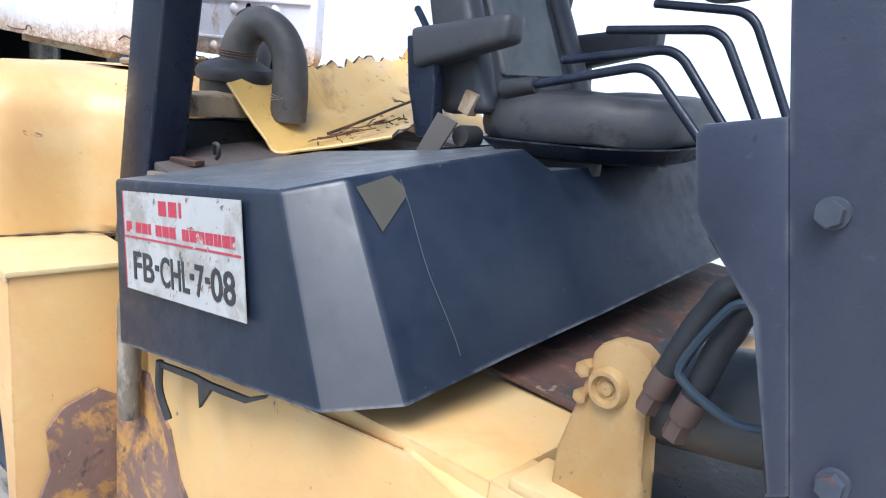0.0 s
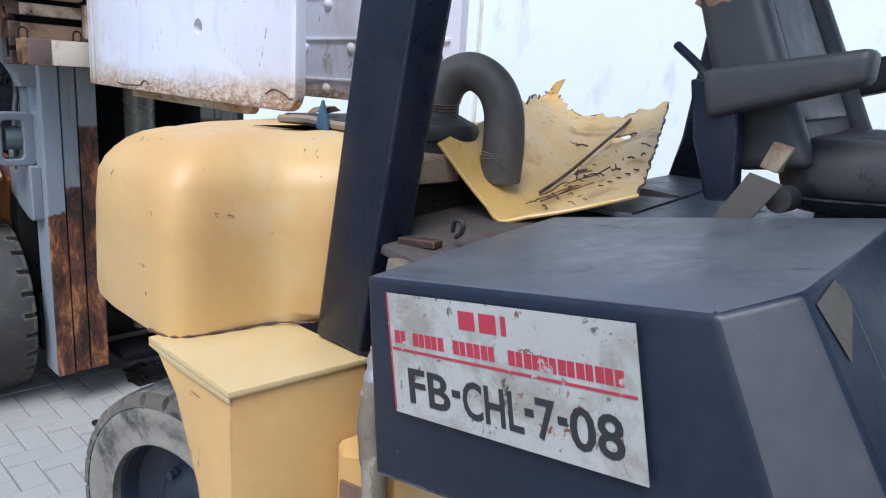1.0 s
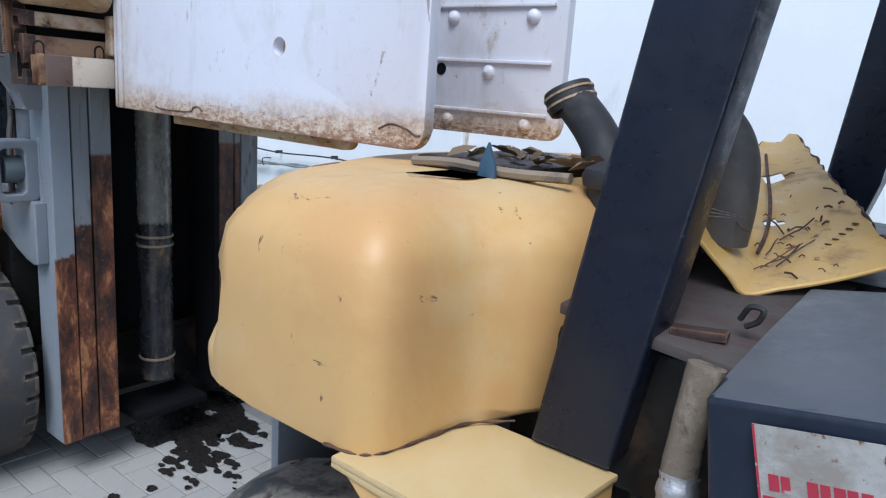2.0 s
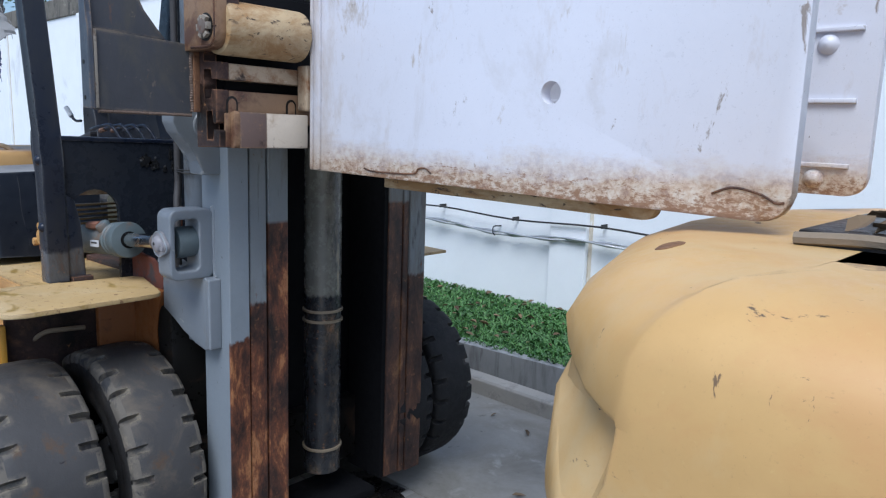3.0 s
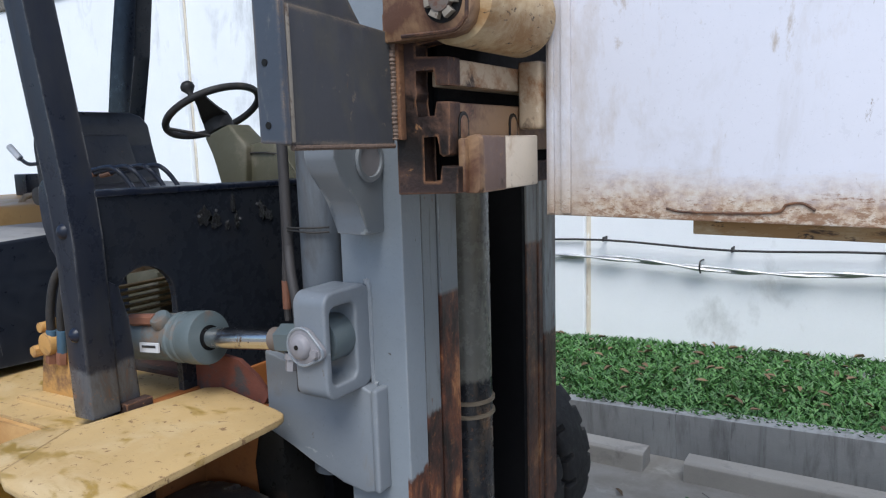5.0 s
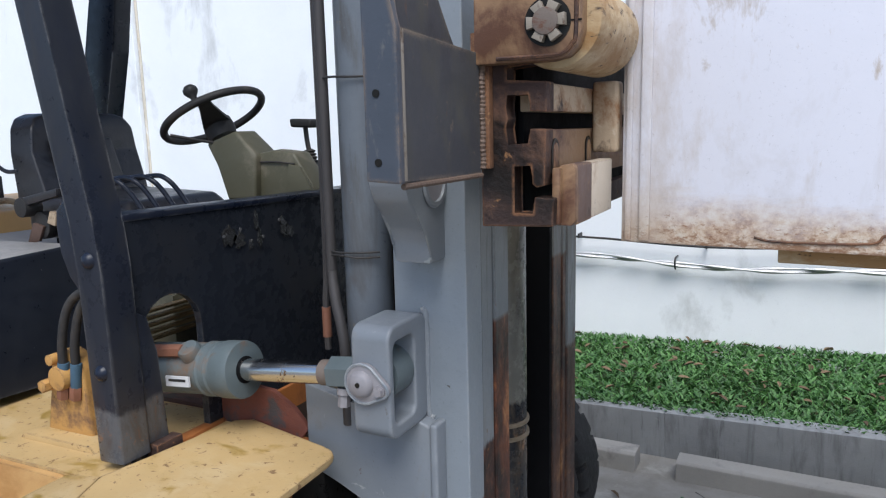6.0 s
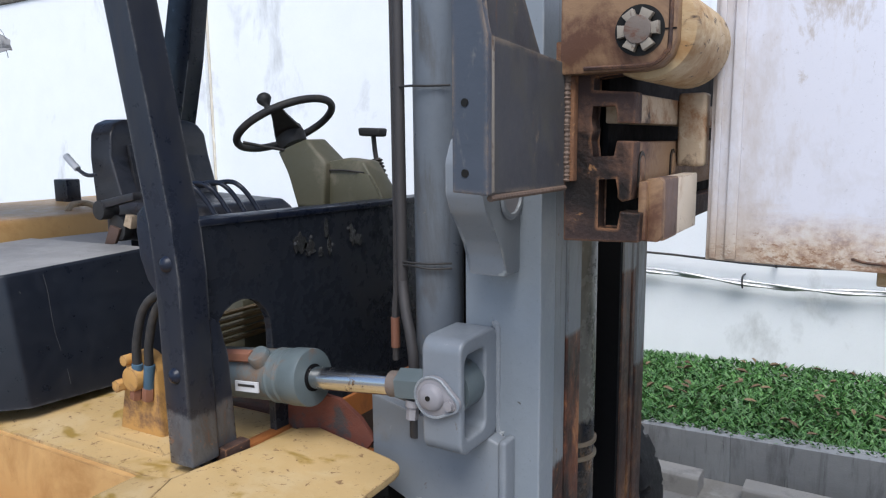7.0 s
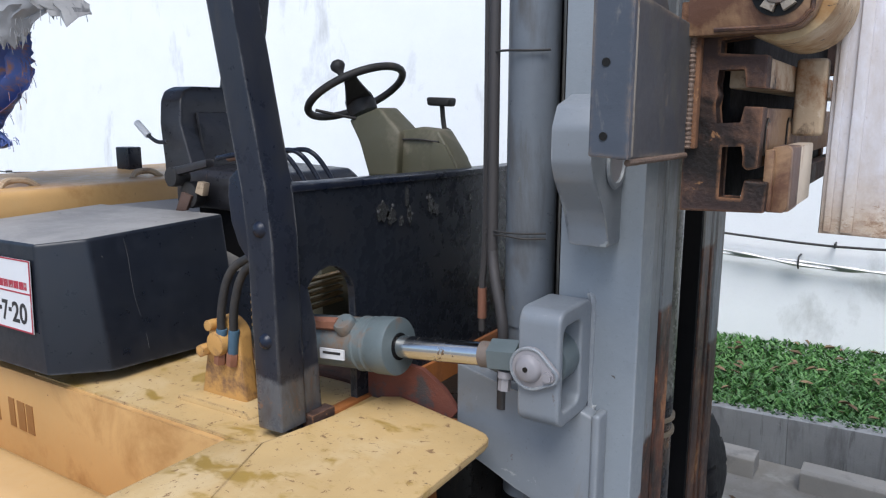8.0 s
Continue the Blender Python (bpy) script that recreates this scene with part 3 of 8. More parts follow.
def tyre(parent, centre, axis, R, w, mat=None, side=None, hole=0.55, notches=26, seed=1):
    """A solid tyre, its axis along the given direction: worn smooth, with notched shoulders and separate sidewalls."""
    h = w / 2
    q = Matrix.Translation(centre) @ Vector(axis).to_track_quat("Z", "Y").to_matrix().to_4x4()
    rnd = random.Random(seed)
    b = bmesh.new()
    rows = [(0.90, -1.0, 0), (0.95, -0.985, 1), (0.976, -0.93, 1), (0.990, -0.82, 1), (0.998, -0.62, 0.7), (1.0, -0.52, 0), (1.002, -0.4, 0), (1.004, 0, 0), (1.002, 0.4, 0), (1.0, 0.52, 0), (0.998, 0.62, 0.7), (0.990, 0.82, 1), (0.976, 0.93, 1), (0.95, 0.985, 1), (0.90, 1.0, 0)]
    angles = []
    for k in range(notches):
        a0 = 2 * math.pi * (k + rnd.uniform(-0.06, 0.06)) / notches
        st = 2 * math.pi / notches
        g = rnd.uniform(0.05, 0.10)
        angles += [(a0, 0), (a0 + st * (0.40 - g), 0), (a0 + st * (0.45 - g), 1), (a0 + st * (0.45 + g), 1), (a0 + st * (0.50 + g), 0), (a0 + st * 0.75, 0)]
    rings = []
    for r, hh, cut in rows:
        ring = []
        for a, g in angles:
            a2 = a + (math.pi / notches if hh > 0 else 0)
            rad = R * (r - 0.060 * g * cut + rnd.uniform(-0.0045, 0.0035) * (1 if cut else 0.3))
            ring.append(b.verts.new(q @ Vector((rad * math.cos(a2), rad * math.sin(a2), h * hh))))
        rings.append(ring)
    n = len(angles)
    for r0, r1 in zip(rings, rings[1:]):
        for j in range(n):
            b.faces.new((r0[j], r0[(j + 1) % n], r1[(j + 1) % n], r1[j]))
    body = part("tyre", b, mat or tyre_rubber, parent)
    if mat is not far_rubber:
        body.data.materials.append(tyre_shoulder)
        for i, p in enumerate(body.data.polygons):
            if i // n < 3 or i // n >= len(rows) - 4:
                p.material_index = 1
    for s in (-1, 1):
        prof = [(R * 0.905, s * h * 0.97), (R * 0.88, s * h * 1.0), (R * 0.80, s * h * 1.01), (R * 0.78, s * h * 0.985), (R * 0.68, s * h * 0.96), (R * 0.665, s * h * 0.985), (R * 0.62, s * h * 0.98), (R * hole, s * h * 0.80), (R * hole, 0)]
        part("sidewall", lathe(prof, centre, axis, 56), side or tyre_dusty, body)
    return body


def bolt_head(parent, p, axis, r, mat, h=0.012):
    p, axis = Vector(p), Vector(axis).normalized()
    b = cyl(p, p + axis * h * 0.35, r * 1.22, n=20)
    cyl(p + axis * h * 0.3, p + axis * h, r, n=6, bm=b)
    return part("bolt", b, mat, parent)


def label_plate(parent, tl, tr, bl, normal, dirty, tail):
    """A name plate on the hood's side: red lines and bars, black letters."""
    tl, tr, bl, nrm = Vector(tl), Vector(tr), Vector(bl), Vector(normal).normalized()
    u, v = tr - tl, tl - bl
    W, Hh = u.length, v.length
    ux, vy = u.normalized(), v.normalized()
    m = Matrix((( ux.x, vy.x, nrm.x, bl.x), (ux.y, vy.y, nrm.y, bl.y), (ux.z, vy.z, nrm.z, bl.z), (0, 0, 0, 1)))
    def flat(x0, x1, y0, y1, z0, z1, r=0.0):
        b = box(x0 * W, x1 * W, y0 * Hh, y1 * Hh, z0, z1, r)
        bmesh.ops.transform(b, matrix=m, verts=b.verts)
        return b
    plate = part("name_plate", flat(0, 1, 0, 1, 0, 0.002), label_white if dirty else label_clean, parent, "white name plate with red bars and black unit number")
    if not dirty:
        part("border", flat(0.0, 1, 0.0, 0.02, 0.002, 0.003), label_red, plate)
    part("border", flat(0.0, 0.006 if dirty else 0.012, 0.02, 1, 0.002, 0.003), label_red, plate)
    part("rule", flat(0.012, 0.99, 0.53, 0.55, 0.002, 0.003), label_red, plate)
    if not dirty:
        part("border", flat(0.988, 1, 0.02, 1, 0.002, 0.003), label_red, plate)
        part("border", flat(0.012, 0.988, 0.98, 1, 0.002, 0.003), label_red, plate)
    for x0, x1 in ((0.355, 0.425), (0.445, 0.515), (0.535, 0.555)):
        part("red_bar", flat(x0, x1, 0.79, 0.93, 0.002, 0.0028), label_red, plate)
    for x0, n in ((0.03, 2), (0.125, 5), (0.32, 6), (0.555, 13)):
        for k in range(n):
            part("red_bar", flat(x0 + 0.031 * k, x0 + 0.031 * k + (0.026, 0.023, 0.027, 0.024)[k % 4], 0.59, 0.695, 0.002, 0.0028), label_red, plate)
    if not dirty:
        part("red_mark", flat(0.03, 0.11, 0.77, 0.93, 0.002, 0.0028, 0.0), label_red, plate)
    words = tail.split("-")
    for word, x0, x1 in zip(words, (0.085, 0.345, 0.645, 0.765), (0.285, 0.595, 0.715, 0.94)):
        text_mesh(word, 0.40 * Hh, m @ Matrix.Translation((x0 * W, 0.12 * Hh, 0.0028)), label_black, plate, "unit_number", bold=0.0012, width=(x1 - x0) * W)
    for x0, x1 in ((0.297, 0.333), (0.603, 0.635), (0.724, 0.756)):
        part("hyphen", flat(x0, x1, 0.25, 0.305, 0.002, 0.0034), label_black, plate)
    return plate


def levers(parent, dx, dy, dz):
    """Four bent control levers in a row."""
    for y, base, bend, tip in ((1.406, (-0.70, 1.545), (-0.807, 1.646), (-1.072, 1.582)), (1.463, (-0.684, 1.555), (-0.795, 1.677), (-1.004, 1.642)), (1.529, (-0.664, 1.565), (-0.757, 1.714), (-0.965, 1.703)), (1.597, (-0.645, 1.575), (-0.744, 1.75), (-0.92, 1.758))):
        def at(x, z):
            return (x + dx, y + dy, z + dz)
        p0, p1, p2 = (Vector(at(*q)) for q in (base, bend, tip))
        u0, u1 = p1 + (p0 - p1).normalized() * 0.034, p1 + (p2 - p1).normalized() * 0.034
        bow = [u0 * (1 - s) ** 2 + p1 * 2 * s * (1 - s) + u1 * s * s for s in (k / 8 for k in range(9))]
        lv = part("hydraulic_lever", tube([p0] + bow + [p2], 0.0076, 10, smooth=0), black_paint, parent, "bent black control lever")
        if y < 1.42:
            part("lever_grip", cyl(at(tip[0] - 0.01, tip[1] - 0.002), at(tip[0] + 0.06, tip[1] + 0.014), 0.0175, 0.015, n=14, r_edge=0.003), black_rubber, lv)


# ---- the second truck, with the clamp on its mast ----
def solid(sections, r=0.0, seg=2):
    """A closed body through sections, each a list of points in the same turn."""
    b = bmesh.new()
    rows = [[b.verts.new(p) for p in s] for s in sections]
    n = len(rows[0])
    for r0, r1 in zip(rows, rows[1:]):
        for i in range(n):
            b.faces.new((r0[i], r0[(i + 1) % n], r1[(i + 1) % n], r1[i]))
    b.faces.new(rows[0][::-1])
    b.faces.new(rows[-1])
    return bevel(b, r, seg)


def arc(cx, cz, r, a0, a1, n):
    return [(cx + r * math.cos(a), cz + r * math.sin(a)) for a in (radians(a0 + (a1 - a0) * k / n) for k in range(n + 1))]


def window_frame(y0, y1, z0, z1, r, wy0, wy1, wz0, wz1, wr, xa, xb):
    """A thick rounded frame round a rounded window, drawn out along x."""
    def loop(a0, a1, b0, b1, rad):
        out = []
        for cy, cz, q0 in ((a1 - rad, b1 - rad, 0), (a0 + rad, b1 - rad, 90), (a0 + rad, b0 + rad, 180), (a1 - rad, b0 + rad, 270)):
            out += [(cy + rad * math.cos(radians(q0 + 15 * k)), cz + rad * math.sin(radians(q0 + 15 * k))) for k in range(7)]
        return out
    b = bmesh.new()
    rings = [[b.verts.new((x, p[0], p[1])) for p in line] for line, x in ((loop(y0, y1, z0, z1, r), xa), (loop(y0, y1, z0, z1, r), xb), (loop(wy0, wy1, wz0, wz1, wr), xb), (loop(wy0, wy1, wz0, wz1, wr), xa))]
    n = len(rings[0])
    for k in range(4):
        p, q = rings[k], rings[(k + 1) % 4]
        for i in range(n):
            b.faces.new((p[i], p[(i + 1) % n], q[(i + 1) % n], q[i]))
    rim = [e for e in b.edges if any(e.verts[0] in g and e.verts[1] in g for g in rings)]
    return bevel(b, 0.007, 3, rim)



def truck_clamp():
    t = thing("forklift", "yellow and black forklift with grey mast and dual front tyres", "forklift", at=(-5.8, 1.5, 0))
    # frame and body
    body = part("chassis", prism([(-7.1, 0.45), (-5.03, 0.45), (-5.03, 1.045), (-5.10, 1.05), (-6.5, 1.012), (-7.1, 0.998)], "y", 0.80, 2.6, 0.02, 4), chassis_orange, t, "yellow steel chassis side")
    tank = [(0.78, 0.30), (0.50, 0.30), (0.44, 0.36), (0.425, 0.45), (0.43, 0.86), (0.45, 0.93), (0.50, 0.975), (0.60, 0.985), (0.79, 0.76)]
    part("side_tank", solid([[(x, y, z - dz) for y, z in tank] for x, dz in ((-5.03, 0.0), (-5.10, 0.0), (-7.0, 0.062))], 0.02, 3), chassis_orange, t, "yellow side tank with a square slot")
    part("slot", box(-5.585, -5.53, 0.420, 0.45, 0.69, 0.75, 0.004), oily_black, t)
    for k in range(10):
        x0 = -6.395 + 0.0505 * k
        if k != 6:
            part("decal_bar", box(x0, x0 + (0.036, 0.032, 0.04)[k % 3], 0.7975, 0.801, 0.848, 0.936), decal_brown, body)
    part("decal_badge", prism([(-6.86, 0.74), (-6.72, 0.70), (-6.58, 0.745), (-6.52, 0.86), (-6.49, 0.975), (-6.62, 0.93), (-6.70, 0.955), (-6.78, 0.925), (-6.89, 0.965), (-6.89, 0.85)], "y", 0.797, 0.801), decal_brown, body)
    part("deck", prism([(-5.9, 1.025), (-5.10, 1.051), (-4.90, 1.057), (-4.90, 1.064), (-5.10, 1.058), (-5.9, 1.032)], "y", 0.815, 1.20, 0.0), yellow_deck, body, "dusty pale deck")
    part("front_axle_housing", box(-5.1, -4.66, 1.16, 2.3, 0.25, 1.0, 0.03), oily_black, t)
    part("front_bulkhead", box(-4.99, -4.955, 1.02, 2.35, 0.5, 1.07, 0.008), orange_paint, t, "orange bulkhead, oil stained")
    part("wheel_arch", prism([(-4.99, 0.45), (-4.72, 0.45), (-4.745, 0.70), (-4.765, 0.90), (-4.74, 1.0), (-4.70, 1.06), (-4.99, 1.06)], "y", 1.155, 1.175, 0.006), orange_paint, t, "orange inner wheel arch")
    part("arch_web", prism([(-5.0, 1.06), (-4.72, 1.06), (-4.70, 1.085), (-4.74, 1.13), (-4.80, 1.165), (-5.0, 1.18)], "y", 1.16, 1.175, 0.004), rust_red, t, "dark orange stained plate under the cylinder")
    part("inner_guard", box(-5.029, -5.002, 0.72, 1.155, 0.30, 1.045, 0.004), rust_steel, t, "dark rusty inner mudguard")
    part("brake_hose", tube([(-5.02, 0.80, 0.86), (-4.98, 0.84, 0.90), (-4.96, 0.90, 0.905), (-4.96, 0.97, 0.90)], 0.009, 8), dusty_hose, t)
    # fender: flat top with rounded corners, bent down at the rear
    plan = [(-4.562 - 0.05 + 0.05 * math.cos(q), 1.10 - 0.05 + 0.05 * math.sin(q)) for q in (math.pi / 2 * (1 - k / 5) for k in range(6))]
    plan += [(-4.548 - 0.07 + 0.07 * math.cos(q), 0.655 + 0.07 * math.sin(q)) for q in (-math.pi / 2 * k / 6 for k in range(7))]
    plan += [(-4.72, 0.575), (-4.80, 0.58), (-4.86, 0.60), (-4.885, 0.66), (-4.95, 0.80), (-4.93, 0.90), (-4.90, 1.13), (-4.86, 1.155)]
    fen = part("fender", prism(plan, "z", 1.072, 1.086, 0.004, 2, rim_only=True), yellow_deck, t, "dusty yellow mudguard with oil spots")
    wing = [(-4.86, 0.60), (-4.885, 0.66), (-4.95, 0.80), (-5.06, 0.80), (-5.05, 0.48), (-4.985, 0.46)]
    part("fender_wing", solid([[(x, y, (1.072 if i < 3 else 1.052) - d) for i, (x, y) in enumerate(wing)] for d in (0.0, -0.014)], 0.003), yellow_deck, fen)
    part("mudguard_leg", prism([(0.445, 0.30), (0.70, 0.30), (0.71, 0.93), (0.69, 1.0), (0.62, 1.055), (0.48, 1.046), (0.455, 1.0)], "x", -5.025, -5.0, 0.006, 2), amber_paint, fen)
    part("leg_rim", box(-5.0, -4.965, 0.69, 0.712, 0.35, 0.95, 0.006), amber_paint, fen)
    part("fender", prism([(-4.60, 1.072), (-4.84, 1.072), (-5.0, 1.045), (-5.0, 1.06), (-4.845, 1.088), (-4.60, 1.086)], "y", 2.05, 2.56, 0.004), yellow_deck, t)
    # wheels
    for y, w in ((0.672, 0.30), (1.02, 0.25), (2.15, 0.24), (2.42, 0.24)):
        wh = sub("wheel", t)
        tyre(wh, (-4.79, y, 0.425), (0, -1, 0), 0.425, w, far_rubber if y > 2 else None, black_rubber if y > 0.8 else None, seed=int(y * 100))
        part("rim", lathe([(0.235, -0.10), (0.222, -0.06), (0.205, 0.03), (0.11, 0.06), (0.08, 0.07), (0.001, 0.07)], (-4.79, y, 0.425), (0, 1, 0), 40), oily_black, wh)
        part("hub", cyl((-4.79, y - 0.06, 0.425), (-4.79, y + 0.06, 0.425), 0.085, n=24, r_edge=0.012), tyre_dusty, wh)
        for k in range(6):
            a = k * math.pi / 3
            bolt_head(wh, (-4.79 + 0.125 * math.cos(a), y - 0.04, 0.425 + 0.125 * math.sin(a)), (0, -1, 0), 0.018, tyre_dusty, 0.04)
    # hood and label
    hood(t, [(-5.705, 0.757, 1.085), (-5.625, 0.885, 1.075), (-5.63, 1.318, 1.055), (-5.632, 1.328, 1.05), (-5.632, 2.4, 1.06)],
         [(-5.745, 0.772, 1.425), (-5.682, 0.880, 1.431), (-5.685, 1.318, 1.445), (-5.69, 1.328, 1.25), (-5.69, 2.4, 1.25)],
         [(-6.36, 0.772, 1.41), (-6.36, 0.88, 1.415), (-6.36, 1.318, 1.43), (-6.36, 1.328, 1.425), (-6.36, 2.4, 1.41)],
         [(-6.36, 0.757, 1.06), (-6.36, 0.885, 1.06), (-6.36, 1.318, 1.05), (-6.36, 1.328, 1.05), (-6.36, 2.4, 1.05)], 0.10, hood_black, hood_dust_sheen, hood_black)
    label_plate(t, (-6.195, 0.763, 1.372), (-5.752, 0.763, 1.382), (-6.195, 0.755, 1.178), (0, -1, 0.03), False, "FB-CHL-7-20")
    for y in (1.02, 2.4):
        wh = sub("wheel", t)
        tyre(wh, (-6.75, y, 0.39), (0, -1, 0), 0.39, 0.26, seed=9)
        part("rim", lathe([(0.235, -0.09), (0.215, -0.05), (0.205, 0.02), (0.11, 0.05), (0.08, 0.06), (0.001, 0.06)], (-6.75, y, 0.39), (0, 1, 0), 32), oily_black, wh)
    part("rear_axle", box(-6.83, -6.67, 1.1, 2.3, 0.33, 1.05, 0.02), oily_black, t)
    # counterweight behind
    cw = part("counterweight", solid([[(-7.25, 0.95, z0), (-6.45, 0.85, z0), (-6.45, 2.55, z0), (-7.25, 2.45, z0)] if z0 < 1.45 else [(-7.2, 1.0, z0), (-6.47, 0.92, z0 - 0.01), (-6.47, 2.5, z0 - 0.01), (-7.2, 2.4, z0)] for z0 in (0.75, 1.415, 1.50)], 0.03, 4), chassis_orange, t, "tan yellow cast counterweight")
    for y in (1.14, 1.66):
        part("lifting_eye", tube([(-6.60, y - 0.05, 1.485), (-6.61, y - 0.03, 1.507), (-6.62, y, 1.515), (-6.61, y + 0.05, 1.513), (-6.60, y + 0.09, 1.485)], 0.013, 8), rust_cream, cw)
    part("roof_stub", box(-7.06, -6.96, 1.83, 1.90, 1.49, 1.60, 0.006), black_paint, cw)
    # front cowl: dark panel with an arch for the tilt cylinder
    pts = [(0.94, 1.06), (0.945, 1.30)] + [(1.03 - 0.087 * math.cos(a), 1.325 + 0.09 * math.sin(a)) for a in (math.pi * k / 10 for k in range(11))] + [(1.117, 1.06), (2.45, 1.06), (2.45, 1.585), (1.45, 1.592), (0.94, 1.603), (0.90, 1.603), (0.90, 1.06)]
    cowl = part("cowl", prism(pts, "x", -4.985, -4.965, 0.0), cowl_paint, t, "black front cowl panel with an arched opening", smooth=False)
    for y, z, w, hgt in ((1.225, 1.515, 0.032, 0.028), (1.26, 1.50, 0.026, 0.022), (1.325, 1.545, 0.010, 0.03), (1.335, 1.495, 0.009, 0.03), (1.43, 1.515, 0.016, 0.03), (1.455, 1.50, 0.022, 0.018), (1.63, 1.515, 0.006, 0.008), (1.64, 1.475, 0.005, 0.006), (1.30, 1.485, 0.010, 0.014)):
        rnd = random.Random(int(y * 1000 + z * 77))
        edge = [(y + w * rnd.uniform(0.45, 1.15) * math.cos(q), z + hgt * rnd.uniform(0.45, 1.15) * math.sin(q)) for q in (2 * math.pi * k / 17 for k in range(17))]
        part("paint_blister", prism(edge, "x", -4.965, -4.961), blister, cowl, smooth=False)
    for y, z in ((1.205, 1.52), (1.263, 1.53), (1.412, 1.535), (1.345, 1.50)):
        part("bare_spot", cyl((-4.9615, y, z), (-4.9595, y, z), 0.0042, n=10), grey_scuff, cowl)
    part("cross_bar", box(-5.10, -5.06, 0.93, 1.3, 1.385, 1.41, 0.004), rust_cream, t)
    part("inner_engine", box(-5.30, -5.15, 1.2, 1.5, 1.2, 1.36, 0.02), olive_plastic, t)
    for k in range(5):
        part("inner_slat", box(-5.14, -5.12, 0.95, 1.25, 1.265 + 0.018 * k, 1.273 + 0.018 * k, 0.002), old_brass, t)
    part("cowl_flange", solid([[(-5.03, y, z - 0.012), (-4.96, y, z - 0.012), (-4.96, y, z + 0.004), (-5.03, y, z + 0.004)] for y, z in ((0.92, 1.604), (1.45, 1.593), (2.45, 1.586))], 0.004), black_paint, t)
    part("cowl_floor", box(-5.60, -4.99, 1.22, 2.4, 1.035, 1.06, 0.004), brown_mat, t)
    # overhead guard posts
    pa = [(-5.02, 1.08), (-4.945, 1.084), (-4.952, 1.50), (-4.962, 1.60), (-5.09, 2.25), (-5.19, 2.66), (-5.27, 2.66), (-5.165, 2.25), (-5.035, 1.60), (-5.025, 1.50)]
    post = part("front_post", prism(pa, "y", 0.852, 0.925, 0.006), post_paint, t, "black guard post bent back above the knee")
    part("gusset", prism([(-5.02, 1.645), (-5.06, 1.64), (-5.085, 1.62), (-5.09, 1.585), (-5.085, 1.53), (-5.065, 1.48), (-5.03, 1.44), (-5.01, 1.42)], "y", 0.862, 0.874, 0.004), black_paint, post)
    part("post_side", prism([(0.926, 1.09), (0.985, 1.09), (0.972, 1.30), (0.955, 1.38), (0.926, 1.40)], "x", -4.99, -4.955, 0.004), post_paint, post)
    for x, z in ((-4.986, 1.521), (-4.983, 1.283)):
        part("rivet", lathe([(0.001, 0.014), (0.008, 0.0125), (0.015, 0.007), (0.018, 0.0)], (x, 0.853, z), (0, -1, 0), 18), black_paint, post)
    part("post_foot", box(-4.962, -4.930, 0.928, 1.0, 1.062, 1.10, 0.003), rust_steel, post, "rusty foot plate")
    part("front_post", prism(pa, "y", 2.46, 2.54, 0.006), black_paint, t)
    part("rear_post", prism([(-6.52, 0.95), (-6.40, 0.95), (-6.40, 1.5), (-6.22, 2.1), (-6.10, 2.66), (-6.24, 2.66), (-6.385, 2.1), (-6.53, 1.5)], "y", 1.955, 2.035, 0.008), black_paint, t)
    part("rear_post", prism([(-7.06, 0.95), (-6.94, 0.95), (-6.65, 2.66), (-6.77, 2.66)], "y", 0.86, 0.96, 0.008), black_paint, t)
    part("guard_roof", box(-6.7, -5.15, 0.86, 2.54, 2.66, 2.74, 0.02), black_paint, t)
    # seat
    s = sub("seat", t)
    part("backrest", solid([[(-6.10, y0, z), (-5.975 - 0.0, y0 + 0.02, z), (-5.975, y1 - 0.02, z), (-6.10, y1, z)] if z < 1.6 else [(-6.10 - d, y0, z), (-6.01 - d, y0 + 0.02, z), (-6.01 - d, y1 - 0.02, z), (-6.10 - d, y1, z)] for z, d, y0, y1 in ((1.50, 0, 1.42, 1.885), (1.58, 0, 1.42, 1.88), (1.72, 0.02, 1.425, 1.89), (1.80, 0.03, 1.44, 1.885), (1.835, 0.04, 1.465, 1.86), (1.85, 0.05, 1.51, 1.82))], 0.035, 5), seat_vinyl, s)
    part("backrest_panel", hexa([(-5.985, 1.50, 1.55), (-5.968, 1.50, 1.55), (-5.968, 1.77, 1.55), (-5.985, 1.77, 1.55), (-6.035, 1.51, 1.76), (-6.018, 1.51, 1.76), (-6.018, 1.75, 1.76), (-6.035, 1.75, 1.76)], 0.008, 2), seat_vinyl, s)
    part("seat_base", box(-5.98, -5.64, 1.46, 1.80, 1.22, 1.45, 0.01), shade_black, s)
    part("cushion", solid([[(-6.02, 1.40, z), (-5.55 - d, 1.42 + d, z - 0.01), (-5.55 - d, 1.84 - d, z - 0.01), (-6.02, 1.86, z)] for z, d in ((1.44, 0.02), (1.48, 0), (1.54, 0), (1.575, 0.03))], 0.02, 3), seat_vinyl, s)
    part("armrest", solid([[(-5.95 + 0.21 * k, 1.315, 1.545 + 0.045 * k), (-5.95 + 0.21 * k, 1.35, 1.545 + 0.045 * k), (-5.95 + 0.21 * k, 1.35, 1.575 + 0.04 * k), (-5.95 + 0.21 * k, 1.315, 1.575 + 0.04 * k)] for k in (0, 0.5, 1)], 0.008), seat_vinyl, s)
    part("armrest_stub", cyl((-5.92, 1.31, 1.55), (-5.92, 1.37, 1.55), 0.032, n=20, r_edge=0.006), black_rubber, s)
    part("recliner", prism(arc(-5.88, 1.49, 0.045, 0, 360, 14)[:-1], "y", 1.345, 1.385, 0.006), black_rubber, s)
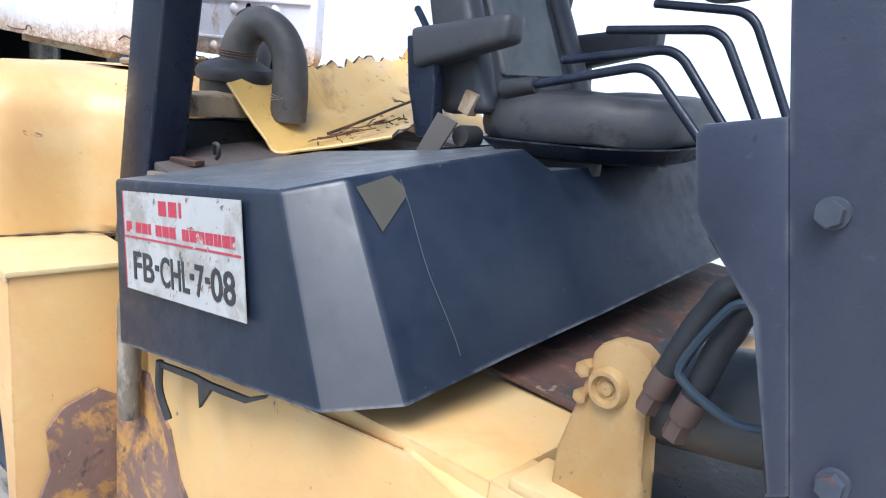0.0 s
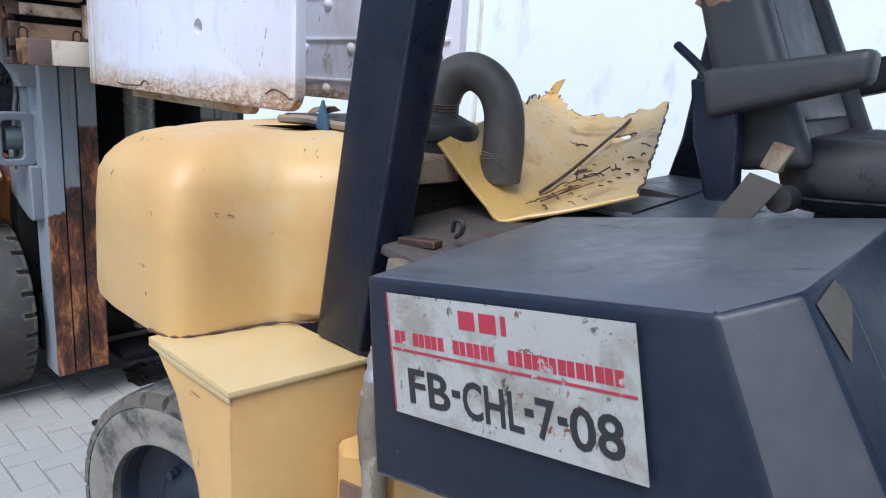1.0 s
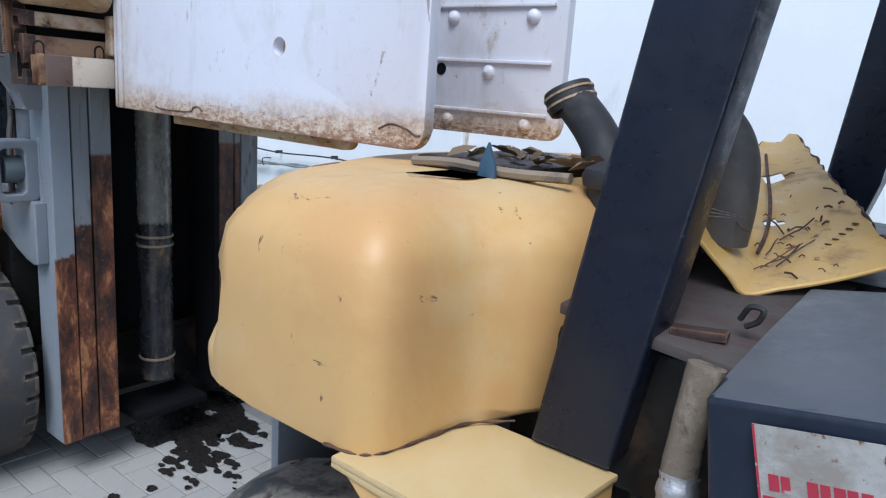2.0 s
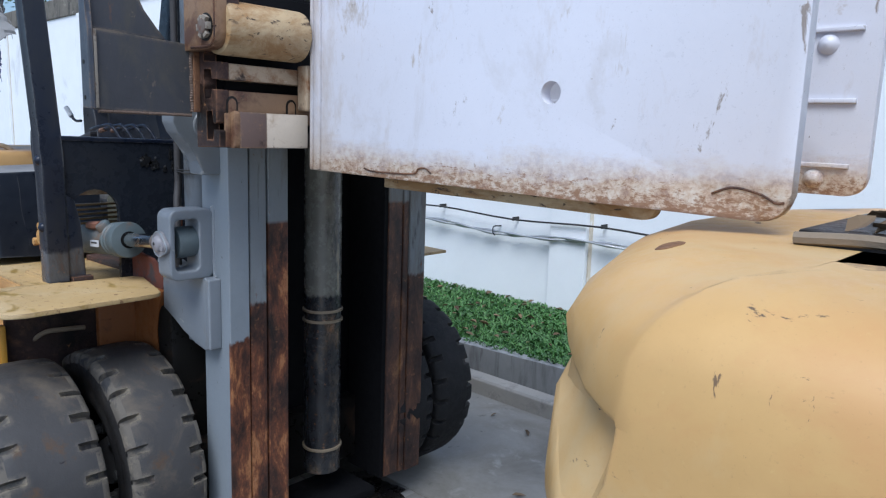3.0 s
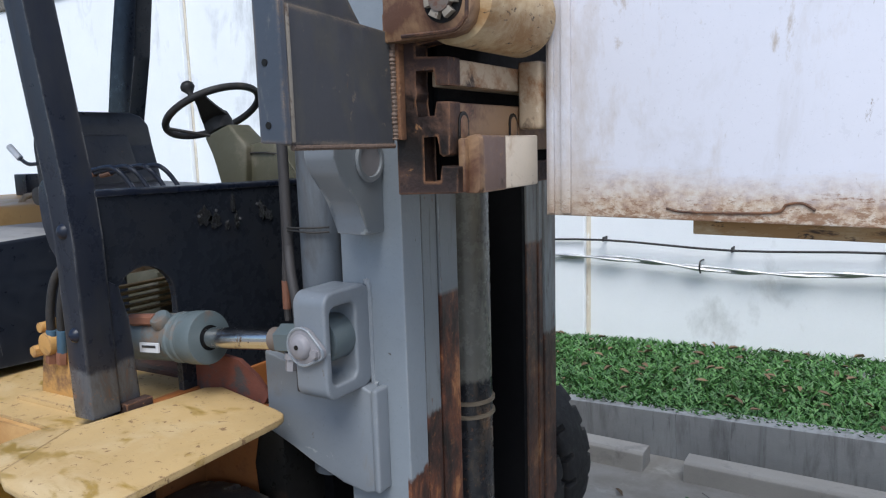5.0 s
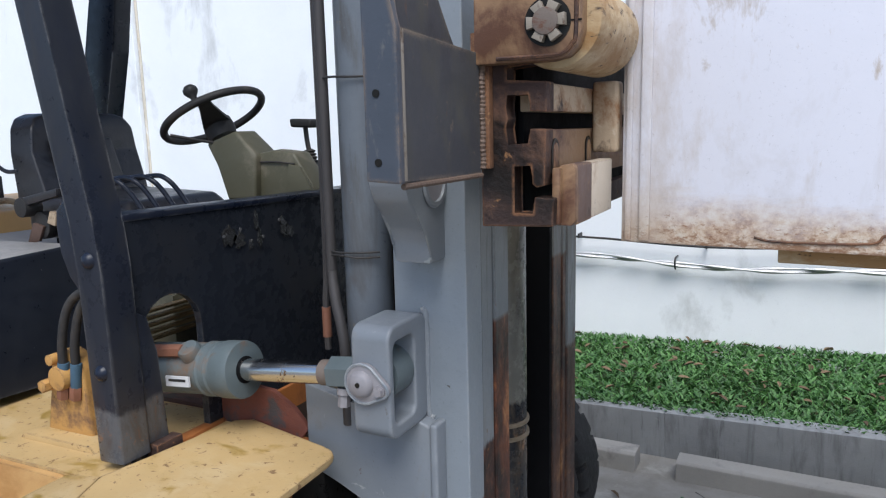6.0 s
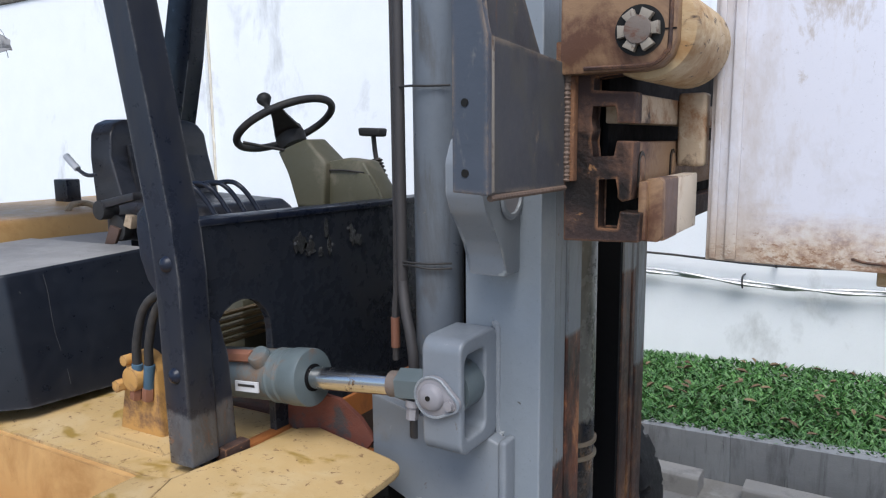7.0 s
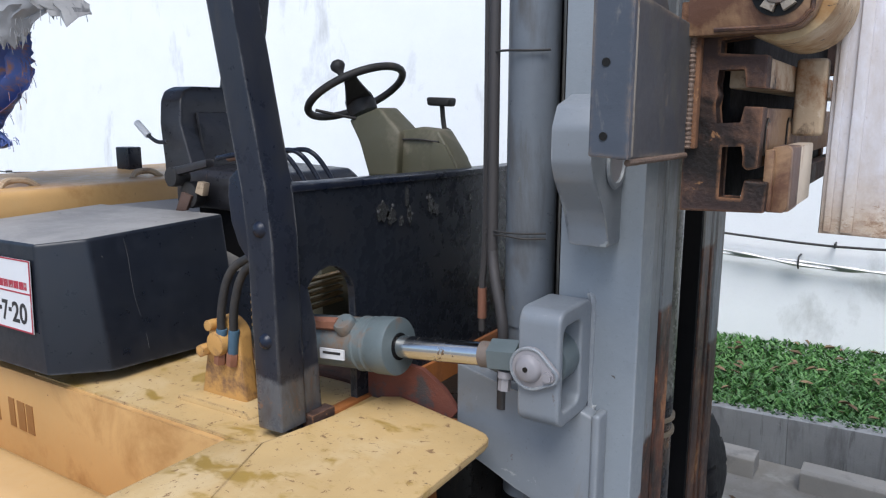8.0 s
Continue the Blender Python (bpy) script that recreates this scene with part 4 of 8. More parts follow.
    part("belt_end", hexa([(-5.94, 1.335, 1.43), (-5.88, 1.335, 1.44), (-5.88, 1.345, 1.44), (-5.94, 1.345, 1.43), (-5.90, 1.335, 1.50), (-5.85, 1.335, 1.49), (-5.85, 1.345, 1.49), (-5.90, 1.345, 1.50)], 0.002), brown_plastic, s)
    part("buckle", hexa([(-5.84, 1.34, 1.50), (-5.80, 1.34, 1.49), (-5.80, 1.365, 1.49), (-5.84, 1.365, 1.50), (-5.82, 1.34, 1.54), (-5.785, 1.34, 1.535), (-5.785, 1.365, 1.535), (-5.82, 1.365, 1.54)], 0.006), rust_cream, s)
    part("park_lever", tube([(-6.02, 1.38, 1.66), (-6.06, 1.37, 1.66), (-6.10, 1.365, 1.68), (-6.135, 1.36, 1.71)], 0.007, 8), black_paint, t)
    part("park_grip", cyl((-6.10, 1.365, 1.68), (-6.155, 1.36, 1.725), 0.012, n=12, r_edge=0.003), label_clean, t)
    # steering
    c, nrm = Vector((-5.445, 1.695, 1.822)), Vector((-0.475, 0, 0.88))
    st = sub("steering_wheel", t)
    e1, e2 = Vector((0, 1, 0)), Vector((0.88, 0, 0.475))
    R = 0.166
    ring = [c + (e1 * math.cos(a) + e2 * math.sin(a)) * R for a in (2 * math.pi * k / 48 for k in range(48))]
    part("rim", tube(ring, 0.0125, 12, smooth=0, closed=True), black_rubber, st)
    part("hub", lathe([(0.001, 0.012), (0.03, 0.010), (0.046, -0.002), (0.05, -0.03), (0.045, -0.06), (0.001, -0.06)], c - nrm * 0.018, nrm, 24), black_rubber, st)
    for a in (2.5, -0.75):
        d = e1 * math.cos(a) + e2 * math.sin(a)
        w = e1 * -math.sin(a) + e2 * math.cos(a)
        rows = [[c + d * q + w * ww - nrm * (h + 0.008), c + d * q - w * ww - nrm * (h + 0.008), c + d * q - w * ww - nrm * (h - 0.006), c + d * q + w * ww - nrm * (h - 0.006)] for q, ww, h in ((0.02, 0.045, 0.032), (0.07, 0.036, 0.028), (0.12, 0.024, 0.012), (R, 0.018, 0.0))]
        part("spoke", solid(rows, 0.003), black_rubber, st)
    kp = c + (e1 * math.cos(2.62) + e2 * math.sin(2.62)) * R
    part("knob", lathe([(0.001, 0.058), (0.014, 0.056), (0.022, 0.047), (0.023, 0.037), (0.017, 0.027), (0.010, 0.018), (0.010, 0.0)], kp, nrm, 20), black_rubber, st)
    part("steering_column", solid([[(-5.32, 1.60, 1.56), (-5.21, 1.60, 1.56), (-5.21, 1.715, 1.56), (-5.32, 1.715, 1.56)], [(-5.36, 1.605, 1.665), (-5.20, 1.605, 1.70), (-5.20, 1.715, 1.70), (-5.36, 1.715, 1.665)], [(-5.415, 1.62, 1.735), (-5.29, 1.62, 1.775), (-5.29, 1.715, 1.775), (-5.415, 1.715, 1.735)]], 0.012, 3), olive_plastic, t, "olive grey steering column cover")
    dash = part("dash_cover", solid([[(-5.345 + 0.0, y, 1.55), (-5.345, y, 1.62 + k), (-5.30, y, 1.655 + k), (-5.235, y, 1.70 + k), (-5.15, y, 1.713 + k), (-5.075, y, 1.705 + k), (-5.02, y, 1.625 + k), (-4.995, y, 1.585)] for y, k in ((1.63, 0.0), (1.67, 0.003), (1.71, 0.0))], 0.008, 2), olive_plastic, t, "olive grey dashboard cover")
    part("dash_seam", tube([(-5.335, 1.628, 1.638), (-5.26, 1.626, 1.672), (-5.15, 1.626, 1.678), (-5.07, 1.626, 1.672)], 0.003, 6), black_rubber, dash)
    part("dash_flap", hexa([(-5.10, 1.615, 1.585), (-5.0, 1.615, 1.59), (-5.0, 1.628, 1.59), (-5.10, 1.628, 1.585), (-5.085, 1.615, 1.672), (-5.045, 1.615, 1.665), (-5.045, 1.628, 1.665), (-5.085, 1.628, 1.672)], 0.003), olive_plastic, dash)
    part("stalk", tube([(-5.37, 1.64, 1.735), (-5.42, 1.58, 1.75), (-5.47, 1.53, 1.765)], 0.005, 8), black_rubber, t)
    part("gear_lever", tube([(-5.20, 1.98, 1.53), (-5.25, 1.98, 1.62), (-5.285, 1.98, 1.70), (-5.297, 1.98, 1.79)], 0.009, 8), black_rubber, t)
    part("lever_grip", hexa([(-5.345, 1.955, 1.782), (-5.255, 1.955, 1.778), (-5.25, 2.0, 1.778), (-5.34, 2.0, 1.782), (-5.35, 1.955, 1.812), (-5.25, 1.955, 1.808), (-5.245, 2.0, 1.808), (-5.345, 2.0, 1.812)], 0.010, 3), black_rubber, t)
    part("lever_boot", tube([(-5.222, 1.975, 1.55), (-5.25, 1.975, 1.60), (-5.275, 1.977, 1.66), (-5.288, 1.978, 1.70)], 0.02, 12, smooth=30, radii=lambda u: 0.026 - 0.004 * u + 0.0035 * math.sin(u * 62)), black_rubber, t)
    # hydraulic levers
    for y, x in ((1.29, -5.44), (1.335, -5.43), (1.385, -5.42), (1.43, -5.41)):
        lv = part("hydraulic_lever", tube([(x + 0.09, y + 0.03, 1.53), (x + 0.05, y + 0.015, 1.60), (x + 0.02, y, 1.638), (x - 0.03, y, 1.648), (x - 0.14, y - 0.01, 1.632), (x - 0.20, y - 0.01, 1.622)], 0.0075, 10), black_paint, t, "bent black control lever")
        if 1.3 < y < 1.4:
            part("lever_grip", cyl((x - 0.16, y - 0.01, 1.629), (x - 0.215, y - 0.01, 1.62), 0.0125, 0.0105, n=14, r_edge=0.003), grip_tan, lv)
    # tilt cylinder
    tc = sub("tilt_cylinder", t)
    a, b_ = Vector((-5.245, 1.075, 1.196)), Vector((-4.453, 1.092, 1.277))
    d = (b_ - a).normalized()
    part("barrel", cyl(a + d * 0.02, a + d * 0.40, 0.060, n=36, r_edge=0.006), grey_green, tc, "grey green hydraulic barrel")
    part("gland", cyl(a + d * 0.385, a + d * 0.44, 0.066, n=36, r_edge=0.006), grey_green, tc)
    for q in (0.345, 0.37):
        part("seal_ring", lathe([(0.060, -0.005), (0.064, -0.002), (0.064, 0.002), (0.060, 0.005)], a + d * q, d, 36), grey_green, tc)
    part("rod_bore", cyl(a + d * 0.438, a + d * 0.4415, 0.031, n=28), shade_black, tc)
    part("piston_rod", cyl(a + d * 0.43, a + d * 0.69, 0.0255, n=28), chrome, tc, "chrome piston rod with rust specks")
    part("rod_collar", cyl(a + d * 0.655, a + d * 0.685, 0.0275, n=28), nut_brown, tc)
    part("rod_eye", cyl(a + d * 0.68, a + d * 0.745, 0.036, n=6, r_edge=0.003), grey_green, tc)
    bolt_head(tc, a + d * 0.715 + Vector((0, -0.01, -0.028)), (0, -0.15, -1), 0.013, grey_pinkish, 0.04)
    port = part("port_boss", lathe([(0.026, 0.0), (0.026, 0.02), (0.022, 0.026), (0.001, 0.027)], a + d * 0.315 + Vector((0, -0.032, 0.042)), (0, -0.55, 0.83), 20), grey_green, tc)
    part("port_fitting", cyl(a + d * 0.21 + Vector((0, -0.048, 0.055)), a + d * 0.30 + Vector((0, -0.045, 0.055)), 0.0155, n=6, r_edge=0.002), copper_old, port)
    tag = part("data_sticker", hexa([Vector((x, y, z)) for y in (1.0135, 1.018) for x, z in ((-4.985, 1.200), (-4.912, 1.207), (-4.912, 1.231), (-4.985, 1.224))]), label_clean, tc)
    part("print_bar", hexa([Vector((x, y, z)) for y in (1.0125, 1.0135) for x, z in ((-4.975, 1.213), (-4.922, 1.218), (-4.922, 1.224), (-4.975, 1.219))]), label_black, tag)
    for k in (0, 1):
        xx, yy = -5.228 + 0.034 * k, 0.932 + 0.008 * k
        part("hose", tube([(xx, yy, 1.205), (xx + 0.010, yy, 1.31), (xx + 0.045, yy + 0.01, 1.40), (xx + 0.14, yy + 0.03, 1.45)], 0.0105, 10), black_rubber, tc)
        part("fitting", cyl((xx - 0.004, yy, 1.19), (xx + 0.004, yy, 1.25), 0.0135, n=10, r_edge=0.002), surface_blue, tc)
        part("elbow", cyl((xx - 0.01, yy, 1.16), (xx - 0.004, yy, 1.193), 0.015, n=6, r_edge=0.002), copper_old, tc)
    lug = arc(-5.235, 1.215, 0.06, 20, 160, 9)
    pb = part("pivot_bracket", prism([(-5.335, 1.05), (-5.165, 1.055), (-5.175, 1.15)] + lug + [(-5.30, 1.17)], "y", 0.945, 0.985, 0.008), bracket_yellow, t, "yellow tilt cylinder bracket")
    part("bracket_foot", prism([(-5.38, 1.045), (-5.10, 1.055), (-5.12, 1.072), (-5.36, 1.065)], "y", 0.90, 0.99, 0.004), yellow_deck, pb)
    part("pivot_pin", cyl((-5.235, 0.915, 1.212), (-5.235, 0.95, 1.212), 0.03, n=20, r_edge=0.006), bracket_yellow, pb)
    part("pin_bolt", cyl((-5.285, 0.91, 1.188), (-5.285, 0.95, 1.188), 0.016, n=6, r_edge=0.003), bracket_yellow, pb)
    part("pin_clip", cyl((-5.27, 0.925, 1.25), (-5.27, 0.95, 1.25), 0.014, n=10, r_edge=0.003), bracket_yellow, pb)
    # mast: three nested channels each side
    m = sub("mast", t)
    TOP = 2.9
    def channel(y_web, inward, x0, x1, z0, flange, tw=0.02):
        yt, yf = y_web + inward * tw, y_web + inward * flange
        c_shape = [(x0, y_web), (x1, y_web), (x1, yf), (x1 - 0.03, yf), (x1 - 0.03, yt), (x0 + 0.03, yt), (x0 + 0.03, yf), (x0, yf)]
        return prism(c_shape, "z", z0, TOP, 0.004)
    part("outer_rail", channel(1.195, 1, -4.475, -4.303, 0.165, 0.074), rail_paint_a, m, "grey painted outer mast rail, rusty below", smooth=False)
    part("middle_rail", channel(1.276, 1, -4.52, -4.308, 0.17, 0.064), rail_paint_b, m, "grey middle mast rail, rusty below", smooth=False)
    part("inner_rail", channel(1.347, 1, -4.50, -4.305, 0.17, 0.079), rail_paint_c, m, "rusty inner mast rail", smooth=False)
    # Black strips put in for the shade between the nested rails.
    part("rail_gap", box(-4.51, -4.335, 1.2695, 1.2755, 0.2, TOP), shade_black, m)
    part("rail_gap", box(-4.51, -4.335, 1.3405, 1.3465, 0.2, TOP), shade_black, m)
    part("outer_rail", channel(2.17, -1, -4.60, -4.365, 0.165, 0.09), rail_paint_e, m, smooth=False)
    part("middle_rail", channel(2.076, -1, -4.58, -4.37, 0.17, 0.03), rail_paint_d, m, smooth=False)
    part("inner_rail", channel(2.043, -1, -4.58, -4.375, 0.17, 0.077), rail_paint_f, m, smooth=False)
    # Added black sheets that stand for the shade deep in the mast.
    part("inner_edge", box(-4.60, -4.38, 1.945, 1.965, 0.17, TOP), shade_black, m)
    part("mast_shroud", box(-4.66, -4.63, 1.3, 2.1, 0.3, 2.6), shade_black, m)
    part("cross_member", box(-4.62, -4.55, 1.2, 2.16, 0.22, 0.5, 0.01), oily_black, m)
    part("cross_member", box(-4.62, -4.55, 1.2, 2.16, 2.3, 2.5, 0.01), grey_paint, m)
    lift = part("lift_cylinder", cyl((-4.43, 1.672, 0.3), (-4.43, 1.672, 2.8), 0.072, n=36), lift_paint, m, "oily lift cylinder in the middle of the mast")
    for z in (0.925, 0.965, 0.40):
        part("clamp_ring", lathe([(0.072, -0.006), (0.079, -0.004), (0.079, 0.004), (0.072, 0.006)], (-4.43, 1.672, z), (0, 0, 1), 36), ring_steel, lift)
    # Base plate coloured as dark as the shade at the mast's foot.
    part("base_plate", box(-4.55, -4.3, 1.5, 1.85, 0.16, 0.2, 0.01), shade_black, m)
    part("side_cylinder", cyl((-4.565, 1.238, 1.30), (-4.565, 1.238, 2.8), 0.0535, n=32), cyl_grey, m, "grey side lift cylinder")
    part("cylinder_foot", cyl((-4.565, 1.238, 0.9), (-4.565, 1.238, 1.31), 0.05, n=32), cyl_grey, m)
    part("side_cylinder", cyl((-4.65, 2.10, 0.9), (-4.65, 2.10, 2.8), 0.055, n=32), cyl_grey, m)
    part("pipe", tube([(-4.632, 1.19, 2.8), (-4.632, 1.19, 1.55), (-4.63, 1.188, 1.46), (-4.615, 1.175, 1.40), (-4.595, 1.165, 1.34), (-4.585, 1.16, 1.28), (-4.585, 1.16, 1.12)], 0.012, 10), pipe_brown, m, "brown steel oil pipe")
    part("pipe", tube([(-4.66, 1.21, 2.8), (-4.66, 1.21, 1.6), (-4.668, 1.21, 1.38), (-4.668, 1.21, 1.27)], 0.008, 8), pipe_brown, m)
    part("pipe_sleeve", cyl((-4.668, 1.21, 1.30), (-4.668, 1.21, 1.37), 0.0105, n=12), copper_old, m)
    for z, k in ((1.497, 0.06), (1.508, -0.03), (1.878, 0.04)):
        part("pipe_clip", tube([(-4.648, 1.19, z), (-4.60, 1.177, z + k * 0.05), (-4.55, 1.178, z), (-4.51, 1.20, z + 0.001)], 0.0025, 6), black_rubber, m)
    # tilt bracket: a welded box open to the front
    br = sub("tilt_bracket", t)
    part("shell", window_frame(1.041, 1.197, 1.157, 1.391, 0.030, 1.060, 1.143, 1.188, 1.358, 0.018, -4.487, -4.399), grey_paint, br, "cast grey bracket shell with a window")
    part("weld_bead", tube([(-4.41, 1.196, 1.39), (-4.399, 1.197, 1.37), (-4.399, 1.198, 1.17), (-4.385, 1.199, 1.155)], 0.009, 8, radii=lambda u: 0.0085 + 0.0012 * math.sin(u * 90)), grey_paint, br)
    part("pin_plate", prism(arc(-4.455, 1.277, 0.042, 60, 290, 12) + arc(-4.413, 1.269, 0.017, -70, 60, 7), "y", 1.029, 1.041, 0.003), grey_pinkish, br)
    part("plate_rim", tube([Vector((x, 1.030, z)) for x, z in arc(-4.455, 1.277, 0.040, 60, 290, 14) + arc(-4.413, 1.269, 0.015, -70, 60, 7)], 0.0035, 6, smooth=0, closed=True), grey_paint, br)
    part("pin", lathe([(0.001, 0.015), (0.019, 0.014), (0.025, 0.009), (0.028, 0.0)], (-4.457, 1.030, 1.277), (0, -1, 0), 26), grey_pinkish, br)
    part("grease_hole", cyl((-4.457, 1.0135, 1.279), (-4.457, 1.0155, 1.279), 0.0052, n=12), oily_black, br)
    bolt_head(br, (-4.415, 1.030, 1.269), (0, -1, 0), 0.010, grey_pinkish, 0.012)
    part("eye", cyl((-4.453, 1.078, 1.277), (-4.453, 1.145, 1.277), 0.052, n=30, r_edge=0.004), grey_green, br)
    part("lug_plate", prism([(-4.70, 1.205), (-4.60, 1.18), (-4.52, 1.165), (-4.405, 1.16), (-4.375, 1.15), (-4.365, 1.12), (-4.365, 0.94), (-4.375, 0.915), (-4.40, 0.905), (-4.47, 0.915), (-4.55, 0.945), (-4.62, 0.975), (-4.70, 1.0)], "y", 1.155, 1.196, 0.006, 3), grey_paint, br)
    part("lug_rim", prism([(1.15, 1.158), (1.197, 1.158), (1.197, 0.915), (1.15, 0.915)], "x", -4.376, -4.358, 0.007, 3), grey_paint, br)
    # hook lug above: a curved ear with a pin hole
    ear = [(1.225, 1.505), (1.13, 1.505), (1.128, 1.545), (1.115, 1.575), (1.085, 1.605), (1.055, 1.635), (1.04, 1.67), (1.04, 1.73), (1.06, 1.77), (1.12, 1.79), (1.225, 1.79)]
    hk = part("hook_lug", prism(ear, "x", -4.43, -4.35, 0.008, 2), grey_paint, m)
    part("lug_bush", lathe([(0.044, 0.0), (0.048, 0.004), (0.044, 0.008), (0.036, 0.008), (0.034, 0.0)], (-4.35, 1.15, 1.663), (1, 0, 0), 28), grey_paint, hk)
    part("lug_hole", cyl((-4.352, 1.15, 1.663), (-4.347, 1.15, 1.663), 0.035, n=28), grey_pinkish, hk)
    return t


grip_tan = surface("grip_tan", (0.20, 0.115, 0.08), 0.6, vary=0.2)
cyl_grey = surface("cylinder_grey", (0.12, 0.135, 0.155), 0.4, vary=0.15, bump=0.1, patches=[((0.07, 0.065, 0.06), 5, 0.5, 0.66, 0.5, (2, 2, 0.5)), ((0.19, 0.17, 0.14), 30, 0.66, 0.70, 0.7, None)])
edge_light = surface("edge_light", (0.27, 0.235, 0.19), 0.5, vary=0.25, bump=0.3, patches=[((0.10, 0.065, 0.045), 22, 0.54, 0.64, 0.7, None)])
old_brass = surface("old_brass", (0.30, 0.20, 0.09), 0.45, metal=0.6, vary=0.3, bump=0.2)
copper_old = surface("copper_old", (0.20, 0.085, 0.05), 0.6, vary=0.3, bump=0.4)
rust_red = surface("rust_red", (0.17, 0.055, 0.035), 0.8, vary=0.35, bump=0.7, patches=[((0.07, 0.06, 0.06), 14, 0.52, 0.62, 0.7, None)])
cowl_paint = surface("cowl_paint", (0.017, 0.020, 0.027), 0.28, spec=0.38, vary=0.25, bump=0.12, bump_scale=25, edge=((0.11, 0.10, 0.09), 0.008, 0.8), patches=[((0.026, 0.027, 0.031), 2.6, 0.54, 0.72, 0.4, None), ((0.12, 0.11, 0.10), 34, 0.70, 0.72, 0.7, (1, 1, 0.4))])
bracket_yellow = surface("bracket_yellow", (0.46, 0.255, 0.075), 0.6, vary=0.2, bump=0.4, edge=((0.14, 0.07, 0.04), 0.01, 0.9), patches=[((0.20, 0.11, 0.055), 9, 0.52, 0.64, 0.8, None), ((0.06, 0.035, 0.022), 18, 0.60, 0.68, 0.7, None)])
# Near black put in for the shade inside gaps, bores and holes.
shade_black = surface("shade_black", (0.006, 0.006, 0.007), 0.7, vary=0.3, specks=0, spec=0.12)
blister = surface("paint_blister", (0.012, 0.012, 0.013), 0.22, vary=0.5, bump=1.0, bump_scale=90, patches=[((0.20, 0.19, 0.18), 50, 0.61, 0.66, 0.5, None)])
pipe_brown = surface("pipe_brown", (0.042, 0.038, 0.038), 0.6, vary=0.2)
cream_paint = surface("cream_paint", (0.62, 0.53, 0.42), 0.6, vary=0.1, bump=0.3, edge=((0.20, 0.11, 0.06), 0.006, 0.8), patches=[((0.42, 0.31, 0.21), 8, 0.56, 0.68, 0.7, None), ((0.18, 0.11, 0.07), 34, 0.64, 0.68, 0.7, None)])
cream_worn = surface("cream_worn", (0.45, 0.335, 0.19), 0.5, vary=0.15, bump=0.3, patches=[((0.30, 0.17, 0.065), 5, 0.46, 0.60, 0.7, (1, 1, 2)), ((0.055, 0.03, 0.018), 8, 0.58, 0.64, 0.6, (1, 1, 2.5)), ((0.05, 0.03, 0.02), 26, 0.60, 0.65, 0.7, (1, 1, 3))])
block_brown = surface("block_brown", (0.13, 0.085, 0.07), 0.6, vary=0.2, bump=0.3, edge=((0.40, 0.25, 0.13), 0.008, 0.9), patches=[((0.36, 0.20, 0.09), 9, 0.55, 0.64, 0.7, None), ((0.04, 0.025, 0.02), 14, 0.60, 0.68, 0.6, None)])


RAIL_RUST = [(0.36, (0.012, 0.009, 0.008)), (0.45, (0.05, 0.022, 0.015)), (0.54, (0.14, 0.05, 0.025)), (0.60, (0.36, 0.155, 0.06)), (0.68, (0.28, 0.20, 0.14))]


def rail_paint(name, z_edge, ragged, m=None, stops=RAIL_RUST, front=None):
    """Paint that has worn off to rust below a ragged height, where given only on the running face before x = front."""
    m = m or surface(name, (0.225, 0.25, 0.275), 0.45, vary=0.1, bump=0.2, edge=((0.34, 0.33, 0.31), 0.006, 0.7), patches=[((0.07, 0.06, 0.05), 30, 0.66, 0.7, 0.7, None)])
    t = m.node_tree
    b = t.nodes["Principled BSDF"]
    co = t.nodes.new("ShaderNodeTexCoord")
    sep = t.nodes.new("ShaderNodeSeparateXYZ")
    t.links.new(co.outputs["Object"], sep.inputs[0])
    add = t.nodes.new("ShaderNodeMath")
    add.operation = "MULTIPLY_ADD"
    n = noise_tex(t, 9, 8, 0.7, (1, 1, 0.4))
    t.links.new(n, add.inputs[0])
    add.inputs[1].default_value = ragged
    t.links.new(sep.outputs["Z"], add.inputs[2])
    e = z_edge + ragged * 0.5
    f = t.nodes.new("ShaderNodeMapRange")
    f.inputs[1].default_value, f.inputs[2].default_value = e - 0.006, e + 0.006
    f.inputs[3].default_value, f.inputs[4].default_value = 1.0, 0.0
    t.links.new(add.outputs[0], f.inputs[0])
    rust = ramp(t, noise_tex(t, 6, 10, 0.76, (2.0, 2.0, 0.8), 0.3), stops)
    rust = mixc(t, ramp(t, noise_tex(t, 45, 6, 0.7), [(0.6, (0, 0, 0)), (0.68, (0.7, 0.7, 0.7))]), rust, (0.24, 0.11, 0.045))
    old = b.inputs["Base Color"].links[0].from_socket
    fac = f.outputs[0]
    if front:
        face = t.nodes.new("ShaderNodeMath")
        face.operation = "GREATER_THAN"
        face.inputs[1].default_value = front
        t.links.new(sep.outputs["X"], face.inputs[0])
        both = t.nodes.new("ShaderNodeMath")
        both.operation = "MULTIPLY"
        t.links.new(fac, both.inputs[0])
        t.links.new(face.outputs[0], both.inputs[1])
        fac = both.outputs[0]
    t.links.new(mixc(t, fac, old, rust), b.inputs["Base Color"])
    return m


def dirty_rail(name):
    return surface(name, (0.20, 0.215, 0.225), 0.5, vary=0.12, bump=0.25, edge=((0.06, 0.045, 0.035), 0.006, 0.9), patches=[((0.13, 0.115, 0.095), 4, 0.46, 0.64, 0.6, (2, 2, 0.4)), ((0.03, 0.028, 0.026), 7, 0.60, 0.70, 0.4, (3, 3, 0.4)), ((0.16, 0.08, 0.045), 26, 0.64, 0.69, 0.7, (1, 1, 0.5))])


